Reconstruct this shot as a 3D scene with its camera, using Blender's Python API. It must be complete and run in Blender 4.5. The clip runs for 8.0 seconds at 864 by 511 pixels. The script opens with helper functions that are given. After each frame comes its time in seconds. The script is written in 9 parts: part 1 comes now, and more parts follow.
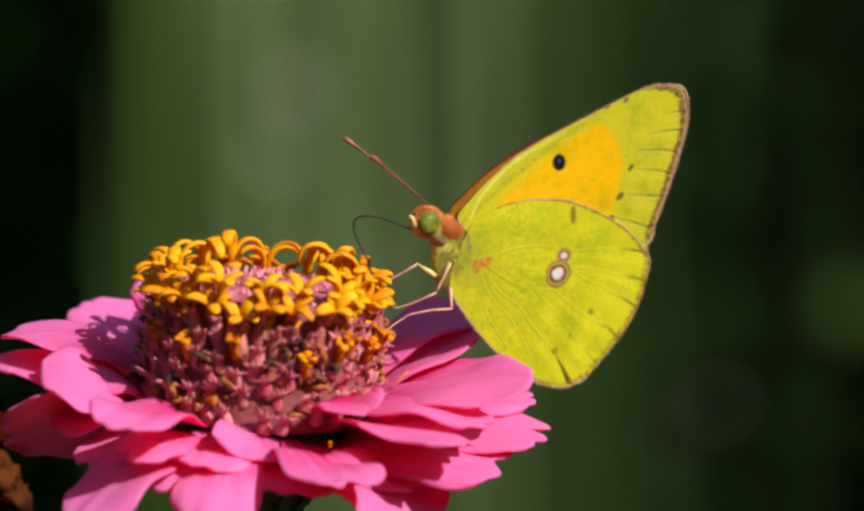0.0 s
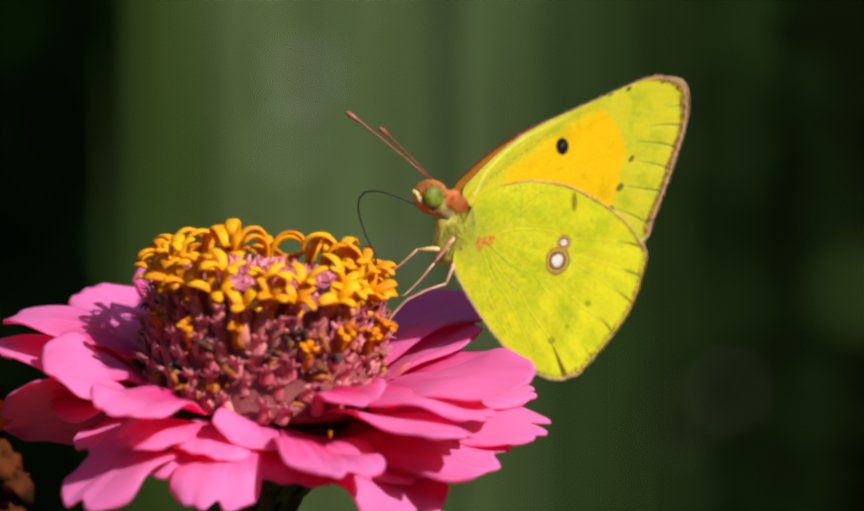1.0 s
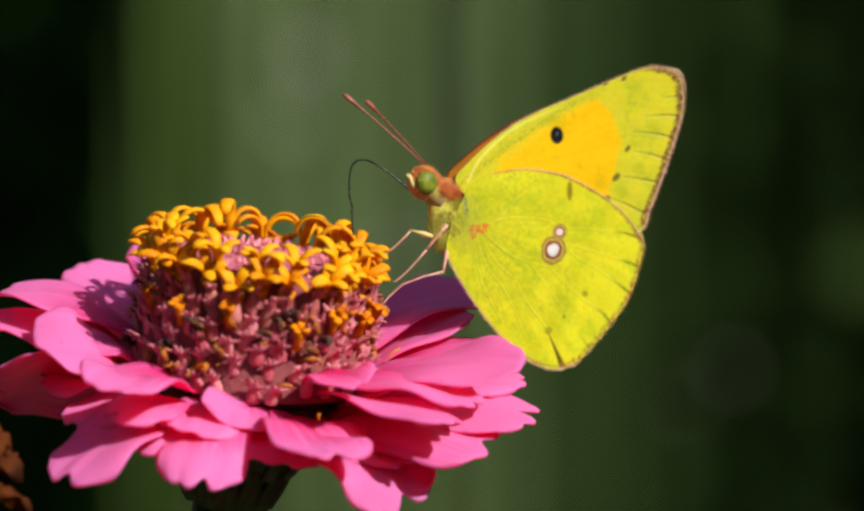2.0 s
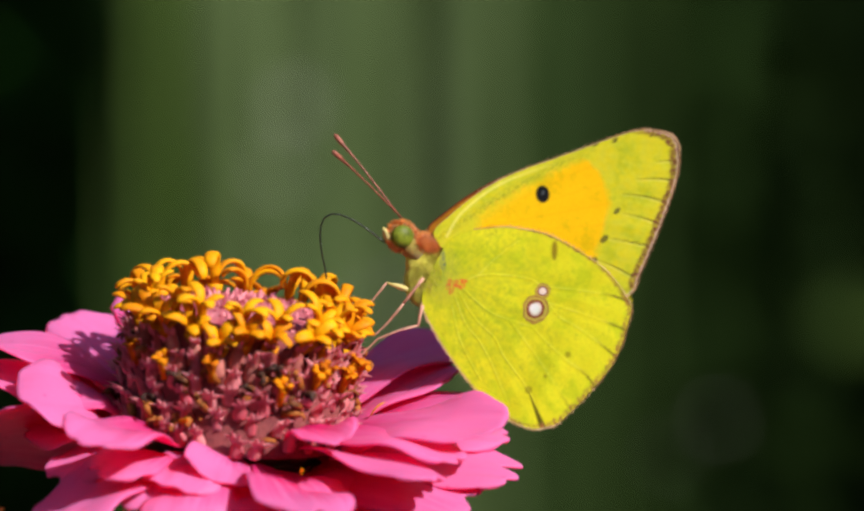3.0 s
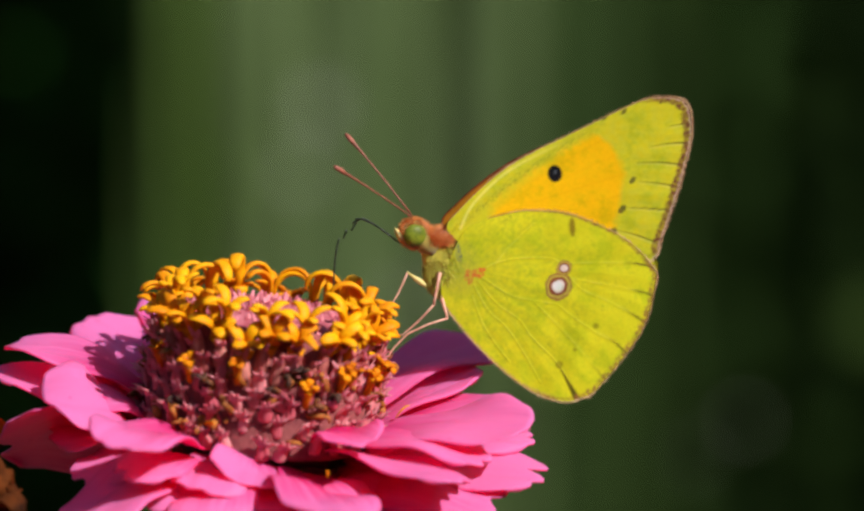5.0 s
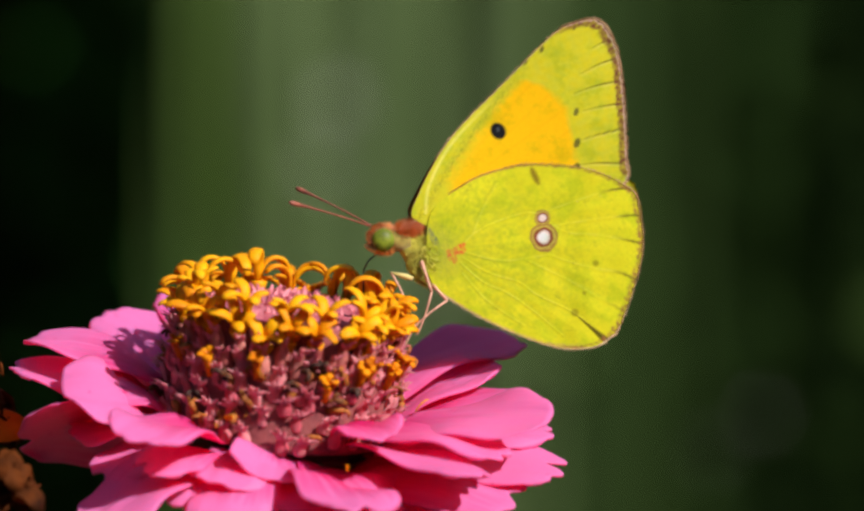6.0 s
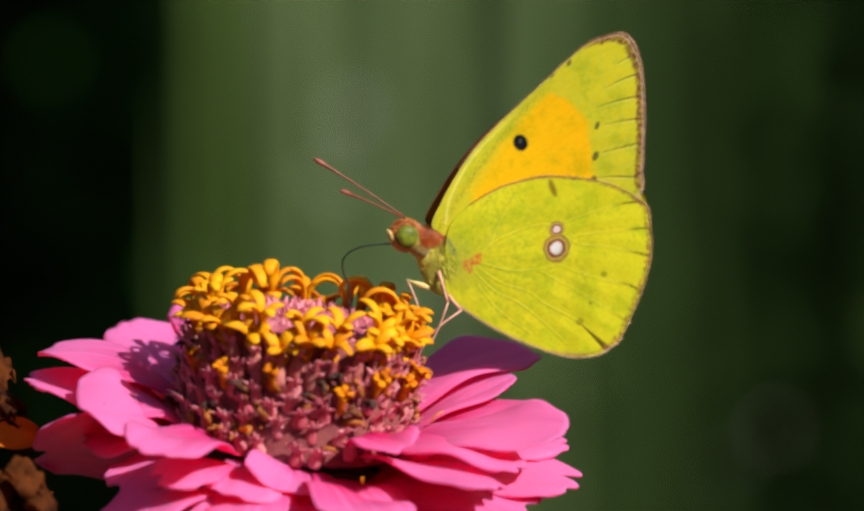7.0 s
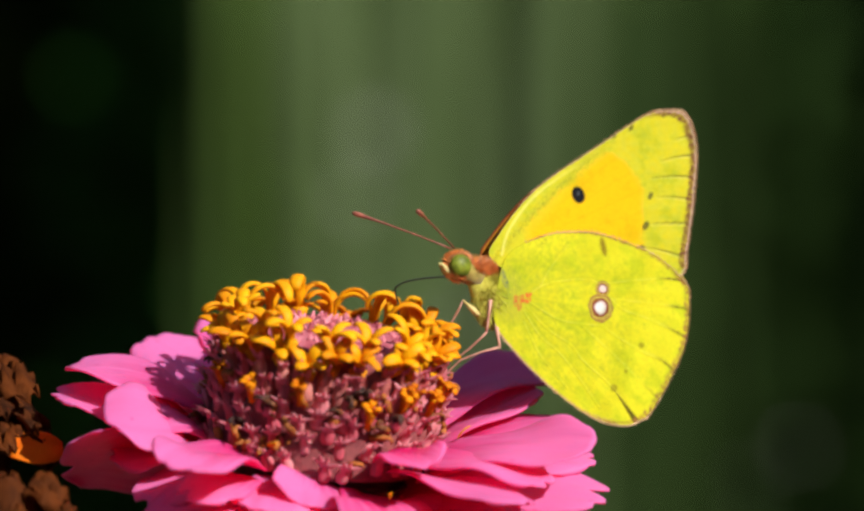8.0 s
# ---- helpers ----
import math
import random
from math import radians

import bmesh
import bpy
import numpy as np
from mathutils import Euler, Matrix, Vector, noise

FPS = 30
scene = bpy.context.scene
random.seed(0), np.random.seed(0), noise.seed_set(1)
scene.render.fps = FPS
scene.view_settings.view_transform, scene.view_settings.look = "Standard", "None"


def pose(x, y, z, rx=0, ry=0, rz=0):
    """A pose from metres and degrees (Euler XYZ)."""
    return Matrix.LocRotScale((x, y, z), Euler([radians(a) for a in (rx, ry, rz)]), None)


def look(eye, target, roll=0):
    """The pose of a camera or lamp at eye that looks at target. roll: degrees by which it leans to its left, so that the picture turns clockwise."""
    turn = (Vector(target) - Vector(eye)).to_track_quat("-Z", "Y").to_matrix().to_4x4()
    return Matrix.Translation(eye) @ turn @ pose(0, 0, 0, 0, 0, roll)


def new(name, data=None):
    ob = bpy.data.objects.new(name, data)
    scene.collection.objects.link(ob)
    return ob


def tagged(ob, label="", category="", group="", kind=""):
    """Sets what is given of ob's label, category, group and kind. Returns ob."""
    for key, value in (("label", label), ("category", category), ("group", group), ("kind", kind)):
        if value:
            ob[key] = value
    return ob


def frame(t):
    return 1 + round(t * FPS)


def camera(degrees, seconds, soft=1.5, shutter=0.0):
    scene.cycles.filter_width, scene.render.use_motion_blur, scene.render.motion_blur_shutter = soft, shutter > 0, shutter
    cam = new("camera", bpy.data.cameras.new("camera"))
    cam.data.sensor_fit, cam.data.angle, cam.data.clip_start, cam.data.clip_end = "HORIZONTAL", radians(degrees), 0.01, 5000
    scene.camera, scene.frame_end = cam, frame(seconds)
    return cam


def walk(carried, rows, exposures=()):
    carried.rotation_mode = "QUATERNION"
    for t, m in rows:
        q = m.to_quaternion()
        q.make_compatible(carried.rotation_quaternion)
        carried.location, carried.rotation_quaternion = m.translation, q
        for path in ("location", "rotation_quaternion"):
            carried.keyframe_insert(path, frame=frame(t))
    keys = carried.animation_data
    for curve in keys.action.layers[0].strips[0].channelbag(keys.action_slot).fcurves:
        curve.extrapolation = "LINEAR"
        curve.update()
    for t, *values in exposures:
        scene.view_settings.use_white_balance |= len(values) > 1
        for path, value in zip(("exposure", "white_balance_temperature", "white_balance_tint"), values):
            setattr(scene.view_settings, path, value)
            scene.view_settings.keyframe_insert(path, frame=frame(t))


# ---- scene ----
# ---- camera ----
EYE = (0.000000, -0.495134, 0.669587)
cam = camera(9.5904, 8.0, soft=2.7)
cam.data.dof.use_dof, cam.data.dof.focus_distance, cam.data.dof.aperture_fstop = True, 0.5, 19.0
walk(cam, [
    (0, look(EYE, (0.000000, 0, 0.600000))),
    (0.2, look(EYE, (-0.000214, 0, 0.600286))),
    (0.5, look(EYE, (-0.001124, 0, 0.598716))),
    (0.7, look(EYE, (-0.001402, 0, 0.598677))),
    (1, look(EYE, (-0.000803, 0, 0.598728))),
    (1.2, look(EYE, (-0.001006, 0, 0.598690))),
    (1.3, look(EYE, (-0.001402, 0, 0.598671))),
    (1.4, look(EYE, (-0.001263, 0, 0.598652))),
    (1.5, look(EYE, (-0.000535, 0, 0.598038))),
    (1.6, look(EYE, (-0.000832, 0, 0.597262))),
    (1.7, look(EYE, (-0.001557, 0, 0.596539))),
    (2.8, look(EYE, (0.000749, 0, 0.598054))),
    (3, look(EYE, (0.000155, 0, 0.601557))),
    (3.2, look(EYE, (0.000523, 0, 0.603275))),
    (3.5, look(EYE, (0.001798, 0, 0.603262))),
    (3.7, look(EYE, (0.001686, 0, 0.602120))),
    (3.8, look(EYE, (0.001095, 0, 0.601738))),
    (4, look(EYE, (-0.000782, 0, 0.601406))),
    (4.2, look(EYE, (-0.001162, 0, 0.602962))),
    (4.4, look(EYE, (-0.001488, 0, 0.602629))),
    (4.5, look(EYE, (-0.001919, 0, 0.602733))),
    (4.6, look(EYE, (-0.002029, 0, 0.602027))),
    (4.7, look(EYE, (-0.002032, 0, 0.601861))),
    (5.8, look(EYE, (-0.003753, 0, 0.601057))),
    (6, look(EYE, (-0.004056, 0, 0.601102))),
    (6.2, look(EYE, (-0.005001, 0, 0.601255))),
    (6.3, look(EYE, (-0.005258, 0, 0.601683))),
    (6.4, look(EYE, (-0.005356, 0, 0.601840))),
    (6.5, look(EYE, (-0.005453, 0, 0.602537))),
    (6.6, look(EYE, (-0.005211, 0, 0.602354))),
    (6.8, look(EYE, (-0.004566, 0, 0.602581))),
    (7, look(EYE, (-0.005311, 0, 0.602376))),
    (7.2, look(EYE, (-0.005894, 0, 0.602926))),
    (7.5, look(EYE, (-0.006663, 0, 0.603454))),
    (7.7, look(EYE, (-0.006980, 0, 0.603789))),
    (7.8, look(EYE, (-0.007218, 0, 0.604037))),
    (7.9, look(EYE, (-0.007296, 0, 0.604285))),
    (8, look(EYE, (-0.007642, 0, 0.604155))),
])

# places and lengths, in metres and millimetres
DRIED = ((-0.05096, 0.00379, 0.58822), (-0.04717, -0.01937, 0.58046))
LEG_LENGTHS = (("front", 2.14, 3.75), ("middle", 3.10, 4.28), ("hind", 1.93, 7.28))

# ---- world, sun ----
SUN = Vector((0.58, -0.48, 0.66)).normalized()
world = bpy.data.worlds.new("daylight")
scene.world = world
world.use_nodes = True
sky = world.node_tree.nodes.new("ShaderNodeTexSky")
sky.sky_type, sky.sun_disc = "NISHITA", False
sky.sun_elevation = math.asin(SUN.z)
sky.sun_rotation = math.atan2(SUN.x, SUN.y)
world.node_tree.links.new(sky.outputs[0], world.node_tree.nodes["Background"].inputs[0])
world.node_tree.nodes["Background"].inputs[1].default_value = 0.09
sun_data = bpy.data.lights.new("sun", "SUN")
sun_data.energy, sun_data.angle, sun_data.color = 5.0, radians(0.6), (1.0, 0.95, 0.87)
sun = new("sun", sun_data)
sun.matrix_world = look(SUN * 6, (0, 0, 0))
scene.view_settings.exposure = 0.32

MM = 0.001


# ---- materials ----
def nodes_of(name):
    mat = bpy.data.materials.new(name)
    mat.use_nodes = True
    return mat, mat.node_tree.nodes, mat.node_tree.links, mat.node_tree.nodes["Principled BSDF"]


def ramp(nodes, links, source, stops):
    r = nodes.new("ShaderNodeValToRGB")
    while len(r.color_ramp.elements) < len(stops):
        r.color_ramp.elements.new(0.5)
    for e, (at, colour) in zip(r.color_ramp.elements, stops):
        e.position, e.color = at, (*colour, 1)
    links.new(source, r.inputs[0])
    return r.outputs[0]


def surface(name, low, high, scale, rough=0.6, fine=6.0, bump=0.2, depth=0.0001, thin=None, sheen=0.0,
            gloss=0.4, coords="Object", stretch=(1, 1, 1), vary=0.0, detail=5, islands=False):
    """Two-scale noise between two colours, with fine relief; thin: the colour of light let through and its share."""
    mat, nodes, links, bsdf = nodes_of(name)
    tex = nodes.new("ShaderNodeTexCoord")
    mapping = nodes.new("ShaderNodeMapping")
    mapping.inputs["Scale"].default_value = stretch
    links.new(tex.outputs[coords], mapping.inputs[0])
    a, b = nodes.new("ShaderNodeTexNoise"), nodes.new("ShaderNodeTexNoise")
    a.inputs["Scale"].default_value, a.inputs["Detail"].default_value = scale, detail
    b.inputs["Scale"].default_value, b.inputs["Detail"].default_value = scale * fine, 3
    links.new(mapping.outputs[0], a.inputs["Vector"])
    links.new(mapping.outputs[0], b.inputs["Vector"])
    mix = nodes.new("ShaderNodeMath")
    mix.operation = "MULTIPLY_ADD"
    links.new(b.outputs[0], mix.inputs[0])
    mix.inputs[1].default_value = 0.35
    links.new(a.outputs[0], mix.inputs[2])
    value = mix.outputs[0]
    if vary:
        info = nodes.new("ShaderNodeNewGeometry" if islands else "ShaderNodeObjectInfo")
        add = nodes.new("ShaderNodeMath")
        add.operation = "MULTIPLY_ADD"
        links.new(info.outputs["Random Per Island" if islands else "Random"], add.inputs[0])
        add.inputs[1].default_value = vary
        links.new(value, add.inputs[2])
        sub = nodes.new("ShaderNodeMath")
        sub.operation = "SUBTRACT"
        links.new(add.outputs[0], sub.inputs[0])
        sub.inputs[1].default_value = vary / 2
        value = sub.outputs[0]
    colour = ramp(nodes, links, value, [(0.42, low), (0.92, high)])
    links.new(colour, bsdf.inputs["Base Color"])
    bsdf.inputs["Roughness"].default_value = rough
    bsdf.inputs["Specular IOR Level"].default_value = gloss
    bsdf.inputs["Sheen Weight"].default_value = sheen
    relief = nodes.new("ShaderNodeBump")
    relief.inputs["Strength"].default_value, relief.inputs["Distance"].default_value = bump, depth
    links.new(mix.outputs[0], relief.inputs["Height"])
    links.new(relief.outputs[0], bsdf.inputs["Normal"])
    if thin:
        share, through_colour = thin
        glow = nodes.new("ShaderNodeBsdfTranslucent")
        glow.inputs[0].default_value = (*through_colour, 1)
        links.new(relief.outputs[0], glow.inputs["Normal"])
        blend = nodes.new("ShaderNodeMixShader")
        blend.inputs[0].default_value = share
        links.new(bsdf.outputs[0], blend.inputs[1])
        links.new(glow.outputs[0], blend.inputs[2])
        links.new(blend.outputs[0], nodes["Material Output"].inputs[0])
    return mat


def petal_material(name, low, high, under):
    """Pink petal: lengthwise veins from the surface map, faint blotches, light let through deeper red."""
    mat, nodes, links, bsdf = nodes_of(name)
    uv = nodes.new("ShaderNodeUVMap")
    mapping = nodes.new("ShaderNodeMapping")
    mapping.inputs["Scale"].default_value = (9, 0.9, 1)
    links.new(uv.outputs[0], mapping.inputs[0])
    info = nodes.new("ShaderNodeObjectInfo")
    shift = nodes.new("ShaderNodeVectorMath")
    shift.operation = "ADD"
    links.new(mapping.outputs[0], shift.inputs[0])
    spread = nodes.new("ShaderNodeMath")
    spread.operation = "MULTIPLY"
    links.new(info.outputs["Random"], spread.inputs[0])
    spread.inputs[1].default_value = 60
    links.new(spread.outputs[0], shift.inputs[1])
    veins, blotch = nodes.new("ShaderNodeTexNoise"), nodes.new("ShaderNodeTexNoise")
    veins.inputs["Scale"].default_value, veins.inputs["Detail"].default_value = 2.2, 3
    links.new(shift.outputs[0], veins.inputs["Vector"])
    tex = nodes.new("ShaderNodeTexCoord")
    blotch.inputs["Scale"].default_value, blotch.inputs["Detail"].default_value = 130, 4
    links.new(tex.outputs["Object"], blotch.inputs["Vector"])
    mix = nodes.new("ShaderNodeMath")
    mix.operation = "MULTIPLY_ADD"
    links.new(blotch.outputs[0], mix.inputs[0])
    mix.inputs[1].default_value = 0.5
    fade = nodes.new("ShaderNodeMath")
    fade.operation = "MULTIPLY_ADD"
    links.new(veins.outputs[0], fade.inputs[0])
    fade.inputs[1].default_value, fade.inputs[2].default_value = 0.55, 0.22
    links.new(fade.outputs[0], mix.inputs[2])
    own = nodes.new("ShaderNodeMath")
    own.operation = "MULTIPLY_ADD"
    links.new(info.outputs["Random"], own.inputs[0])
    own.inputs[1].default_value = 0.34
    links.new(mix.outputs[0], own.inputs[2])
    split = nodes.new("ShaderNodeSeparateXYZ")
    links.new(uv.outputs[0], split.inputs[0])
    # Lilac sun highlight put into the colour: it pales towards the petal's tip.
    tip = nodes.new("ShaderNodeMath")
    tip.operation = "MULTIPLY_ADD"
    links.new(split.outputs["Y"], tip.inputs[0])
    tip.inputs[1].default_value, tip.inputs[2].default_value = 0.55, -0.31
    sunlit_tip = nodes.new("ShaderNodeMath")
    sunlit_tip.operation = "ADD"
    links.new(own.outputs[0], sunlit_tip.inputs[0])
    links.new(tip.outputs[0], sunlit_tip.inputs[1])
    colour = ramp(nodes, links, sunlit_tip.outputs[0], [(0.58, low), (1.10, high)])
    spot = nodes.new("ShaderNodeTexVoronoi")
    spot.inputs["Scale"].default_value = 330
    links.new(tex.outputs["Object"], spot.inputs["Vector"])
    fleck = nodes.new("ShaderNodeMath")
    fleck.operation = "LESS_THAN"
    links.new(spot.outputs["Distance"], fleck.inputs[0])
    fleck.inputs[1].default_value = 0.085
    tint = nodes.new("ShaderNodeMix")
    tint.data_type = "RGBA"
    soft = nodes.new("ShaderNodeMath")
    soft.operation = "MULTIPLY"
    links.new(fleck.outputs[0], soft.inputs[0])
    soft.inputs[1].default_value = 0.3
    links.new(soft.outputs[0], tint.inputs["Factor"])
    links.new(colour, tint.inputs["A"])
    tint.inputs["B"].default_value = (0.5, 0.03, 0.2, 1)
    links.new(tint.outputs["Result"], bsdf.inputs["Base Color"])
    bsdf.inputs["Roughness"].default_value = 0.48
    bsdf.inputs["Specular IOR Level"].default_value = 0.28
    bsdf.inputs["Sheen Weight"].default_value = 0.08
    bsdf.inputs["Sheen Tint"].default_value = (1, 0.75, 0.95, 1)
    relief = nodes.new("ShaderNodeBump")
    relief.inputs["Strength"].default_value, relief.inputs["Distance"].default_value = 0.3, 0.0003
    links.new(veins.outputs[0], relief.inputs["Height"])
    links.new(relief.outputs[0], bsdf.inputs["Normal"])
    glow = nodes.new("ShaderNodeBsdfTranslucent")
    glow.inputs[0].default_value = (*under, 1)
    blend = nodes.new("ShaderNodeMixShader")
    blend.inputs[0].default_value = 0.6
    links.new(bsdf.outputs[0], blend.inputs[1])
    links.new(glow.outputs[0], blend.inputs[2])
    links.new(blend.outputs[0], nodes["Material Output"].inputs[0])
    return mat


def wing_material(name):
    """Scaled wing: pigment from the mesh's own colours, dusted by fine noise, thin enough to pass some light."""
    mat, nodes, links, bsdf = nodes_of(name)
    pigment = nodes.new("ShaderNodeVertexColor")
    pigment.layer_name = "pigment"
    tex = nodes.new("ShaderNodeTexCoord")
    dust = nodes.new("ShaderNodeTexNoise")
    dust.inputs["Scale"].default_value, dust.inputs["Detail"].default_value = 2600, 4
    links.new(tex.outputs["Object"], dust.inputs["Vector"])
    level = nodes.new("ShaderNodeMapRange")
    links.new(dust.outputs[0], level.inputs[0])
    level.inputs[1].default_value, level.inputs[2].default_value = 0.3, 0.7
    level.inputs[3].default_value, level.inputs[4].default_value = 0.96, 1.03
    tone = nodes.new("ShaderNodeMix")
    tone.data_type, tone.blend_type = "RGBA", "MULTIPLY"
    tone.inputs["Factor"].default_value = 1.0
    patch = nodes.new("ShaderNodeTexNoise")
    patch.inputs["Scale"].default_value, patch.inputs["Detail"].default_value = 420, 6
    patch.inputs["Roughness"].default_value = 0.65
    links.new(tex.outputs["Object"], patch.inputs["Vector"])
    mottle = ramp(nodes, links, patch.outputs[0], [(0.36, (0.70, 0.82, 0.75)), (0.50, (0.93, 0.95, 1.0)), (0.66, (0.99, 0.95, 1.0))])
    tinted = nodes.new("ShaderNodeMix")
    tinted.data_type, tinted.blend_type = "RGBA", "MULTIPLY"
    tinted.inputs["Factor"].default_value = 0.85
    links.new(pigment.outputs[0], tinted.inputs["A"])
    links.new(mottle, tinted.inputs["B"])
    links.new(tinted.outputs["Result"], tone.inputs["A"])
    links.new(level.outputs[0], tone.inputs["B"])
    links.new(tone.outputs["Result"], bsdf.inputs["Base Color"])
    bsdf.inputs["Roughness"].default_value = 0.7
    bsdf.inputs["Specular IOR Level"].default_value = 0.1
    bsdf.inputs["Sheen Weight"].default_value = 0.03
    relief = nodes.new("ShaderNodeBump")
    relief.inputs["Strength"].default_value, relief.inputs["Distance"].default_value = 0.1, 0.00004
    links.new(dust.outputs[0], relief.inputs["Height"])
    links.new(relief.outputs[0], bsdf.inputs["Normal"])
    glow = nodes.new("ShaderNodeBsdfTranslucent")
    links.new(tone.outputs["Result"], glow.inputs[0])
    blend = nodes.new("ShaderNodeMixShader")
    blend.inputs[0].default_value = 0.25
    links.new(bsdf.outputs[0], blend.inputs[1])
    links.new(glow.outputs[0], blend.inputs[2])
    links.new(blend.outputs[0], nodes["Material Output"].inputs[0])
    return mat


PETAL = petal_material("pink petal", (0.74, 0.022, 0.26), (0.97, 0.31, 0.80), (0.98, 0.022, 0.24))
YELLOW = surface("yellow floret", (0.76, 0.25, 0.001), (0.97, 0.50, 0.002), 500, rough=0.55, gloss=0.2, bump=0.3, thin=(0.25, (0.8, 0.25, 0.0)), vary=0.35)
HUSK = surface("rose brown chaff", (0.46, 0.11, 0.11), (0.82, 0.33, 0.29), 420, rough=0.7, thin=(0.4, (0.8, 0.22, 0.14)), vary=0.6)
AMBER = surface("amber floret", (0.45, 0.10, 0.002), (0.90, 0.34, 0.002), 500, rough=0.6, gloss=0.15, bump=0.3, thin=(0.25, (0.8, 0.2, 0.0)), vary=0.35)
CHAFF = surface("pink chaff", (0.72, 0.16, 0.23), (0.94, 0.42, 0.47), 420, rough=0.7, thin=(0.5, (0.97, 0.28, 0.30)), vary=0.6)
FRINGE = surface("pale pink chaff fringe", (0.66, 0.20, 0.28), (0.93, 0.46, 0.51), 500, rough=0.7, thin=(0.5, (0.9, 0.34, 0.38)), vary=0.4)
CROWN = surface("pale pink chaff tips", (0.40, 0.07, 0.10), (0.84, 0.30, 0.36), 700, rough=0.6, thin=(0.3, (0.85, 0.2, 0.22)), vary=0.9, islands=True)
CORE = surface("rose brown flower core", (0.17, 0.035, 0.045), (0.32, 0.085, 0.085), 600, rough=0.9, bump=0.6, depth=0.0003)
WITHER = surface("withered floret", (0.035, 0.010, 0.006), (0.34, 0.10, 0.012), 650, rough=0.7, vary=0.7)
GREEN = surface("green bract", (0.03, 0.06, 0.015), (0.08, 0.13, 0.035), 300, rough=0.6, thin=(0.2, (0.1, 0.2, 0.02)))
WING = wing_material("scaled wing")
FUR = surface("olive yellow fur", (0.36, 0.34, 0.04), (0.62, 0.56, 0.07), 800, rough=0.85, sheen=0.3, vary=0.4, islands=True)
NAPE = surface("brown olive fur", (0.17, 0.12, 0.02), (0.40, 0.31, 0.06), 800, rough=0.85, sheen=0.3)
HAIR = surface("pinkish wing fringe", (0.40, 0.20, 0.10), (0.72, 0.50, 0.30), 900, rough=0.85)
RUST = surface("rust brown fur", (0.55, 0.15, 0.02), (0.90, 0.36, 0.08), 900, rough=0.85, sheen=0.4)
EYEBALL = surface("green compound eye", (0.03, 0.045, 0.004), (0.24, 0.29, 0.022), 700, rough=0.5, gloss=0.25, bump=0.1, depth=0.00003)
PALE = surface("pale cream scales", (0.50, 0.40, 0.10), (0.78, 0.66, 0.30), 900, rough=0.7)
PINKLEG = surface("pink leg", (0.50, 0.20, 0.14), (0.82, 0.50, 0.38), 900, rough=0.5)
HORN = surface("rose brown antenna", (0.13, 0.030, 0.02), (0.40, 0.12, 0.08), 900, rough=0.5)
TONGUE = surface("black proboscis", (0.006, 0.010, 0.008), (0.03, 0.035, 0.025), 900, rough=0.35)
DRY = surface("dry brown petal", (0.016, 0.005, 0.002), (0.12, 0.030, 0.005), 420, rough=0.8, gloss=0.1, bump=0.5, depth=0.0004, thin=(0.2, (0.5, 0.13, 0.02)), vary=0.3)
ORANGE = surface("orange petal", (0.78, 0.13, 0.006), (0.92, 0.25, 0.012), 240, rough=0.7, gloss=0.1, thin=(0.3, (0.9, 0.2, 0.01)))
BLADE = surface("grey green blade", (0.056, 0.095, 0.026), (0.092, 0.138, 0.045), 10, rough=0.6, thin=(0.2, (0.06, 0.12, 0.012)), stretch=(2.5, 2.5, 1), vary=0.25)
GRASS = surface("bright green blade", (0.040, 0.090, 0.011), (0.080, 0.142, 0.022), 18, rough=0.55, thin=(0.3, (0.06, 0.14, 0.01)), stretch=(4, 4, 1), vary=0.3)
# Green lowered so that the vignette's dimming sits in the colour.
DIM = surface("green blade, dimmed for vignette", (0.014, 0.036, 0.006), (0.032, 0.066, 0.013), 10, rough=0.65, gloss=0.1, thin=(0.2, (0.04, 0.08, 0.01)), stretch=(4, 4, 1), vary=0.3)
LEAFY = surface("grey green shrub leaf", (0.060, 0.113, 0.022), (0.125, 0.19, 0.044), 14, rough=0.65, gloss=0.2, thin=(0.2, (0.08, 0.15, 0.02)), vary=0.4, islands=True)
LEAFBRIGHT = surface("bright green shrub leaf", (0.034, 0.085, 0.004), (0.09, 0.16, 0.010), 14, rough=0.65, gloss=0.15, thin=(0.2, (0.06, 0.14, 0.005)), vary=0.5, islands=True)
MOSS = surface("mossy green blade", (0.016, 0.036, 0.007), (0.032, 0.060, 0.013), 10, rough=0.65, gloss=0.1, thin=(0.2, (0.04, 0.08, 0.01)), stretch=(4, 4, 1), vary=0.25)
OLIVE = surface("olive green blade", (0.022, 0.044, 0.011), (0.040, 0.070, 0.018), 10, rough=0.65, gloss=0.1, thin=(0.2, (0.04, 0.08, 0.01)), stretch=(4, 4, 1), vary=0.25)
DEEP = surface("deep green shrub leaf", (0.009, 0.044, 0.003), (0.024, 0.090, 0.006), 14, rough=0.65, gloss=0.15, thin=(0.2, (0.01, 0.06, 0.003)), vary=0.4, islands=True)
# Near-black leaf colour stands in for the vignette on the right.
LEAFSHADE = surface("green shrub leaf, darkened for vignette", (0.003, 0.008, 0.002), (0.008, 0.018, 0.003), 14, rough=0.8, gloss=0.03, thin=(0.2, (0.02, 0.05, 0.005)), vary=0.4, islands=True)
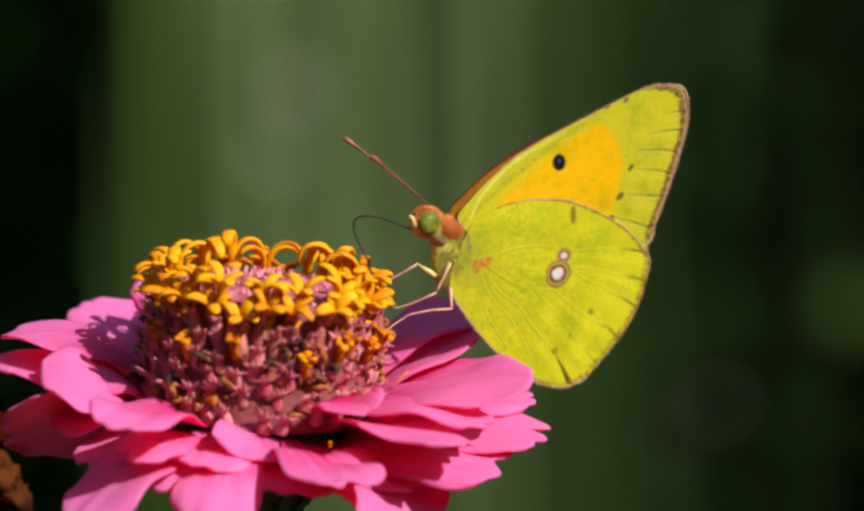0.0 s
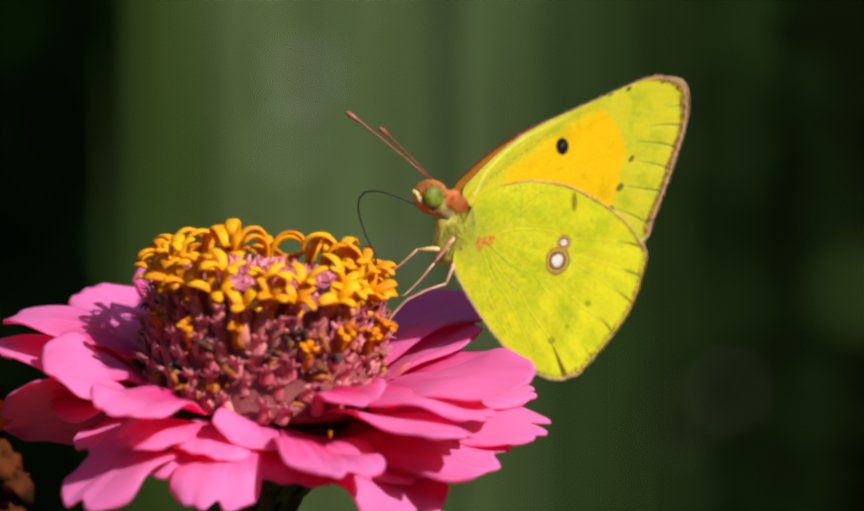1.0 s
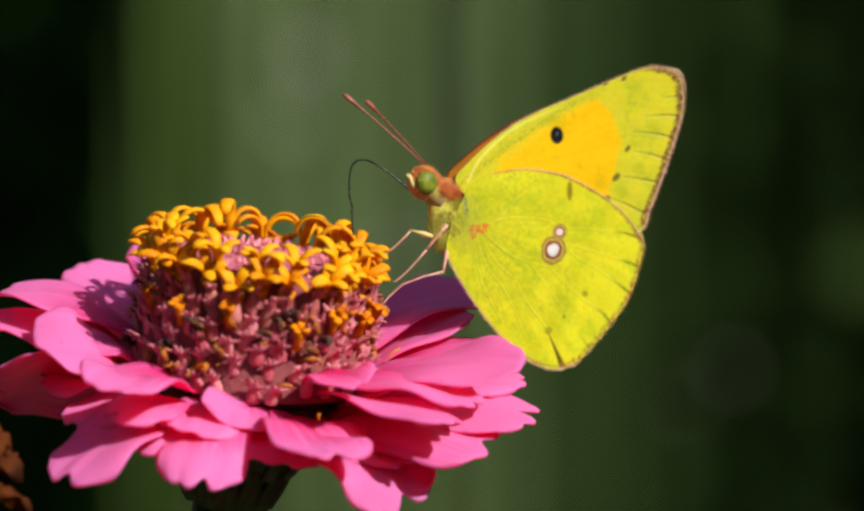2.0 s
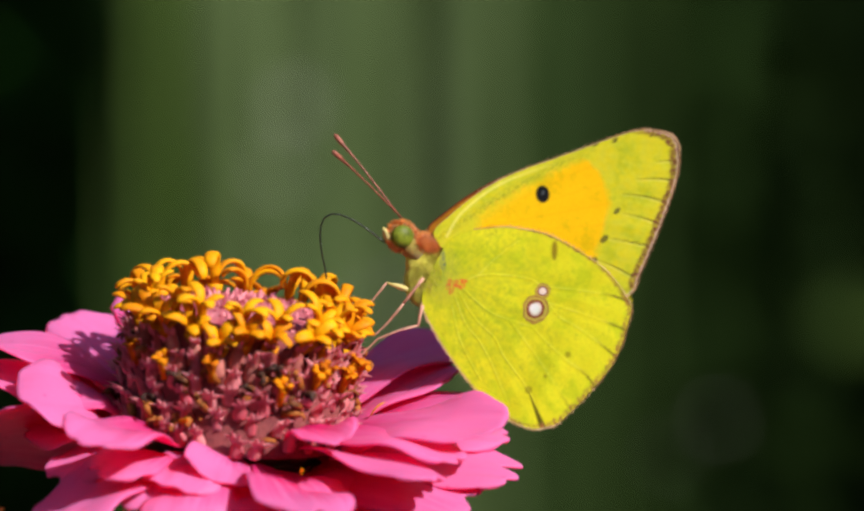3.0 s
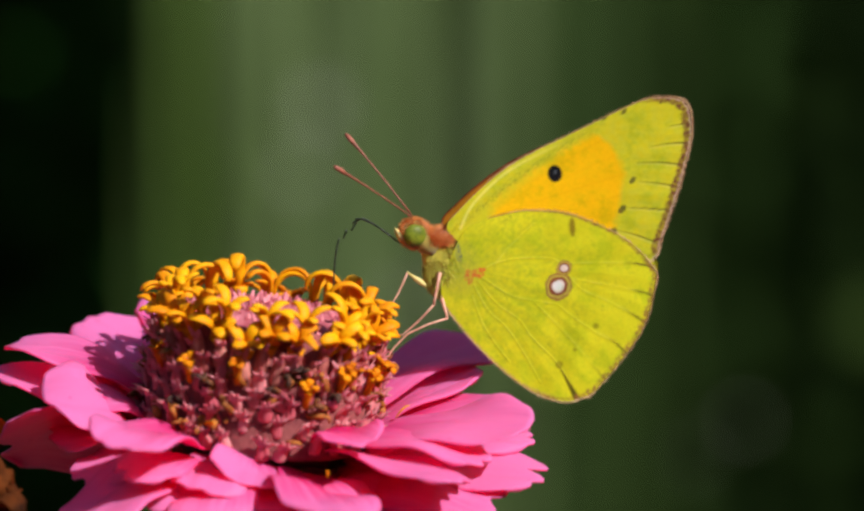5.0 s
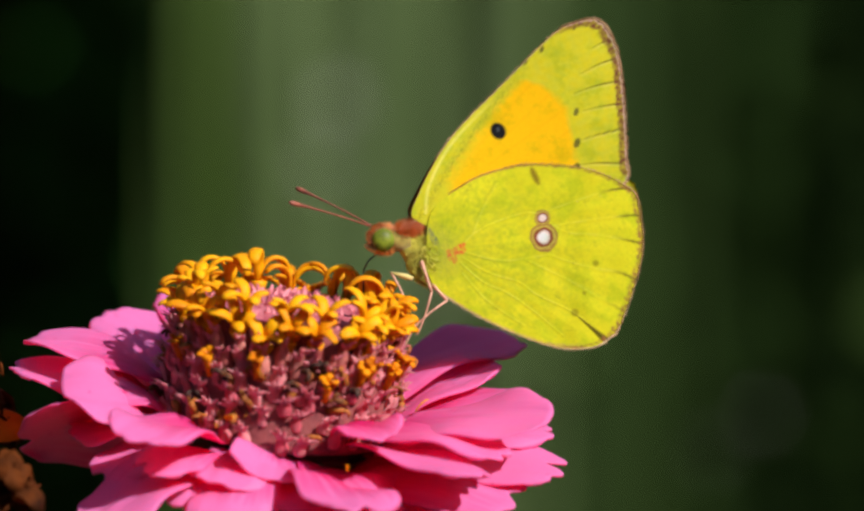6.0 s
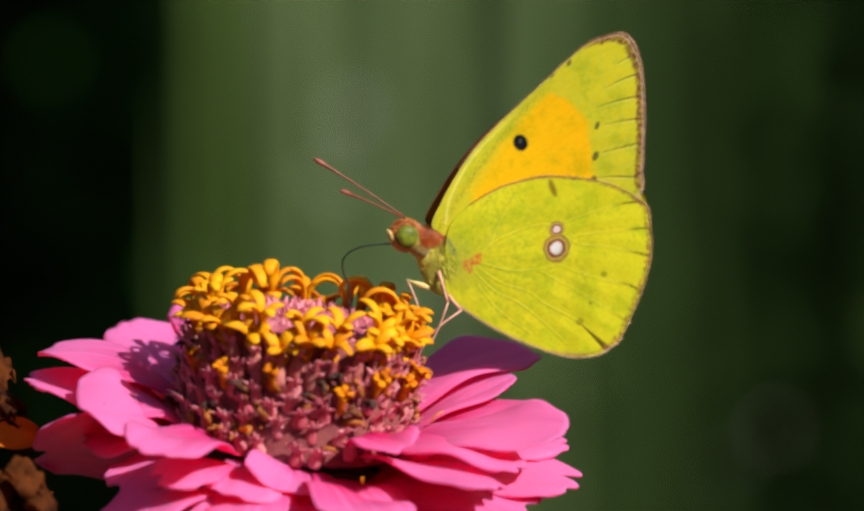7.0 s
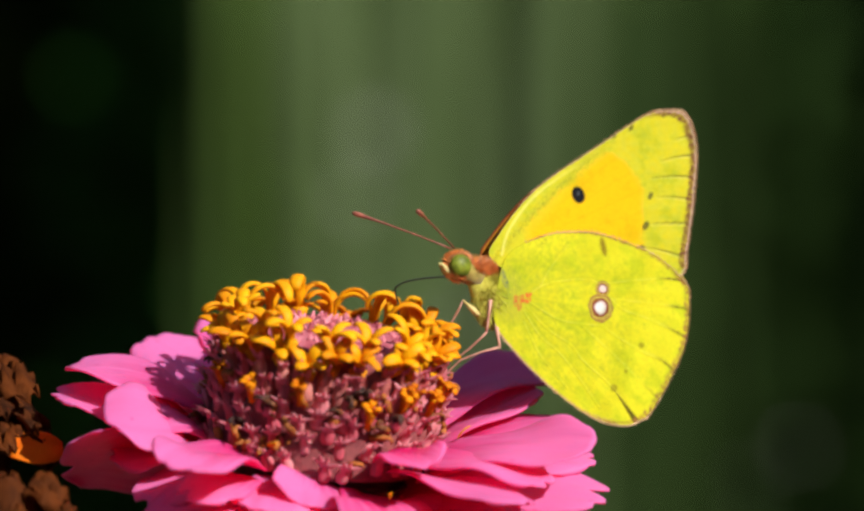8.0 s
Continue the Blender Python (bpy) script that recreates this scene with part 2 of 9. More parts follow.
LILAC = surface("pale lilac petal", (0.12, 0.14, 0.10), (0.21, 0.23, 0.17), 200, rough=0.7)
HEDGE = surface("dark hedge leaf", (0.010, 0.025, 0.004), (0.036, 0.064, 0.011), 9, rough=0.7, gloss=0.1)
SOIL = surface("garden soil", (0.035, 0.028, 0.018), (0.10, 0.085, 0.05), 7, rough=0.95, bump=0.6, depth=0.02)


# ---- building helpers ----
def mesh_of(name, verts, faces, material, uvs=None, smooth=True):
    me = bpy.data.meshes.new(name)
    me.from_pydata([tuple(v) for v in verts], [], [tuple(f) for f in faces])
    me.materials.append(material)
    if uvs is not None:
        layer = me.uv_layers.new(name="UVMap")
        index = np.empty(len(me.loops), dtype=np.int32)
        me.loops.foreach_get("vertex_index", index)
        layer.data.foreach_set("uv", np.asarray(uvs, dtype=np.float32)[index].ravel())
    me.polygons.foreach_set("use_smooth", [smooth] * len(me.polygons))
    me.update()
    return me


def part(name, me, parent, label="", m=None):
    ob = new(name, me)
    ob.parent = parent
    if m is not None:
        ob.matrix_basis = m
    return tagged(ob, label)


def join(pieces):
    """One list of vertices and faces out of several."""
    verts, faces = [], []
    for v, f in pieces:
        n = len(verts)
        verts.extend(v)
        faces.extend([tuple(i + n for i in face) for face in f])
    return verts, faces


def moved(piece, m):
    return [m @ Vector(v) for v in piece[0]], piece[1]


def sweep(path, radii, sides=7, flat=1.0, across=(0, 1, 0)):
    """A tube along a path; flat squeezes the section at right angles to the direction across."""
    path = [Vector(p) for p in path]
    verts, faces = [], []
    for i, p in enumerate(path):
        along = (path[min(i + 1, len(path) - 1)] - path[max(i - 1, 0)]).normalized()
        side = Vector(across)
        side = side - along * side.dot(along)
        side = side.normalized() if side.length > 1e-6 else along.orthogonal().normalized()
        up = along.cross(side)
        for k in range(sides):
            a = 2 * math.pi * k / sides
            verts.append(p + radii[i] * (math.cos(a) * side + flat * math.sin(a) * up))
    n = len(path)
    for i in range(n - 1):
        for k in range(sides):
            j = (k + 1) % sides
            faces.append((i * sides + k, i * sides + j, (i + 1) * sides + j, (i + 1) * sides + k))
    faces.append(tuple(reversed(range(sides))))
    faces.append(tuple((n - 1) * sides + k for k in range(sides)))
    return verts, faces


def sheet(rows, thickness):
    """A closed thin shell from a grid of points, with surface coordinates."""
    nt, nu = len(rows), len(rows[0])
    grid = np.array([[tuple(p) for p in r] for r in rows])
    du, dt = np.gradient(grid, axis=1), np.gradient(grid, axis=0)
    normal = np.cross(du, dt)
    normal /= np.linalg.norm(normal, axis=2, keepdims=True) + 1e-12
    top, low = grid.reshape(-1, 3), (grid - normal * thickness).reshape(-1, 3)
    n = nt * nu
    verts = np.vstack([top, low])
    faces = []
    for i in range(nt - 1):
        for j in range(nu - 1):
            a = i * nu + j
            faces.append((a, a + 1, a + nu + 1, a + nu))
            faces.append((a + n, a + nu + n, a + nu + 1 + n, a + 1 + n))
    rim = [(0, j) for j in range(nu)] + [(i, nu - 1) for i in range(1, nt)] + \
          [(nt - 1, j) for j in range(nu - 2, -1, -1)] + [(i, 0) for i in range(nt - 2, 0, -1)]
    rim = [i * nu + j for i, j in rim]
    for a, b in zip(rim, rim[1:] + rim[:1]):
        faces.append((b, a, a + n, b + n))
    uv = [(j / (nu - 1), i / (nt - 1)) for i in range(nt) for j in range(nu)]
    return verts, faces, uv + uv


def ball(radius, sides=14, rings=9, stretch=(1, 1, 1)):
    verts, faces = [], []
    for i in range(rings + 1):
        a = math.pi * i / rings
        for k in range(sides):
            b = 2 * math.pi * k / sides
            verts.append(Vector((radius * stretch[0] * math.sin(a) * math.cos(b),
                                 radius * stretch[1] * math.sin(a) * math.sin(b),
                                 radius * stretch[2] * math.cos(a))))
    for i in range(rings):
        for k in range(sides):
            j = (k + 1) % sides
            faces.append((i * sides + k, (i + 1) * sides + k, (i + 1) * sides + j, i * sides + j))
    return verts, faces


def spline(points, count, closed=True):
    """Smooth curve through a few control points."""
    p = np.array(points, dtype=float)
    n = len(p)
    spans = n if closed else n - 1
    out = []
    for q in np.linspace(0, spans, count, endpoint=not closed):
        i = min(int(q), spans - 1)
        u = q - i
        if closed:
            a, b, c, d = p[(i - 1) % n], p[i], p[(i + 1) % n], p[(i + 2) % n]
        else:
            a, b, c, d = p[max(i - 1, 0)], p[i], p[i + 1], p[min(i + 2, n - 1)]
        out.append(0.5 * (2 * b + (c - a) * u + (2 * a - 5 * b + 4 * c - d) * u * u + (3 * b - a - 3 * c + d) * u ** 3))
    return np.array(out)


# ---- ground and distance ----
def build_ground():
    n, size = 60, 400.0
    verts, faces = [], []
    for i in range(n + 1):
        for j in range(n + 1):
            x, y = ((2 * k / n - 1) for k in (i, j))
            x, y = math.copysign(abs(x) ** 3, x) * size, math.copysign(abs(y) ** 3, y) * size
            verts.append((x, y, 0.03 * noise.noise((x * 1.5, y * 1.5, 0))))
    for i in range(n):
        for j in range(n):
            a = i * (n + 1) + j
            faces.append((a, a + n + 1, a + n + 2, a + 1))
    tagged(new("ground", mesh_of("ground", verts, faces, SOIL)), "bare dark garden soil", "ground", kind="structure")


def build_hedge():
    """A tall dark shrub that leans out over the bed, with clumps of leaves, far behind the flower."""
    rng = random.Random(5)
    verts, faces = [], []
    nu, nv = 60, 30
    for i in range(nu + 1):
        for j in range(nv + 1):
            x, h = -2.35 + 4.7 * i / nu, 1.3 * j / nv
            y = 2.9 - 0.62 * h + 0.18 * noise.noise((x * 2.2, h * 2.2, 3))
            verts.append((x, y, h - 0.05))
    for i in range(nu):
        for j in range(nv):
            a = i * (nv + 1) + j
            faces.append((a, a + nv + 1, a + nv + 2, a + 1))
    hedge = tagged(new("backdrop", mesh_of("backdrop", verts, faces, HEDGE)), "deep green shaded shrub far behind the flower", "shrub", kind="structure")
    verts, faces = [], []
    for _ in range(5200):
        x, h = rng.uniform(-1.6, 1.6), rng.uniform(0.0, 1.25)
        c = Vector((x, 2.9 - 0.62 * h - 0.03 - rng.random() * 0.16, h))
        m = Matrix.Translation(c) @ Euler((rng.uniform(-0.7, 0.7), rng.uniform(-1, 1), rng.uniform(0, 6.3))).to_matrix().to_4x4()
        s = rng.uniform(0.03, 0.065)
        n = len(verts)
        for p in ((0, -s, 0), (s * 0.45, -s * 0.2, 0.008), (s * 0.4, s * 0.45, 0.006), (0, s, -0.006), (-s * 0.4, s * 0.45, 0.006), (-s * 0.45, -s * 0.2, 0.008)):
            verts.append(m @ Vector(p))
        faces.append((n, n + 1, n + 2, n + 3))
        faces.append((n, n + 3, n + 4, n + 5))
    tagged(part("foliage", mesh_of("foliage", verts, faces, HEDGE), hedge, "many dark green leaves"), kind="stuff")


def build_sky_block_hedge():
    """An unseen hedge, added on the sides and behind the camera to block low sky light; two metres high, uneven with
    leaf clumps.
    """
    verts, faces = [], []
    corners = [(-2.3, 3.0), (-2.3, -2.7), (2.3, -2.7), (2.3, 3.0)]
    line = []
    for (x0, y0), (x1, y1) in zip(corners, corners[1:]):
        line += [(x0 + (x1 - x0) * k / 40, y0 + (y1 - y0) * k / 40) for k in range(40)]
    line.append(corners[-1])
    ring = [(1.0, -0.05 + 2.1 * k / 20) for k in range(21)] + [(1.12, 2.08), (1.24, 2.0)] + [(1.28, 1.9 - 0.65 * k) for k in range(4)]
    nv = len(ring)
    for x, y in line:
        for out, h in ring:
            d = out * (1 + 0.05 * noise.noise((x * 3, y * 3, h * 3)) + 0.04 * noise.noise((x * 9, y * 9, h * 9)))
            verts.append((x * d, y * d, h + 0.06 * noise.noise((x * 4, y * 4, 7))))
    for i in range(len(line) - 1):
        for j in range(nv - 1):
            a = i * nv + j
            faces.append((a, a + 1, a + nv + 1, a + nv))
    faces += [tuple(range(nv)), tuple(range((len(line) - 1) * nv, len(line) * nv))]
    tagged(new("backdrop", mesh_of("backdrop", verts, faces, HEDGE)), "unseen hedge added to block low sky light", "hedge", kind="structure")


def blade_mesh(name, width, height, lean, material, seed):
    """A broad strap leaf, folded along its midrib and arching at the top."""
    rng = random.Random(seed)
    rows = []
    bend = rng.uniform(-0.008, 0.008)
    for i in range(25):
        t = i / 24
        w = width * (0.55 + 0.75 * t - 0.25 * t * t) * (1 - max(0, (t - 0.75) / 0.25) ** 2 * 0.96)
        rows.append([Vector((lean * t * t + bend * math.sin(3 * t) + s * w / 2, -0.03 * width * (1 - abs(s)) + 0.10 * t * t + 0.01 * math.sin(9 * t + 4 * s), height * t)) for s in (-1, -0.6, -0.2, 0.2, 0.6, 1)])
    v, f, uv = sheet(rows, 0.0015)
    return mesh_of(name, v, f, material, uv)


def build_blades():
    """Sunlit tall leaves between the flower and the shrub."""
    # Greens step darker to the right; the dim ones include the vignette.
    plan = [  # x, y, width, height, lean, turn, kind
        (-0.052, 1.92, 0.135, 1.05, 0.0, 4, "grey"), (0.002, 2.05, 0.120, 1.10, -0.020, -6, "grey"),
        (-0.072, 2.10, 0.100, 1.15, -0.05, 2, "grey"),
        (-0.088, 1.79, 0.060, 1.00, -0.02, 6, "grey"), (-0.034, 1.81, 0.070, 1.05, 0.01, 12, "grey"), (0.016, 1.83, 0.050, 1.00, 0.015, 8, "grey"),
        (-0.131, 1.75, 0.024, 1.00, -0.012, -4, "green"), (-0.117, 1.77, 0.016, 1.05, 0.012, 3, "green"), (-0.104, 1.76, 0.010, 0.95, -0.01, 4, "green"),
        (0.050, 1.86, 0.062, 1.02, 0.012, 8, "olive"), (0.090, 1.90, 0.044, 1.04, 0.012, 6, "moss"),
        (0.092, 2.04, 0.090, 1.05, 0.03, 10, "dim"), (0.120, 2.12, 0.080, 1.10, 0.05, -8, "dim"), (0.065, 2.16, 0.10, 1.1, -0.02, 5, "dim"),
    ]
    tones = {"grey": (BLADE, "tall grey-green strap leaf, out of focus"), "green": (GRASS, "narrow bright green strap leaf, out of focus"), "olive": (OLIVE, "broad olive green strap leaf, out of focus"), "moss": (MOSS, "mossy green strap leaf, out of focus"), "dim": (DIM, "green strap leaf dimmed for the vignette, out of focus")}
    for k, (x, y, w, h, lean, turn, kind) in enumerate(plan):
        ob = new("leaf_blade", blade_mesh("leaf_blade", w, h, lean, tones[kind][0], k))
        ob.matrix_basis = pose(x, y, 0, 0, 0, turn)
        v, f = sweep([(lean * q * q, -0.03 * w + 0.10 * q * q, h * q) for q in (0, 0.25, 0.5, 0.75, 0.95)], [0.002, 0.0018, 0.0015, 0.001, 0.0006], 6)
        part("midrib", mesh_of("midrib", v, f, tones[kind][0]), ob)
        tagged(ob, tones[kind][1], "leaf", "blurred leaves behind the flower")


def build_shrub(x, y, half, count, seed, material, label):
    """A loose low shrub: a few stems with pointed leaves turned to the light."""
    rng = random.Random(seed)
    shrub = new("shrub")
    shrub.matrix_basis = pose(x, y, 0)
    tagged(shrub, label, "shrub", "blurred shrubs behind the flower")
    for k in range(3):
        a = (k - 1) * half * 0.5
        v, f = sweep([(a * 0.3, 0.06, 0), (a * 0.7, 0.07, 0.25), (a, 0.05, 0.5), (a * 1.3, 0.05, 0.72)], [0.005, 0.004, 0.003, 0.0015], 7)
        part("stem", mesh_of("stem", v, f, material), shrub)
    verts, faces = [], []
    for _ in range(count):
        s = rng.uniform(0.009, 0.02)
        c = Vector((max(-1.6, min(1.6, rng.gauss(0, 0.6))) * half, rng.uniform(-0.04, 0.05), rng.uniform(0.02, 0.74)))
        facing = Vector((0.25 + rng.gauss(0, 0.45), -0.75, 0.5 + rng.gauss(0, 0.4))).normalized()
        m = Matrix.Translation(c) @ facing.to_track_quat("Z", "Y").to_matrix().to_4x4() @ Matrix.Rotation(rng.uniform(0, 6.28), 4, "Z")
        n = len(verts)
        for p in ((0, -s, -0.1 * s), (s * 0.42, -s * 0.35, 0.08 * s), (s * 0.46, s * 0.25, 0.08 * s), (0, s, -0.2 * s), (-s * 0.46, s * 0.25, 0.08 * s), (-s * 0.42, -s * 0.35, 0.08 * s)):
            verts.append(m @ Vector(p))
        faces += [(n, n + 1, n + 2, n + 3), (n, n + 3, n + 4, n + 5)]
    tagged(part("foliage", mesh_of("foliage", verts, faces, material), shrub, "many small pointed leaves"), kind="stuff")


def build_blossoms():
    """Small pale blossoms on thin stalks among the leaves."""
    plan = [  # x, y, z, size
        (-0.060, 1.76, 0.425, 0.0078), (-0.068, 1.76, 0.396, 0.0062), (-0.022, 1.78, 0.335, 0.007),
        (0.136, 1.90, 0.262, 0.0035), (0.112, 1.90, 0.245, 0.0025),
    ]
    for k, (x, y, z, size) in enumerate(plan):
        rng = random.Random(60 + k)
        ob = new("pale_blossom")
        tagged(ob, "small pale lilac blossom on a thin stalk, out of focus", "flower", "pale blossoms")
        ob.matrix_basis = pose(x, y, z)
        v, f = sweep([(0, 0, 0), (0.003, 0.004, -z * 0.5), (0, 0, -z)], [0.0012, 0.0014, 0.0018], 6)
        part("stalk", mesh_of("stalk", v, f, DIM), ob)
        rows = [[Vector((size * t, q * size * 0.42 * math.sin(0.4 + 2.4 * t), size * 0.35 * t * t)) for q in (-1, -0.4, 0.4, 1)] for t in (0, 0.25, 0.5, 0.75, 1)]
        v, f, uv = sheet(rows, 0.0004)
        me = mesh_of("petal", v, f, LILAC, uv)
        for q in range(7):
            part("petal", me, ob, m=Matrix.Rotation(radians(60 + rng.uniform(-20, 20)), 4, "X") @ Matrix.Rotation(2 * math.pi * q / 7 + rng.uniform(-0.2, 0.2), 4, "Z"))


# ---- zinnia ----
def petal_mesh(length, width, lift, droop, cup, notch, curl, split, seed):
    """A ray petal along +x. lift and droop: the slope in degrees at the base and the tip; cup: edges up (+) or rolled down (-)."""
    rng = random.Random(seed)
    nt, nu = 28, 21
    ph, wob = rng.uniform(0, 6.28), rng.uniform(0.02, 0.045)
    rows = []
    centre = []
    x = z = 0.0
    fine = 60
    for i in range(fine + 1):
        a = radians(lift + (droop - lift) * (i / fine) ** 1.2)
        centre.append((x, z, a))
        x += length / fine * math.cos(a)
        z += length / fine * math.sin(a)
    for i in range(nt):
        t = i / (nt - 1)
        row = []
        for j in range(nu):
            s = 2 * j / (nu - 1) - 1
            cut = 1 - notch * (math.exp(-((s - split) / 0.2) ** 2) + 0.35 * math.exp(-((s - split + 0.65) / 0.14) ** 2))
            tip = 1 - 0.13 * abs(s) ** 3 - 0.10 * max(0, abs(s) - 0.5) ** 2
            tt = t * (1 - (1 - cut * tip) * t ** 3)
            w = width / 2 * (0.6 + 0.4 * math.sin(min(1.0, t / 0.68) * math.pi / 2)) * (1 - 0.24 * max(0, (t - 0.72) / 0.28) ** 2.4)
            f = tt * fine - int(tt * fine)
            c0, c1 = centre[min(fine, int(tt * fine))], centre[min(fine, int(tt * fine) + 1)]
            cx, cz, a = (c0[k] + (c1[k] - c0[k]) * f for k in range(3))
            y = s * w
            off = cup * w * s * s * (0.3 + 0.7 * t) - curl * w * max(0, abs(s) - 0.4) ** 2 * 2
            off += width * (wob * math.sin(9 * t + ph) * s + 0.005 * math.sin(14 * s + ph) * t + 0.035 * math.sin(5 * t + 2 * s + ph) + 0.006 * math.cos(9.4 * s) * min(1, 3 * t))
            row.append(Vector((cx - off * math.sin(a), y, cz + off * math.cos(a))))
        rows.append(row)
    v, f, uv = sheet(rows, 0.22 * MM)
    return mesh_of("petal", v, f, PETAL, uv)


# azimuth, base radius, base height, length, width, lift, droop, cup, notch, curl, roll, place of the notch   (degrees, mm)
UPPER = [
    (-15.32, 11.6, 0.26, 17.16, 8.94, 31.75, 8.92, 0.07, 0.03, 0, 19.89, -0.44),
    (-28.7, 11.2, 1.4, 14.5, 6.5, 11.9, -6.1, 0, 0.06, 0.1, 3, 0.1),
    (-52.8, 11.2, 1.6, 7.5, 6.0, 21.0, -9.0, 0.45, 0.05, 0.2, 16, 0.1),
    (-88.52, 9.39, -2.08, 6, 8.05, 8.22, -38.68, 0.25, 0.05, 0.06, -10.94, 0.31),
    (-123, 11.6, -0.94, 12.71, 8.56, 13.07, -14.92, 0.31, 0.07, 0.12, -3.58, 0.45),
    (-166.1, 11.6, -2.99, 11.21, 10.08, 46.42, -15.11, 0.04, 0.01, 0.04, -18.42, -0.37),
    (22.5, 11.2, -0.2, 13.2, 7.2, 42.0, 18.0, 0.1, 0.02, 0.1, -4, 0),
    (121.1, 10.46, 1.21, 14.75, 8.09, 21.51, 12.98, -0.07, 0.06, 0.04, -0.58, -0.39),
    (76, 11.2, 1.2, 14, 9, 12, 0, 0.1, 0.05, 0.1, 0, 0.1),
    (98, 11.2, 1.2, 14, 9, 12, 0, 0.1, 0.05, 0.1, 0, 0.1),
]
MIDDLE = [
    (-10.8, 10.6, -0.8, 18.5, 8.5, 9.0, -3.0, 0.05, 0.13, 0.1, 18, 0.12),
    (-38.9, 10.6, -0.2, 16.0, 6.5, 9.9, -4.1, 0, 0.08, 0.1, 1, 0.2),
    (-65.75, 11.02, -3.08, 13.85, 9.63, 11.96, -13.94, -0.05, 0.08, 0, -0.23, 0.08),
    (-121.8, 11.3, -3, 9.58, 6.23, 13.66, -32.88, -0.18, 0.15, 0.05, -1.17, -0.5),
    (171.2, 11.0, 0.19, 15.4, 9.2, 25.5, -16.6, 0.1, 0.03, 0.1, -2, -0.5),
    (143.7, 9.95, 1.49, 13.41, 10.45, 10.28, 8.27, 0.16, 0.02, 0.09, -12.77, 0.27),
    (12.0, 10.5, 0.0, 14.5, 8.0, 30.0, 8.0, 0.05, 0.03, 0.1, 0, 0.1),
    (38.5, 11.2, 2.0, 18.2, 10.2, 31.9, 2.2, 0.05, 0.02, 0, -2, -0.09),
    (-176.0, 9.5, -1.2, 9.0, 11.0, 18.0, 6.0, 0.05, 0.03, 0.1, -6, 0.1),
    (66, 10.6, 0.2, 15, 9, 8, -4, 0.1, 0.05, 0.1, 0, 0.1),
    (108, 10.6, 0.2, 15, 9, 8, -4, 0.1, 0.05, 0.1, 0, 0.1),
]
LOWER = [
    (-21.2, 9.4, -2.4, 17.0, 12.0, 7.8, -6.2, 0.05, 0.09, 0.15, 22, 0.12),
    (-40.0, 11.2, -3.2, 12.2, 12.4, -8.0, -60.0, 0.1, 0.15, 0.05, 10, 0.25),
    (-98.1, 10.19, -3.4, 12.4, 8.37, -7.99, -45, -0.19, 0.13, 0, 2.33, 0.25),
    (-128.3, 11.6, -3.4, 15.1, 9.42, -15, -44.55, -0.06, 0.08, 0, 6, 0),
    (-179.9, 11.6, -3.4, 13.46, 14.79, -7.62, -30, 0.06, 0.12, 0.1, 40, -0.24),
    (1.6, 9.4, -0.8, 17.8, 8.0, 18.4, 2.4, 0, 0.05, 0.1, 12, 0.12),
    (176.6, 11.15, -3.4, 15.99, 8.78, 25.61, -7.95, 0.2, 0.14, 0.16, -9.02, 0.39),
    (-58.0, 9.5, -2.6, 9.0, 9.0, 2.0, -16.0, 0.05, 0.05, 0.1, 0, 0.1),
    (-104.0, 9.5, -2.8, 7.5, 8.0, 0.0, -30.0, 0.05, 0.05, 0.1, 0, 0.1),
    (40, 10.2, -1.2, 15.5, 10, 6, -6, 0.1, 0.05, 0.1, 0, 0.1),
    (86, 10.2, -1.4, 15, 10, 4, -8, 0.1, 0.05, 0.1, 0, 0.1),
    (124, 10.2, -1.4, 15, 10, 4, -8, 0.1, 0.05, 0.1, 0, 0.1),
    (150, 10.2, -1.2, 16, 10, 4, -8, 0.1, 0.05, 0.1, 0, 0.1),
]
# short broad petals of the lowest row, mostly covered by the others
LOWEST = [(az, 8.5, -3.8, length, width, 0, drop, 0.05, 0.06, 0.1, 0, 0.1) for az, length, width, drop in
          ((-176, 11.5, 10, -14), (-146, 11, 10, -40), (-113, 10, 10, -48), (-72, 8, 10, -42), (-34, 11.5, 10, -14), (-8, 11.5, 10, -6), (16, 11.5, 10, 0),
           (62, 11.5, 10, -6), (104, 11.5, 10, -6), (140, 11.5, 10, -6))]


def cone_radius(h):
    """Radius of the flower's raised centre at a height above its base, in mm."""
    if h < 10.0:
        return 12.0 - 0.10 * h + 0.3 * math.sin(math.pi * h / 11)
    return 11.0 * math.sqrt(max(0.0, 1 - ((h - 10.0) / 3.0) ** 2))


def lobe(radius, start, stop, width, thick, seed, stalk=0.0):
    """One curled strap of a disc floret, in the xz plane: up a short stalk, then curling outward."""
    rng = random.Random(seed)
    path, radii = [], []
    n = 11
    sway = rng.uniform(-0.15, 0.15)
    for i in range(n):
        t = i / (n - 1)
        a = radians(start + (stop - start) * t)
        r = radius * (1 - 0.18 * t)
        path.append((radius * 0.95 - r * math.cos(a), radius * sway * math.sin(3 * t), stalk + r * math.sin(a)))
        radii.append(width / 2 * (0.72 + 0.42 * math.sin(math.pi * min(1, t * 0.9 + 0.05))) * (1 if t < 0.85 else 0.9 if t < 0.95 else 0.55))
    if stalk:
        path.insert(0, (-0.1 * radius, 0, 0))
        radii.insert(0, width * 0.3)
    return sweep(path, radii, 8, thick)


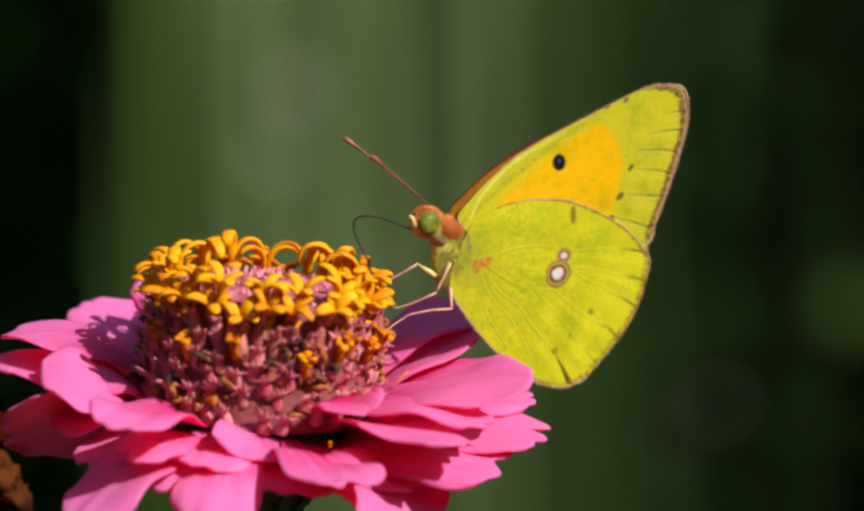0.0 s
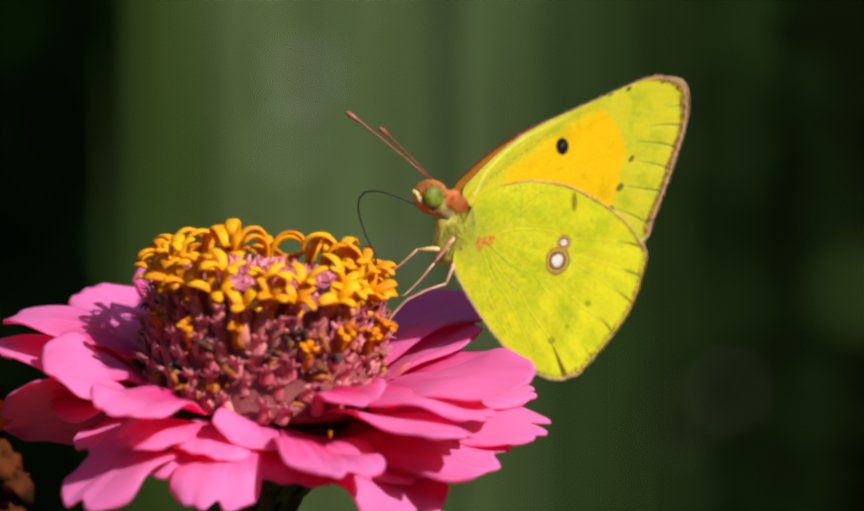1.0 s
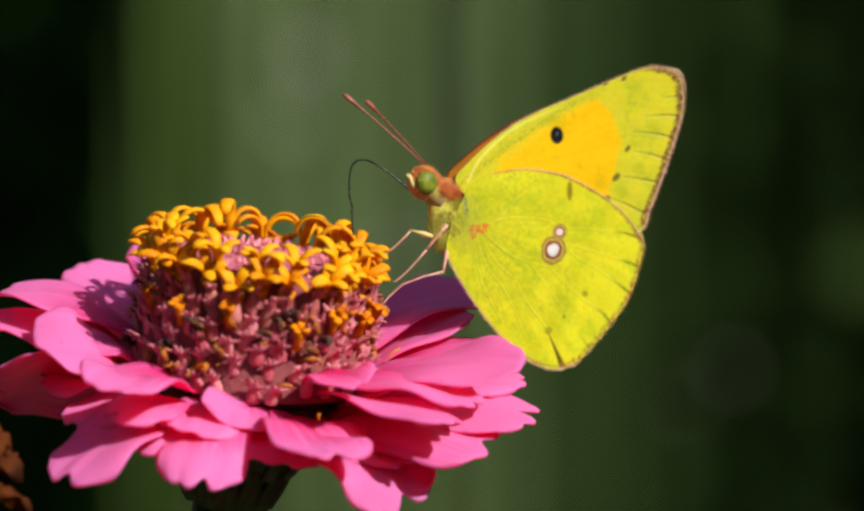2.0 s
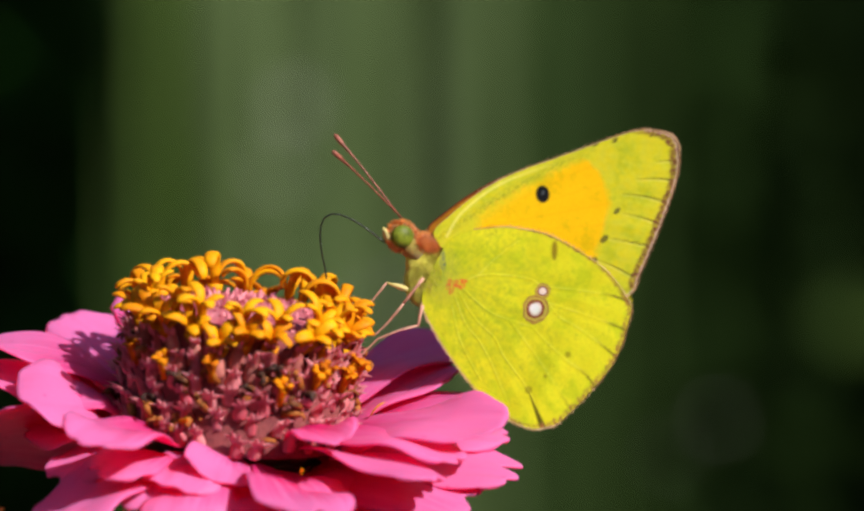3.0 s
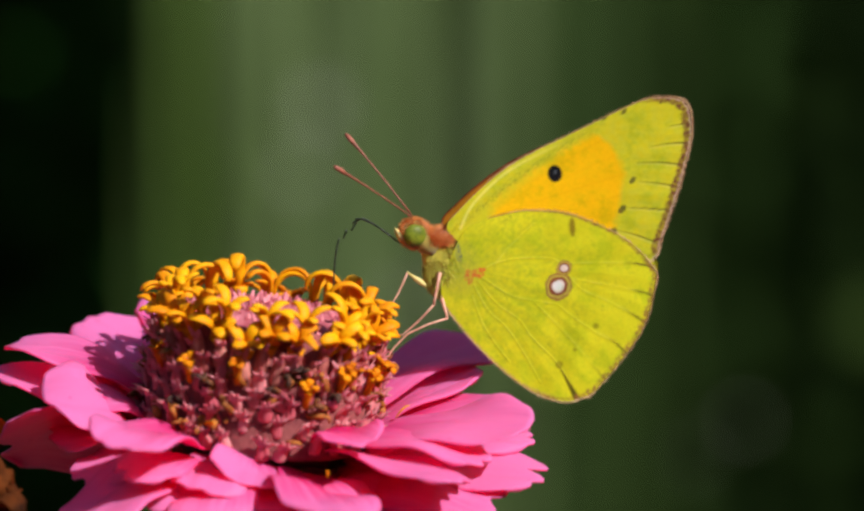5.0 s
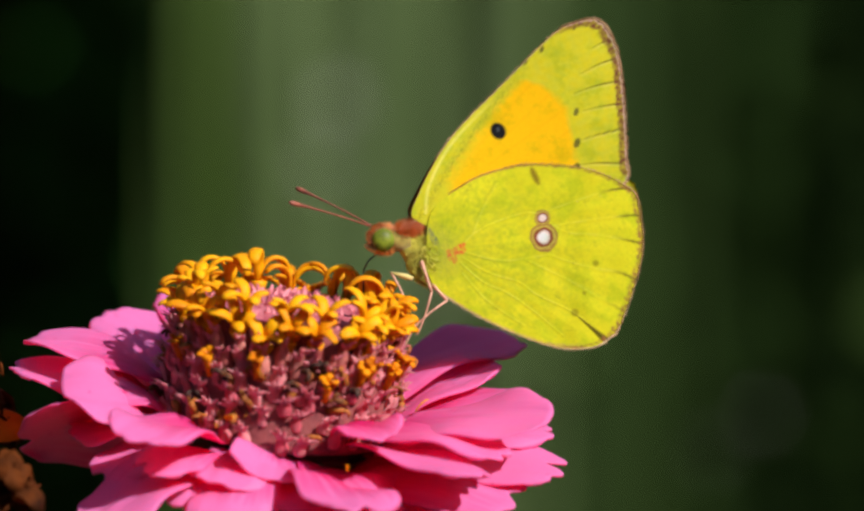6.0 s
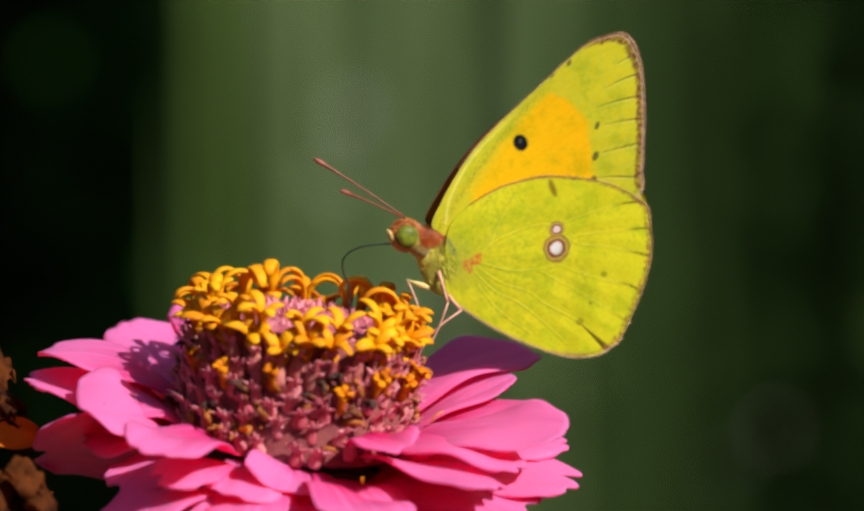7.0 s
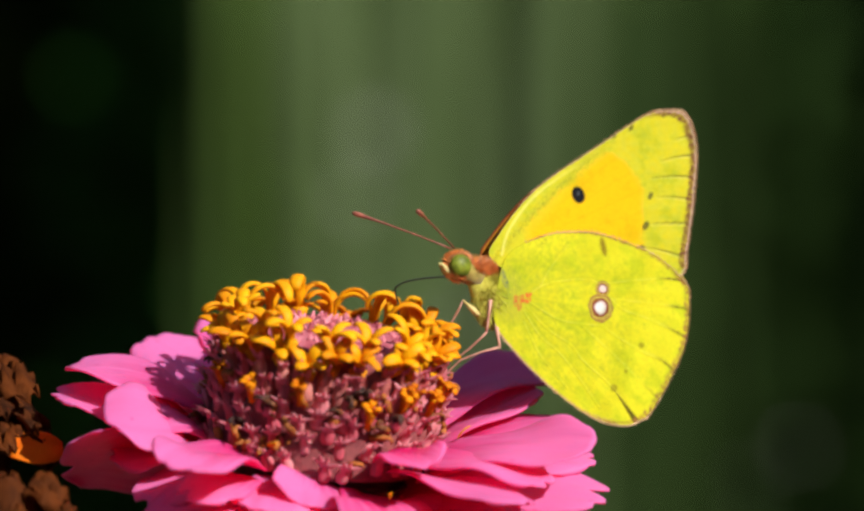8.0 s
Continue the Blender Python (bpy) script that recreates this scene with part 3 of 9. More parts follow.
def floret_mesh(seed, size, bend, stalk, count=5, spread=0.0, material=None, width=1.0):
    """A disc floret: a flared tube with curled lobes; size: the radius of the curl, stalk: the lobe's straight foot, both in mm."""
    rng = random.Random(seed)
    pieces = [sweep([(0, 0, -2.6 * MM), (0, 0, -1.2 * MM), (0, 0, -0.2 * MM), (0, 0, 0.35 * MM)], [0.45 * MM, 0.5 * MM, 0.72 * MM, 0.9 * MM], 8)]
    turn = rng.uniform(0, 6.28)
    for k in range(count):
        a = turn + 2 * math.pi * k / count + rng.uniform(-0.22, 0.22)
        piece = lobe(rng.uniform(*size) * MM, rng.uniform(-6, 8), rng.uniform(*bend), width * rng.uniform(0.95, 1.2) * MM, 0.4, seed * 10 + k, rng.uniform(*stalk) * MM)
        pieces.append(moved(piece, Matrix.Rotation(a, 4, "Z") @ Matrix.Translation((0.4 * MM, 0, 0)) @ Matrix.Rotation(spread * rng.uniform(0.4, 1.2), 4, "Y")))
    v, f = join(pieces)
    return mesh_of("disc_floret", v, f, material or YELLOW)


def scale_mesh(seed, length, width, teeth, curl, material, taper=0.6):
    """A keeled chaff scale along +z, its back to +x, that ends in a star of curved points."""
    rng = random.Random(seed)
    rows = []
    nt, nu = 7, 5
    for i in range(nt):
        t = i / (nt - 1)
        row = []
        for j in range(nu):
            s = 2 * j / (nu - 1) - 1
            w = width / 2 * (0.8 + 0.35 * math.sin(math.pi * t)) * (1 - taper * t * t)
            row.append(Vector((0.38 * width * (1 - s * s) + curl * length * t ** 2.5, s * w, length * t)))
        rows.append(row)
    v, f, _ = sheet(rows, 0.1 * MM)
    pieces = [([Vector(p) for p in v], f)]
    for k in range(teeth):
        s = 2 * (k + 0.5) / teeth - 1
        y, x, z = s * width * 0.22, 0.38 * width * (1 - 0.5 * s * s) + curl * length, length * 0.95
        long = rng.uniform(1.2, 2.0) * (1.2 - 0.35 * abs(s)) * MM
        out, side, up = rng.uniform(0.05, 0.6), s * rng.uniform(0.6, 1.3) + rng.uniform(-0.25, 0.25), 0.85 - 0.5 * abs(s)
        path = [(x + long * q * q * out, y + long * (q * side * (1 - 0.25 * q)), z - 0.2 * MM + long * q * up * (1.25 - 0.45 * q)) for q in (0, 0.3, 0.6, 0.85, 1.0)]
        pieces.append(sweep(path, [r * MM for r in (0.32, 0.25, 0.17, 0.09, 0.02)], 5, 0.5))
    body_faces = len(pieces[0][1])
    v, f = join(pieces)
    me = mesh_of("chaff_scale", v, f, material)
    me.materials.append(FRINGE)
    me.polygons.foreach_set("material_index", [0 if i < body_faces else 1 for i in range(len(f))])
    return me


def withered_mesh(seed):
    rng = random.Random(seed)
    pieces = [sweep([(0, 0, -1.0 * MM), (0.1 * MM, 0, 0), (0.3 * MM, 0, 0.7 * MM)], [0.35 * MM, 0.42 * MM, 0.3 * MM], 6)]
    for k in range(rng.choice((2, 3, 4))):
        a = rng.uniform(0, 6.28)
        piece = lobe(rng.uniform(0.35, 0.65) * MM, 0, rng.uniform(120, 260), rng.uniform(0.35, 0.6) * MM, 0.6, seed * 7 + k)
        pieces.append(moved(piece, Matrix.Translation((0.3 * MM, 0, 0.5 * MM)) @ Matrix.Rotation(a, 4, "Z")))
    v, f = join(pieces)
    return mesh_of("withered_floret", v, f, WITHER)


def build_zinnia():
    flower = new("zinnia")
    tagged(flower, "pink zinnia in full bloom with a crown of yellow florets", "flower")
    rng = random.Random(11)
    # stem and bracts
    path = [(0, 0, -4 * MM)] + [(0.004 * math.sin(k * 0.5) - 0.002 * k, 0.002 * k, -0.006 - 0.062 * k) for k in range(1, 10)]
    v, f = sweep(path, [3.4 * MM] + [2.6 * MM] * 9, 12)
    part("stem", mesh_of("stem", v, f, GREEN), flower, "slender green stem")
    rows = []
    for i in range(6):
        t = i / 5
        w = 2.4 * MM * (1 - 0.5 * t ** 3) * (0.8 + 0.3 * t)
        rows.append([Vector((-3.2 * MM + 5.4 * MM * t, q * w, -abs(q) * 0.4 * MM + 0.5 * MM * t * t)) for q in (-1, -0.5, 0, 0.5, 1)])
    v, f, _ = sheet(rows, 0.4 * MM)
    bract = mesh_of("bract", v, f, GREEN)
    for ring, (r, z, slope) in enumerate(((8.6, -4.0, 45), (7.0, -7.5, 58), (5.0, -11.0, 64))):
        for k in range(14):
            part("bract", bract, flower, m=Matrix.Rotation(2 * math.pi * (k + 0.5 * ring) / 14, 4, "Z") @ Matrix.Translation((r * MM, 0, z * MM)) @ Matrix.Rotation(-radians(slope), 4, "Y"))
    v, f = sweep([(0, 0, -15 * MM), (0, 0, -12 * MM), (0, 0, -8 * MM), (0, 0, -4.5 * MM), (0, 0, 0)], [2.6 * MM, 4.6 * MM, 6.6 * MM, 8.6 * MM, 9.8 * MM], 24)
    part("flower_base", mesh_of("flower_base", v, f, GREEN), flower, "dark green base of the flower head")
    # raised centre, leaning a little against the petals
    lean = Matrix.Rotation(radians(-3.2), 4, "Y")
    rows_h = [-1.5 + 0.35 * k for k in range(38)]
    path = [(0, 0, h * MM) for h in rows_h if h < 10.5]
    v, f = sweep(path, [max(0.2, cone_radius(max(0, h)) - 1.2) * MM for h in rows_h if h < 10.5], 40)
    part("flower_core", mesh_of("flower_core", v, f, CORE), flower, "rose-brown raised core of the flower", lean)
    # petals, layer by layer
    seed = 0
    for layer in (UPPER, MIDDLE, LOWER, LOWEST):
        for az, r, h, length, width, lift, droop, cup, notch, curl, roll, split in layer:
            seed += 1
            me = petal_mesh(length * MM, width * MM, lift, droop, cup, notch, curl, split, seed)
            m = Matrix.Rotation(radians(az), 4, "Z") @ Matrix.Translation((r * MM, 0, h * MM)) @ Matrix.Rotation(radians(roll), 4, "X")
            part("petal", me, flower, m=m)
    # chaff scales up the sides, low ones ending in stars, the highest long and smooth
    low = [scale_mesh(k, 2.0 * MM, 1.55 * MM, 4, 0.18, CHAFF, 0.8) for k in range(8)]
    mid = [scale_mesh(20 + k, 2.6 * MM, 1.7 * MM, 3, 0.06, CHAFF) for k in range(6)]
    high = [scale_mesh(40 + k, 2.8 * MM, 1.6 * MM, 2, 0.02, HUSK, 0.7) for k in range(4)]
    for ring, (h, count, kind) in enumerate(((-1.2, 25, low), (0.6, 25, low), (2.3, 25, low), (3.8, 25, low), (4.9, 27, mid), (5.6, 32, high), (6.7, 32, high))):
        for k in range(count):
            a = 2 * math.pi * (k + 0.5 * (ring % 2)) / count + rng.uniform(-0.06, 0.06)
            hh = h + rng.uniform(-0.5, 0.5)
            m = Matrix.Rotation(a, 4, "Z") @ Matrix.Translation(((cone_radius(max(0, hh)) - 1.35 + rng.uniform(-0.25, 0.25)) * MM, 0, hh * MM)) \
                @ Matrix.Rotation(radians(rng.uniform(-12, 12)), 4, "X") @ Matrix.Rotation(radians(rng.uniform(2, 16)), 4, "Y") @ Matrix.Rotation(radians(rng.uniform(-25, 25)), 4, "Z")
            part("chaff_scale", rng.choice(kind), flower, m=lean @ m)
    # pale crown inside the ring
    pieces = []
    for k in range(420):
        r = 9.0 * math.sqrt((k + 0.5) / 420)
        a = k * 2.39996
        h = 10.9 + 1.3 * (1 - (r / 9.0) ** 2)
        s = rng.uniform(0.55, 0.95)
        tall = rng.uniform(0.4, 1.5) * MM
        tilt = Euler((rng.uniform(-0.5, 0.5), rng.uniform(-0.5, 0.5), a)).to_matrix().to_4x4()
        m = Matrix.Translation((r * MM * math.cos(a), r * MM * math.sin(a), (h - 1.4) * MM)) @ tilt
        pieces.append(moved(sweep([(0, 0, -0.6 * MM), (0, 0, 0.4 * MM), (0.1 * MM, 0, tall)], [0.55 * MM * s, 0.5 * MM * s, 0.12 * MM * s], 6, 0.6), m))
    pieces.append(moved(ball(10.0 * MM, 32, 12, (1, 1, 0.2)), Matrix.Translation((0, 0, 9.3 * MM))))
    v, f = join(pieces)
    tagged(part("crown_chaff", mesh_of("crown_chaff", v, f, CROWN), flower, "pale pink chaff tips inside the ring", lean), kind="stuff")
    # yellow ring: tall hoops behind, short tongues in front, a lower outer row
    hoops = [floret_mesh(100 + k, (1.5, 2.0), (150, 200), (0.8, 1.9), 3, width=1.1) for k in range(7)]
    tongues = [floret_mesh(120 + k, (1.5, 2.2), (75, 125), (0.8, 1.7), 4) for k in range(8)]
    stubs = [floret_mesh(140 + k, (1.3, 1.9), (80, 130), (0.6, 1.5), 4) for k in range(8)]
    for count, r, h, tilt, outer in ((16, 9.4, 10.4, 12, False), (24, 10.2, 9.3, 29, True)):
        for k in range(count):
            a = 2 * math.pi * (k + 0.35 * outer) / count + rng.uniform(-0.07, 0.07)
            kind = stubs if outer else hoops if math.sin(a) > 0.1 else tongues
            m = Matrix.Rotation(a, 4, "Z") @ Matrix.Translation(((r + rng.uniform(-0.3, 0.3)) * MM, 0, (h + rng.uniform(-1.0 if outer else -0.4, 0.4)) * MM)) \
                @ Matrix.Rotation(radians(tilt + rng.uniform(-12, 12)), 4, "Y") @ Matrix.Rotation(rng.uniform(0, 6.28), 4, "Z")
            part("disc_floret", rng.choice(kind), flower, m=lean @ m)
    # withered florets sunk between the scales, and a few still orange under the ring
    dried = [withered_mesh(200 + k) for k in range(7)]
    for k in range(60):
        a = rng.uniform(0, 2 * math.pi)
        h = 0.6 + 7.0 * rng.random()
        m = Matrix.Rotation(a, 4, "Z") @ Matrix.Translation(((cone_radius(h) + rng.uniform(-0.7, 0.0)) * MM, 0, h * MM)) \
            @ Euler((rng.uniform(-0.6, 0.6), rng.uniform(0.2, 1.2), rng.uniform(0, 6.28))).to_matrix().to_4x4() @ Matrix.Diagonal((*[rng.uniform(0.55, 1.1)] * 3, 1))
        part("withered_floret", rng.choice(dried), flower, m=lean @ m)
    small = [floret_mesh(160 + k, (0.4, 0.7), (60, 170), (0.2, 0.9), 5, 0.3, AMBER) for k in range(4)]
    for k, (az, h) in enumerate(((-100, 7.3), (-48, 6.9), (-43, 7.2), (-27, 6.4), (-20, 7.4), (-14, 6.9), (-66, 5.6), (-148, 7.0), (-125, 6.6))):
        m = Matrix.Rotation(radians(az), 4, "Z") @ Matrix.Translation((12.0 * MM, 0, h * MM)) @ Matrix.Rotation(radians(20), 4, "Y") @ Matrix.Diagonal((0.7, 0.7, 0.7, 1))
        part("disc_floret", small[k % 4], flower, "small orange floret gone over", lean @ m)
    # yellow stigmas left at the petals' bases
    for az, r, h, turn, size in ((-8, 13.4, 2.9, -12, 3.4), (-62, 16.5, -1.2, 40, 2.0), (-112, 12.6, 1.2, -70, 3.4)):
        v, f = lobe(size * MM, 0, 32, 0.13 * size * MM, 0.4, az)
        m = Matrix.Rotation(radians(az), 4, "Z") @ Matrix.Translation((r * MM, 0, h * MM)) @ Matrix.Rotation(radians(turn), 4, "X")
        part("stigma", mesh_of("stigma", v, f, YELLOW), flower, "small yellow stigma", m)
    return flower


# ---- butterfly ----
# outlines in mm from the red spot at the hindwing's base, x to the tail, z to the back
FORE = [(-2.9, 4.2), (-1.6, 6.7), (3.0, 10.65), (9.68, 14.05), (15.86, 17.0), (18.54, 17.35), (20.39, 16.95), (21.17, 15.4), (21.22, 12.6), (20.39, 8.6), (18.95, 3.7), (17.51, 0.95), (10.3, 1.0), (2.0, 1.6)]
HIND = [(-2.6, 1.8), (-0.9, 4.7), (3.2, 6.0), (6.28, 6.15), (9.79, 5.65), (14.83, 3.4), (18.03, 0.4), (18.39, -1.4), (17.61, -5.1), (15.76, -8.4), (12.88, -12.0), (11.54, -12.75), (9.68, -13.1), (6.39, -12.0), (2.0, -8.6), (-1.9, -4.4), (-3.4, -1.6)]


# veins of the two wings, in the same millimetres
HIND_VEINS = [
    [(0.5, 0.3), (2.0, 1.1), (4.5, 1.5), (7.6, 1.4), (8.8, 0.8)],
    [(8.8, 0.8), (10.7, -1.6), (13.3, -2.8), (15.8, -4.1), (18.1, -5.5)],
    [(0.5, -0.2), (3.5, -2.1), (6.0, -2.8), (8.5, -3.2)],
    [(8.5, -3.2), (10.0, -4.4), (12.4, -6.0), (14.5, -7.1), (16.0, -8.5)],
    [(6.0, -2.8), (8.0, -4.7), (10.2, -6.9), (12.4, -9.4), (13.8, -10.9)],
    [(-0.1, -1.1), (1.5, -3.7), (3.3, -5.3), (5.2, -7.8), (7.3, -11.2)],
    [(-0.2, -2.2), (0.9, -4.8), (2.2, -6.8), (4.0, -9.0)],
    [(8.8, 0.8), (12.1, 0.9), (16.2, 0.8), (18.2, 0.3)],
    [(9.7, -0.7), (13.8, -1.4), (17.4, -2.2), (18.6, -2.7)],
    [(2.0, 1.1), (3.5, 2.9), (5.8, 5.0)],
    [(0.3, -0.7), (2.3, -3.0), (4.7, -4.7), (6.1, -6.5), (9.1, -9.5), (11.1, -13.0)],
]
FORE_VEINS = [
    [(19.0, 14.5), (20.3, 14.7), (21.2, 14.6)], [(17.2, 12.5), (19.2, 12.8), (21.3, 12.8)], [(15.9, 10.9), (18.2, 10.9), (20.8, 10.6)],
    [(16.3, 9.0), (18.2, 8.8), (20.3, 8.4)], [(15.0, 6.4), (17.0, 6.3), (19.6, 6.1)], [(13.9, 4.2), (16.0, 3.7), (18.2, 2.9)],
]


def vein_field(p, veins):
    """For each point of a wing: the distance to the nearest vein, the side on which it lies and how far along that vein it is."""
    best, side, along = np.full(len(p), 99.0), np.zeros(len(p)), np.zeros(len(p))
    for line in veins:
        pts = spline(line, 25, closed=False)
        for k, (a, b) in enumerate(zip(pts, pts[1:])):
            d = b - a
            q = np.clip(((p - a) @ d) / (d @ d), 0, 1)
            e = p - (a + q[:, None] * d)
            off = np.hypot(e[:, 0], e[:, 1])
            near = off < best
            best = np.where(near, off, best)
            side = np.where(near, np.sign(d[0] * e[:, 1] - d[1] * e[:, 0]), side)
            along = np.where(near, (k + q) / 24, along)
    return best, side, along


def bump_at(p, c, rx, rz=None, turn=0.0):
    """1 inside an ellipse, 0 outside, with a narrow soft rim."""
    rz = rz or rx
    d = p - np.array(c)
    ca, sa = math.cos(turn), math.sin(turn)
    q = np.hypot((d[:, 0] * ca + d[:, 1] * sa) / rx, (-d[:, 0] * sa + d[:, 1] * ca) / rz)
    return np.clip((1.12 - q) / 0.24, 0, 1)


def paint(colour, mask, value):
    return colour + (np.array(value) - colour) * mask[:, None]


def grainy(p, scale, seed=0):
    return np.array([noise.noise((x * scale, z * scale, seed)) for x, z in p])


def fore_colours(p, margin, angle):
    c = np.tile(np.array((0.68, 0.60, 0.014)), (len(p), 1))
    g = grainy(p, 1.7)
    c = paint(c, np.clip(0.25 + 0.5 * g, 0, 0.5), (0.60, 0.60, 0.05))
    # orange field behind the dark spot, bounded by the costal band and the pale border
    costal = (p[:, 1] - (6.9 + 0.80 * (p[:, 0] - 1.3) - 0.0125 * (p[:, 0] - 1.3) ** 2))
    outer = 14.6 + 0.12 * (p[:, 1] - 9) - 0.17 * np.maximum(0, p[:, 1] - 9.2) ** 2 + 0.35 * grainy(p, 0.9, 4)
    field = np.clip((-costal + 0.45 * g) / 0.9 + 0.5, 0, 1) * np.clip((outer - p[:, 0]) / 0.7 + 0.5, 0, 1)
    field *= np.clip((p[:, 0] + 0.25 * (p[:, 1] - 6) - 1.4 + 0.5 * g) / 1.3 + 0.5, 0, 1)
    c = paint(c, field, (0.95, 0.555, 0.002))
    c = paint(c, 0.5 * np.clip(1 - np.abs(costal + 0.5) / 0.9, 0, 1) * np.clip((9 - p[:, 0]) / 6, 0, 1), (0.62, 0.60, 0.02))
    dusk = np.clip(1 - np.abs(costal - 0.55) / 0.7, 0, 1) * np.clip(0.5 + 1.6 * grainy(p, 4.5, 2), 0, 1) * np.clip((13 - p[:, 0]) / 4, 0, 1)
    c = paint(c, 0.55 * dusk, (0.20, 0.20, 0.015))
    # veins running out to the border, dark above and pale below; faint ones across the orange
    d, side, along = vein_field(p, FORE_VEINS)
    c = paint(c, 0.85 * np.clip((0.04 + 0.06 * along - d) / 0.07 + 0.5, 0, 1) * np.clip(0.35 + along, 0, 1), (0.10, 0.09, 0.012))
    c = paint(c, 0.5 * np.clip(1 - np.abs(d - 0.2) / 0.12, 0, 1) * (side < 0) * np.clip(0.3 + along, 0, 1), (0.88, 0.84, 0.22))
    ray = np.clip(1 - np.abs((angle % 0.12) - 0.06) / 0.012, 0, 1) * field
    c = paint(c, 0.16 * ray, (0.80, 0.36, 0.002))
    c = paint(c, 0.35 * np.clip(grainy(p * np.array((0.5, 1.6)), 1.3, 31), 0, 1) * (1 - field), (0.47, 0.50, 0.03))
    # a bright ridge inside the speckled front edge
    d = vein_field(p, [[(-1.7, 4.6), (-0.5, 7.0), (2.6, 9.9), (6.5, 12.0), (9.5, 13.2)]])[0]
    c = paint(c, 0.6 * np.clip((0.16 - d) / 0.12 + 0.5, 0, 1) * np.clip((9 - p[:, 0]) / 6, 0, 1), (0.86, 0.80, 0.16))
    # dark spot with a grey pupil, row of small marks
    c = paint(c, bump_at(p, (7.69, 9.8), 0.72, 0.85, 0.3), (0.008, 0.008, 0.010))
    c = paint(c, 0.6 * bump_at(p, (7.72, 9.95), 0.16, 0.24), (0.12, 0.13, 0.16))
    for at, r in (((15.55, 9.1), 0.34), ((14.65, 6.2), 0.42), ((13.8, 3.9), 0.45), ((14.3, 15.95), 0.30), ((12.4, 15.3), 0.24), ((18.0, 16.9), 0.2)):
        c = paint(c, 0.85 * bump_at(p, at, r * 1.2, r * 0.7, 0.9), (0.10, 0.085, 0.02))
    # rosy brown fringe
    rim = np.clip((margin - 0.957 + 0.008 * grainy(p, 1.6, 13)) / 0.010, 0, 1) * np.clip((p[:, 0] - 15.0) / 3, 0, 1) * np.clip((p[:, 1] - 1.2) / 0.8, 0, 1)
    c = paint(c, rim * np.clip(0.75 + 0.6 * grainy(p, 3.0, 9), 0, 1), (0.17, 0.045, 0.03))
    lash = np.clip((margin - 0.989) / 0.004, 0, 1)
    c = paint(c, lash * np.clip(0.7 + 1.6 * grainy(p, 5.0, 5), 0, 0.95), (0.72, 0.46, 0.36))
    costa = np.clip((margin - 0.962) / 0.015, 0, 1) * np.clip((16 - p[:, 0]) / 3, 0, 1) * np.clip((p[:, 1] - 4) / 2, 0, 1)
    c = paint(c, costa * np.clip(0.65 + 1.5 * grainy(p, 5.0, 6), 0, 0.9), (0.46, 0.30, 0.20))
    return c


def upper_colours(p, margin, angle):
    # Orange upper side and brown front edge, both darkened for shade between the wings.
    c = np.tile(np.array((0.42, 0.15, 0.01)), (len(p), 1))
    costa = np.clip((margin - 0.80) / 0.1, 0, 1)
    return paint(c, costa, (0.17, 0.035, 0.012))


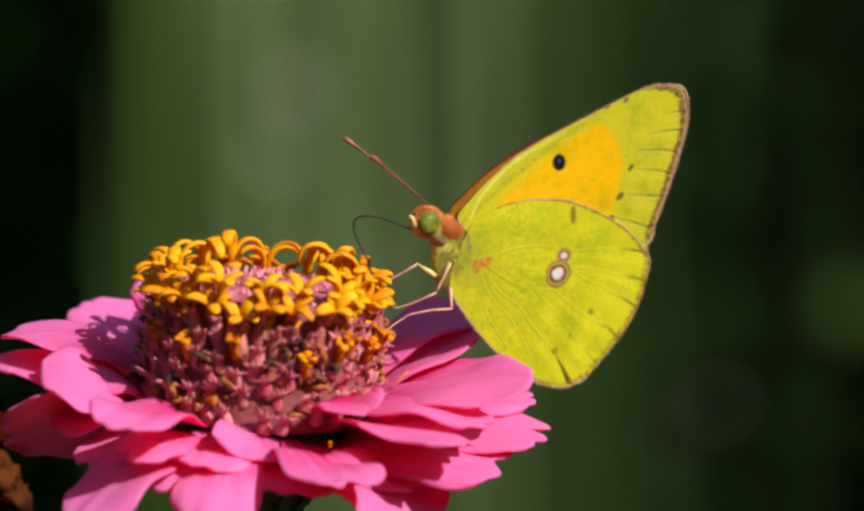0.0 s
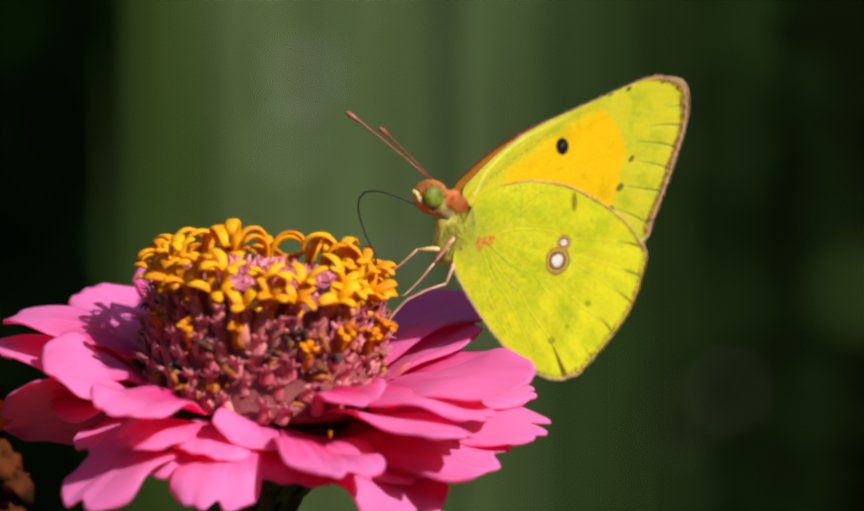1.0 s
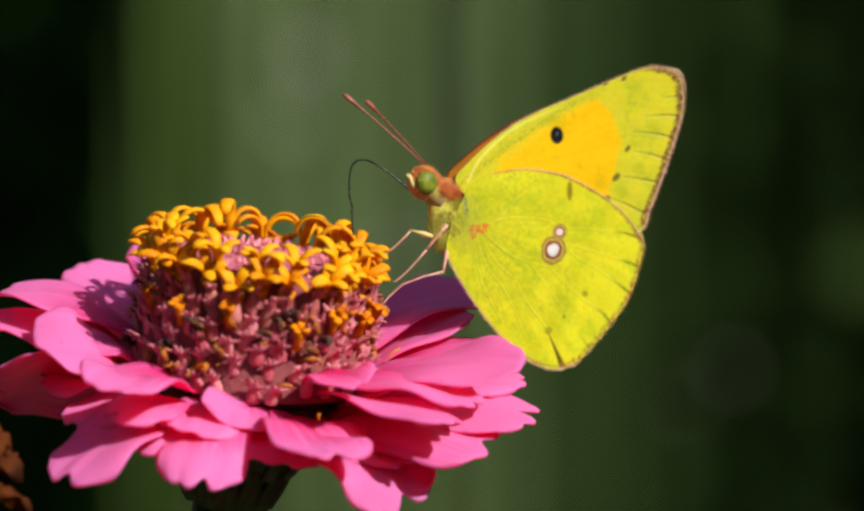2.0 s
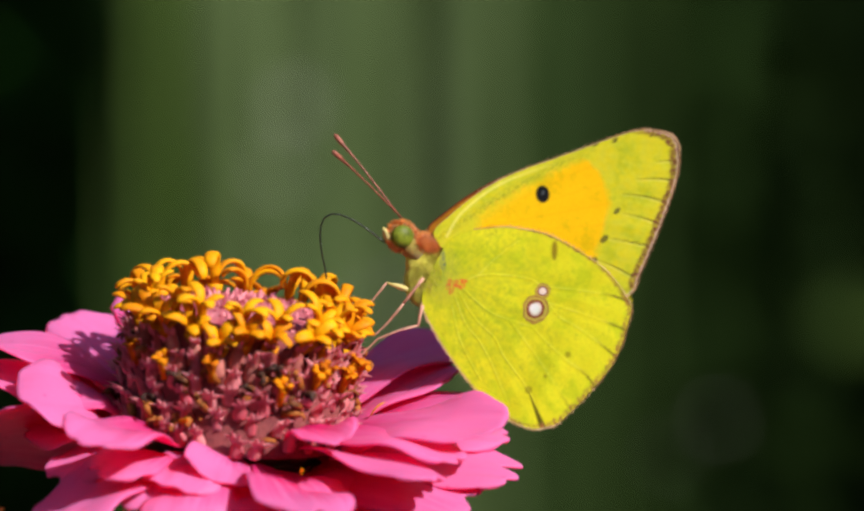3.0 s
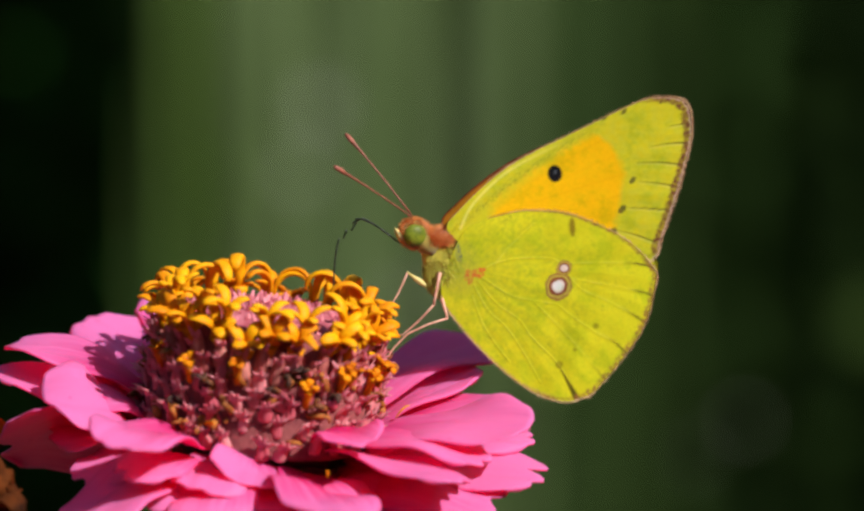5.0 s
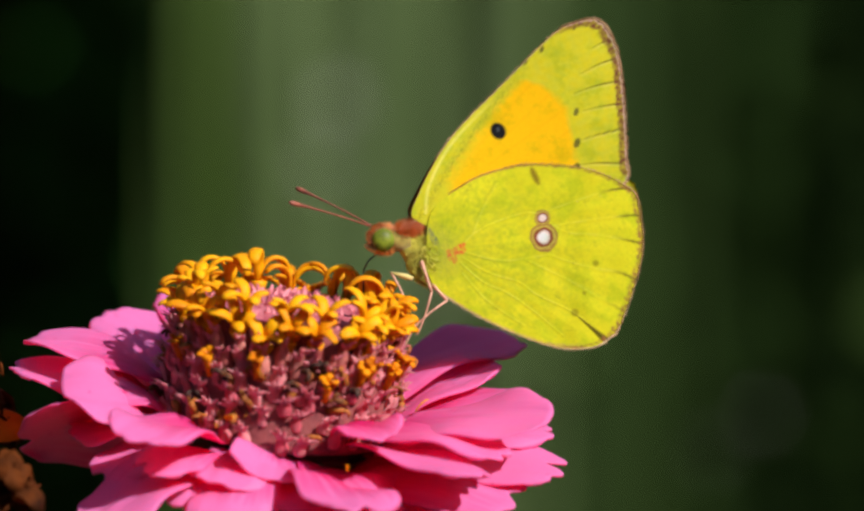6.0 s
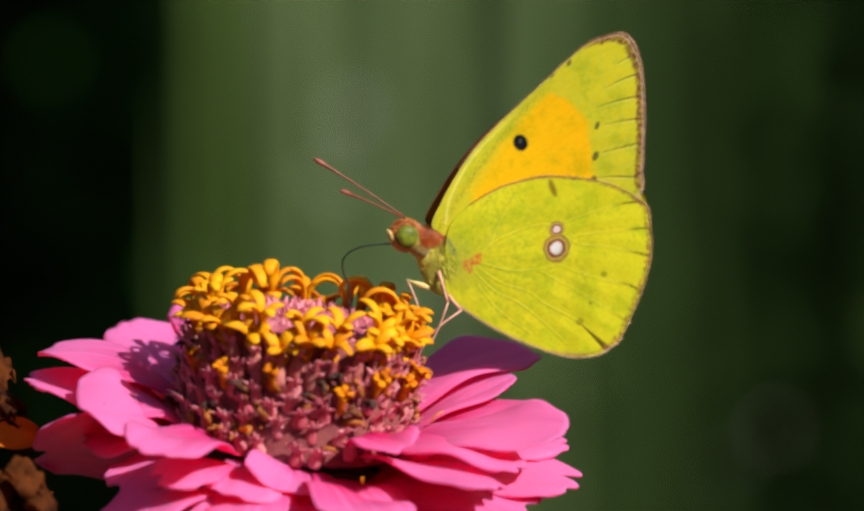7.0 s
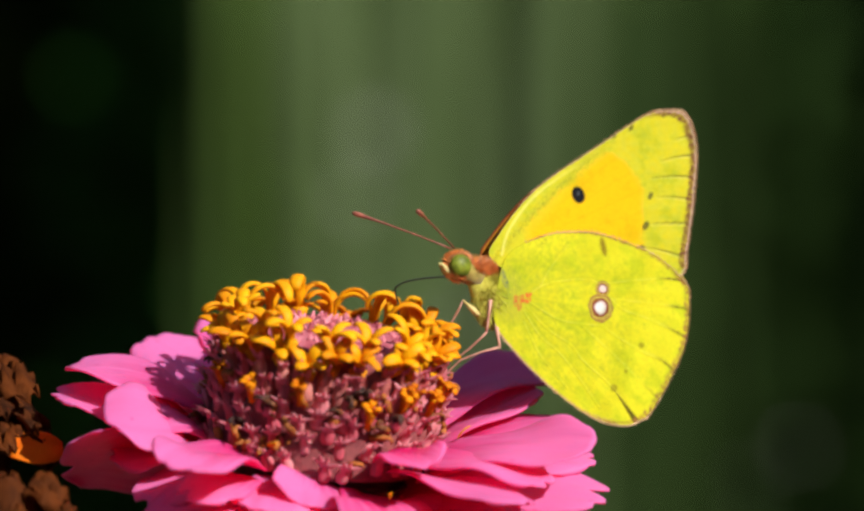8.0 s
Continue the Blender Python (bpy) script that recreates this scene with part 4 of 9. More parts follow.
def hind_colours(p, margin, angle):
    c = np.tile(np.array((0.65, 0.62, 0.012)), (len(p), 1))
    g = grainy(p, 1.2, 7)
    c = paint(c, np.clip(0.35 + 0.7 * grainy(p, 0.45, 7) + 0.25 * g, 0, 0.8), (0.81, 0.75, 0.02))
    c = paint(c, np.clip((p[:, 0] + p[:, 1] * -0.35 - 12.5) / 4, 0, 0.6), (0.81, 0.75, 0.02))
    dusk = np.clip((4.5 - np.hypot(p[:, 0] + 0.5, p[:, 1])) / 4, 0, 1) * np.clip(0.4 + 1.2 * grainy(p, 4, 3), 0, 1)
    c = paint(c, 0.2 * dusk, (0.30, 0.34, 0.03))
    # greener and mottled towards the base, streaked along the veins
    reach = np.hypot(p[:, 0], p[:, 1])
    streak = np.array([noise.noise((w * 14, r * 0.22, 17)) for w, r in zip(angle, reach)])
    c = paint(c, np.clip(0.34 + 0.28 * streak - 0.03 * reach + 0.4 * grainy(p, 2.4, 18), 0, 0.75), (0.40, 0.46, 0.025))
    c = paint(c, 0.22 * np.clip(1.6 * grainy(p, 4.5, 19) + 0.1, 0, 1), (0.46, 0.48, 0.03))
    # veins: lit crest and shaded flank put into the colour, dark where they meet the border
    d, side, along = vein_field(p, HIND_VEINS)
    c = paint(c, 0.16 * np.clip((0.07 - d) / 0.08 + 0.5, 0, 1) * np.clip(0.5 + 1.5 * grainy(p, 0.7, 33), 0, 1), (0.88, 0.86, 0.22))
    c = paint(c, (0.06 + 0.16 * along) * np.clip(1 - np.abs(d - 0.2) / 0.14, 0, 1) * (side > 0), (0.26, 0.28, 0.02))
    end = np.clip((margin - 0.86) / 0.08, 0, 1) * np.clip((p[:, 0] - 4) / 4, 0, 1)
    c = paint(c, 0.85 * end * np.clip((0.10 - d) / 0.07 + 0.5, 0, 1), (0.11, 0.085, 0.01))
    # the cleft by the anal angle: crease shade and lit panel painted into the colour
    a, b = np.array((9.1, -9.5)), np.array((11.2, -13.1))
    along = np.clip(((p - a) @ (b - a)) / ((b - a) @ (b - a)), 0, 1)
    off = np.linalg.norm(p - (a + along[:, None] * (b - a)), axis=1)
    c = paint(c, np.clip((along * 0.34 + 0.06 - off) / 0.10, 0, 1) * 0.85, (0.10, 0.075, 0.006))
    c = paint(c, 0.55 * bump_at(p, (11.9, -10.6), 1.5, 2.2, 0.5), (0.81, 0.75, 0.02))
    # twin pale spots ringed with brown, red spot at the base
    wobble = 1 + 0.12 * grainy(p, 1.6, 27)
    spots = ((9.05, 0.40), 0.78), ((8.55, -1.42), 1.38)
    q = np.minimum(*[np.hypot(p[:, 0] - x, p[:, 1] - z) * wobble / r for (x, z), r in spots])
    c = paint(c, 0.85 * np.clip((1.06 - q) / 0.10, 0, 1), (0.33, 0.13, 0.05))
    c = paint(c, 0.9 * np.clip((0.90 - q) / 0.10, 0, 1), (0.62, 0.50, 0.08))
    c = paint(c, np.clip((0.76 - q) / 0.10, 0, 1), (0.26, 0.065, 0.03))
    c = paint(c, np.clip((0.52 - q) / 0.10, 0, 1), (0.86, 0.68, 0.60))
    c = paint(c, 0.9 * bump_at(p, (8.5, -1.4), 0.48), (0.90, 0.86, 0.86))
    for at, r, q, turn in (((0.0, 0.2), 1.0, 0.34, 0.35), ((-0.7, -0.25), 0.42, 0.8, 0.2), ((0.35, 0.0), 0.5, 0.4, 0.0)):
        c = paint(c, 0.9 * np.clip(bump_at(p, at, r, q, turn) * (0.7 + 1.5 * grainy(p, 2.8, 8)), 0, 1), (0.74, 0.11, 0.03))
    c = paint(c, 0.8 * bump_at(p, (9.65, 4.5), 0.30, 0.95, 0.12), (0.20, 0.11, 0.01))
    for at, r in (((12.6, -5.5), 0.3), ((9.1, -9.4), 0.38), ((10.6, -7.9), 0.2)):
        c = paint(c, 0.6 * bump_at(p, at, r), (0.22, 0.17, 0.01))
    trim = np.clip((margin - 0.945) / 0.03, 0, 1) * np.clip((-2.0 - p[:, 1]) / 2, 0, 1) * np.clip((9.5 - p[:, 0]) / 2, 0, 1)
    c = paint(c, 0.7 * trim * np.clip(0.7 + 1.2 * grainy(p, 4.0, 25), 0, 1), (0.60, 0.34, 0.14))
    fleck = np.clip(grainy(p, 0.8, 21) * 2.2 - 0.55, 0, 1) * np.clip(grainy(p, 5.0, 22) * 2, 0, 1)
    c = paint(c, 0.55 * fleck, (0.24, 0.25, 0.02))
    shoulder = np.clip(1 - np.hypot((p[:, 0] + 1.6) / 2.2, (p[:, 1] - 0.6) / 3.2), 0, 1) ** 0.7
    c = paint(c, 0.5 * np.clip(shoulder * (0.9 + 0.8 * grainy(p, 3.0, 24)), 0, 1), (0.30, 0.32, 0.06))
    c = paint(c, 0.7 * bump_at(p, (-1.9, 2.3), 0.35, 1.1, 0.25) * np.clip(0.6 + grainy(p, 3.0, 26), 0, 1), (0.10, 0.14, 0.11))
    rim = np.clip((margin - 0.968 + 0.008 * grainy(p, 1.8, 14)) / 0.012, 0, 1) * np.clip((p[:, 0] - 4) / 4, 0, 1)
    c = paint(c, rim * np.clip(0.55 + 1.1 * grainy(p, 3.5, 1), 0, 0.9), (0.36, 0.15, 0.05))
    return c


def wing_mesh(name, outline, root, colours, side, fine, pleat):
    """A thin wing fanned out from its root; side: -1 for the wing on the near flank."""
    edge = spline(outline, 420 if fine else 90)
    root = np.array(root)
    rings = 150 if fine else 24
    n = len(edge)
    ragged = 1 + np.array([0.006 * noise.noise((x * 2.6, z * 2.6, 5)) + 0.005 * noise.noise((x * 7, z * 7, 8)) for x, z in edge])
    t = (np.arange(1, rings + 1) / rings)
    flat = np.vstack([[root], (root + (edge - root)[None] * (ragged[None, :, None] * t[:, None, None])).reshape(-1, 2)])
    margin = np.concatenate([[0], np.repeat(t, n)])
    d = flat - root
    angle = np.arctan2(d[:, 1], d[:, 0])
    reach = np.hypot(d[:, 0], d[:, 1])
    out = np.hypot(flat[:, 0] + 1.5, flat[:, 1] - 2.0)
    lift = 0.03 * np.sin(angle * 2 * math.pi / 0.21) * np.clip(reach / 12, 0, 1) * pleat
    if fine:
        d = vein_field(flat, HIND_VEINS if colours is hind_colours else FORE_VEINS)[0]
        lift -= 0.03 * np.exp(-(d / 0.13) ** 2)
        lift += 0.05 * np.clip(1 - d / 1.3, 0, 1) * np.clip(reach / 6, 0, 1)
    lift += 0.30 * np.sin(flat[:, 0] * 0.22 + 0.5) * np.clip(out / 14, 0, 1)
    verts = np.column_stack([flat[:, 0], side * (1.0 - 0.45 * np.clip(out / 16, 0, 1)) + lift, flat[:, 1]]) * MM
    faces = []
    for i in range(n):
        faces.append((0, 1 + (i + 1) % n, 1 + i))
    for k in range(rings - 1):
        a, b = 1 + k * n, 1 + (k + 1) * n
        for i in range(n):
            j = (i + 1) % n
            faces.append((a + i, a + j, b + j, b + i))
    total = len(verts)
    back = verts + np.array((0, 0.06 * MM, 0))
    faces += [tuple(reversed([i + total for i in f])) for f in faces]
    last = 1 + (rings - 1) * n
    faces += [(last + (i + 1) % n, last + i, last + i + total, last + (i + 1) % n + total) for i in range(n)]
    me = mesh_of(name, np.vstack([verts, back]), faces, WING)
    shade = colours(flat, margin, angle)
    layer = me.color_attributes.new("pigment", "FLOAT_COLOR", "POINT")
    rgba = np.ones((2 * total, 4), dtype=np.float32)
    rgba[:total, :3] = rgba[total:, :3] = np.clip(shade, 0, 1)
    layer.data.foreach_set("color", rgba.ravel())
    return me


def fur(points, lengths, seed, lie):
    """Short tapering hairs on a body; lie: the direction in which they are combed."""
    rng = random.Random(seed)
    pieces = []
    for (p, n), length in zip(points, lengths):
        way = (n + Vector(lie) * 0.9 + Vector([rng.uniform(-0.4, 0.4) for _ in range(3)])).normalized()
        side = way.orthogonal().normalized() * 0.04 * MM
        other = way.cross(side)
        tip = p + way * length
        pieces.append(([p + side, p - side * 0.5 + other, p - side * 0.5 - other, tip], [(0, 1, 3), (1, 2, 3), (2, 0, 3)]))
    return join(pieces)


def scatter(centre, axes, count, seed, keep=lambda n: True):
    """Points with normals spread over an ellipsoid."""
    rng = random.Random(seed)
    out = []
    while len(out) < count:
        n = Vector([rng.gauss(0, 1) for _ in range(3)]).normalized()
        if keep(n):
            p = Vector([c + a * q for c, a, q in zip(centre, axes, n)])
            out.append((p, Vector([q / a for a, q in zip(axes, n)]).normalized()))
    return out


def build_butterfly():
    fly = new("butterfly")
    fly.scale = (1.0011, 1.0011, 1.0011)
    tagged(fly, "yellow butterfly with closed wings, orange patch and dark spot", "butterfly")
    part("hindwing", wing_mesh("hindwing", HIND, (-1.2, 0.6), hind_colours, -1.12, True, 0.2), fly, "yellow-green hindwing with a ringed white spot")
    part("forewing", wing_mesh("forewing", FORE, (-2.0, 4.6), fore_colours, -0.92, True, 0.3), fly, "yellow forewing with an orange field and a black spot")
    part("hindwing", wing_mesh("hindwing", HIND, (-1.2, 0.6), hind_colours, 1.1, False, -1.0), fly, m=pose(0.0005, 0, 0.0006, 0, -0.8, 0))
    part("forewing", wing_mesh("forewing", FORE, (-2.0, 4.6), upper_colours, 0.92, False, -0.3), fly, "far forewing, brown front edge, darkened for shade", m=pose(-0.0003, 0, 0.0001, 0, 2.5, 0))
    # soft fringe of hair scales along the near wings' borders
    for name, outline, side in (("hindwing_fringe", HIND, -1.12), ("forewing_fringe", FORE, -0.92)):
        edge = spline(outline, 900)
        way = np.gradient(edge, axis=0)
        pts = []
        for (x, z), (dx, dz) in zip(edge, way):
            if x < 1.0 and z > -2.0:
                continue
            size = math.hypot(dx, dz)
            out = math.hypot(x + 1.5, z - 2.0)
            y = side * (1 - 0.45 * min(1, out / 16)) + 0.30 * math.sin(x * 0.22 + 0.5) * min(1, out / 14)
            pts.append((Vector((x, y, z)) * MM, Vector((dz / size, 0, -dx / size))))
        middle = Vector((edge[:, 0].mean() * MM, 0, edge[:, 1].mean() * MM))
        pts = [(p, n if n.dot(p - middle) > 0 else -n) for p, n in pts]
        v, f = fur(pts, [random.Random(i).uniform(0.12, 0.38) * MM for i in range(len(pts))], 12, (0, 0, 0))
        tagged(part(name, mesh_of(name, v, f, HAIR, smooth=False), fly, "fine pinkish fringe of the wing"), kind="stuff")
    # thorax and abdomen along the body's axis
    v, f = sweep([(-5.0 * MM, 0, 3.4 * MM), (-4.4 * MM, 0, 2.9 * MM), (-3.6 * MM, 0, 1.8 * MM), (-2.8 * MM, 0, 0.2 * MM), (-2.2 * MM, 0, -1.6 * MM), (-1.6 * MM, 0, -2.8 * MM)],
                 [0.5 * MM, 1.2 * MM, 1.75 * MM, 1.8 * MM, 1.35 * MM, 0.5 * MM], 16)
    v = [Vector((p.x, p.y * 0.55, p.z)) for p in v]
    thorax = part("thorax", mesh_of("thorax", v, f, FUR), fly, "yellow-green furry thorax")
    v, f = sweep([(-2.0 * MM, 0, -1.0 * MM), (-0.2 * MM, 0, -2.8 * MM), (2.0 * MM, 0, -5.0 * MM), (4.0 * MM, 0, -7.0 * MM), (5.4 * MM, 0, -8.2 * MM)],
                 [0.6 * MM, 0.55 * MM, 0.5 * MM, 0.4 * MM, 0.1 * MM], 12)
    part("abdomen", mesh_of("abdomen", v, f, FUR), fly, "slim pale yellow abdomen between the wings")
    pts = scatter((-3.1 * MM, 0, 0.6 * MM), (1.8 * MM, 0.98 * MM, 2.8 * MM), 3600, 3, lambda n: n.y < 0.5)
    v, f = fur(pts, [random.Random(i).uniform(0.3, 0.8) * MM for i in range(3600)], 4, (0.8, 0.3, -0.9))
    tagged(part("thorax_fur", mesh_of("thorax_fur", v, f, FUR, smooth=False), thorax, "fine yellow-green hair"), kind="stuff")
    pts = scatter((-3.8 * MM, 0, 3.55 * MM), (1.45 * MM, 1.0 * MM, 0.75 * MM), 2400, 5, lambda n: n.z > -0.7)
    v, f = fur(pts, [random.Random(i).uniform(0.3, 0.9) * MM for i in range(2400)], 6, (0.9, 0, -0.2))
    v2, f2 = ball(1.0 * MM, 14, 9, (1.4, 0.9, 0.65))
    v2 = [Vector(p) + Vector((-3.8 * MM, 0, 3.55 * MM)) for p in v2]
    collar = part("collar", mesh_of("collar", v2, f2, RUST), fly, "rust-brown furry collar")
    tagged(part("collar_fur", mesh_of("collar_fur", v, f, RUST, smooth=False), collar, "rust-brown hair"), kind="stuff")
    # head, in a space of its own that turns at the neck
    v, f = ball(1.35 * MM, 16, 10, (1.05, 0.95, 1.0))
    v = [Vector(p) + Vector((-1.75 * MM, 0, 1.25 * MM)) for p in v]
    neck = sweep([(0.3 * MM, 0, -0.2 * MM), (-0.8 * MM, 0, 0.5 * MM), (-1.6 * MM, 0, 1.1 * MM)], [1.1 * MM, 1.1 * MM, 1.1 * MM], 12)
    v, f = join([(v, f), neck])
    head = part("head", mesh_of("head", v, f, NAPE), fly, "yellowish head with green eyes and rust hair")
    for side in (-1, 1):
        v, f = ball(1.12 * MM, 24, 16, (1.0, 0.6, 1.0))
        v = [Vector(p) + Vector((-1.9 * MM, side * 0.85 * MM, 1.33 * MM)) for p in v]
        part("compound_eye", mesh_of("compound_eye", v, f, EYEBALL), head, "glossy green compound eye")
        v, f = sweep([(-2.5 * MM, side * 0.35 * MM, 0.5 * MM), (-3.15 * MM, side * 0.32 * MM, 1.1 * MM), (-3.4 * MM, side * 0.25 * MM, 1.6 * MM), (-3.6 * MM, side * 0.2 * MM, 2.0 * MM)],
                     [0.2 * MM, 0.3 * MM, 0.22 * MM, 0.05 * MM], 8)
        part("palp", mesh_of("palp", v, f, PALE), head, "pale upturned palp")
    pts = scatter((-1.75 * MM, 0, 1.35 * MM), (1.45 * MM, 1.2 * MM, 1.4 * MM), 1200, 8, lambda n: abs(n.y) < 0.7 and (n.z > 0.0 or n.z < -0.35))
    v, f = fur(pts, [random.Random(i).uniform(0.2, 0.5) * MM for i in range(1200)], 9, (0.3, 0, 0.0))
    tagged(part("head_fur", mesh_of("head_fur", v, f, RUST, smooth=False), head, "short rust-brown hair"), kind="stuff")
    antennae = []
    for k in range(2):
        path = [(0, 0.12 * MM * math.sin(q * 3), 10.3 * MM * q) for q in (0, 0.2, 0.4, 0.6, 0.75, 0.85, 0.92, 0.97, 1.0)]
        v, f = sweep(path, [r * MM for r in (0.09, 0.08, 0.08, 0.09, 0.11, 0.17, 0.24, 0.24, 0.10)], 8)
        antennae.append(part("antenna", mesh_of("antenna", v, f, HORN), fly, "rose-brown clubbed antenna"))
    proboscis = []
    v, f = sweep([(0, 0, -0.06 * MM), (0, 0, 0.2 * MM), (0, 0, 0.65 * MM), (0, 0, 0.91 * MM)], [0.07 * MM, 0.095 * MM, 0.095 * MM, 0.07 * MM], 7)
    tube = mesh_of("proboscis_joint", v, f, TONGUE)
    for k in range(16):
        proboscis.append(part("proboscis_joint", tube, fly, "thin black proboscis"))
    femora, tibiae = {}, {}
    for name, l1, l2 in LEG_LENGTHS:
        l1, l2 = l1 * MM, l2 * MM
        v, f = sweep([(0, 0, -0.1 * MM), (0, 0, l1 * 0.3), (0, 0, l1 * 0.8), (0, 0, l1 * 1.02)], [0.2 * MM, (0.30 if name == "front" else 0.15) * MM, 0.13 * MM, 0.10 * MM], 8)
        femora[name] = part("femur", mesh_of("femur", v, f, PALE if name == "front" else PINKLEG), fly, "pale scaly upper leg")
        bow = -0.13 * l2 if name == "hind" else 0.03 * l2
        v, f = sweep([(0, 0, -0.05 * MM), (bow * 0.6, 0, l2 * 0.25), (bow, 0, l2 * 0.55), (bow * 0.6, 0, l2 * 0.8), (0, 0, l2), (-0.25 * MM, 0, l2 + 0.15 * MM)],
                     [0.11 * MM, 0.10 * MM, 0.09 * MM, 0.08 * MM, 0.07 * MM, 0.04 * MM], 7)
        tibiae[name] = part("tibia", mesh_of("tibia", v, f, PINKLEG), fly, "thin pink lower leg")
    return fly, head, antennae, proboscis, femora, tibiae


# ---- dried flower ----
def build_dried(m, seed, size, orange):
    """A wilted flower head of hanging crumpled petals on a stalk."""
    rng = random.Random(seed)
    flower = new("dried_flower")
    tagged(flower, "withered brown flower head with crumpled petals" + (" and one orange petal" if orange else ""), "flower", "withered flowers")
    flower.matrix_basis = m
    v, f = ball(3.4 * MM * size, 16, 10, (1, 1, 1.7))
    v = [p * (1 + 0.12 * noise.noise(p * 700)) for p in v]
    part("seed_head", mesh_of("seed_head", v, f, DRY), flower, "dark brown shrunken seed head")
    v, f = sweep([(0, 0, -3 * MM), (0.5 * MM, 0, -20 * MM), (-2 * MM, 2 * MM, -120 * MM), (1 * MM, 4 * MM, -640 * MM)], [1.8 * MM, 1.3 * MM, 1.4 * MM, 1.8 * MM], 9)
    part("stalk", mesh_of("stalk", v, f, DRY), flower, "dry brown stalk")
    for k in range(30):
        az = k * 2.4 + rng.uniform(-0.2, 0.2)
        length, width = rng.uniform(3.2, 6.2) * MM * size, rng.uniform(2.0, 4.0) * MM * size
        lift = rng.uniform(-75, 60)
        rows = []
        ph = rng.uniform(0, 6)
        for i in range(10):
            t = i / 9
            a = radians(lift * (1 - t) + rng.uniform(-8, 8) - 70 * t)
            w = width / 2 * (0.4 + 0.8 * math.sin(math.pi * min(0.95, 0.1 + t * 0.8)))
            rows.append([Vector((length * t * math.cos(radians(lift) * (1 - 0.6 * t)), s * w + 0.3 * MM * math.sin(7 * t + ph),
                                 length * t * math.sin(radians(lift) * (1 - 0.6 * t)) - 1.6 * MM * t * t + 0.7 * MM * math.sin(6 * s + 7 * t + ph))) for s in (-1, -0.6, -0.2, 0.2, 0.6, 1)])
        v, f, uv = sheet(rows, 0.2 * MM)
        pm = Matrix.Rotation(az, 4, "Z") @ Matrix.Translation((2.4 * MM * size, 0, rng.uniform(-4.5, 5.5) * MM * size)) @ Matrix.Rotation(rng.uniform(-0.6, 0.6), 4, "X")
        part("withered_petal", mesh_of("withered_petal", v, f, DRY, uv), flower, m=pm)
    if orange:
        rows = []
        for i in range(8):
            t = i / 7
            rows.append([Vector((5.0 * MM * t, s * 1.9 * MM * (0.55 + 0.9 * t - 1.1 * t ** 3), -1.2 * MM * t * t + 0.35 * MM * math.sin(5 * s + 3 * t))) for s in (-1, -0.5, 0, 0.5, 1)])
        v, f, uv = sheet(rows, 0.2 * MM)
        part("orange_petal", mesh_of("orange_petal", v, f, ORANGE, uv), flower, "last bright orange petal", orange)
    return flower


build_ground()
build_hedge()
build_sky_block_hedge()
build_blades()
build_shrub(-0.035, 1.90, 0.075, 300, 31, LEAFY, "grey-green leafy shrub, out of focus")
build_shrub(-0.122, 1.82, 0.016, 90, 34, LEAFBRIGHT, "bright green leafy shrub, out of focus")
# This shrub and the one at 0.175 darken the right side.
build_shrub(0.135, 2.00, 0.060, 300, 32, LEAFSHADE, "leafy shrub darkened for the vignette, out of focus")
build_shrub(0.0, 1.93, 0.042, 150, 36, LEAFY, "grey-green leafy shrub, out of focus")
build_shrub(0.175, 1.95, 0.030, 160, 35, LEAFSHADE, "leafy shrub darkened for the vignette, out of focus")
build_shrub(-0.178, 1.98, 0.040, 260, 37, DEEP, "deep green leafy shrub, out of focus")
build_blossoms()
zinnia = build_zinnia()
butterfly, head, antennae, proboscis, femora, tibiae = build_butterfly()
dried = [build_dried(pose(*DRIED[0]), 3, 0.85, pose(0.0022, -0.0040, -0.0030, 72, 0, 0)),
         build_dried(pose(*DRIED[1]), 8, 0.9, None)]


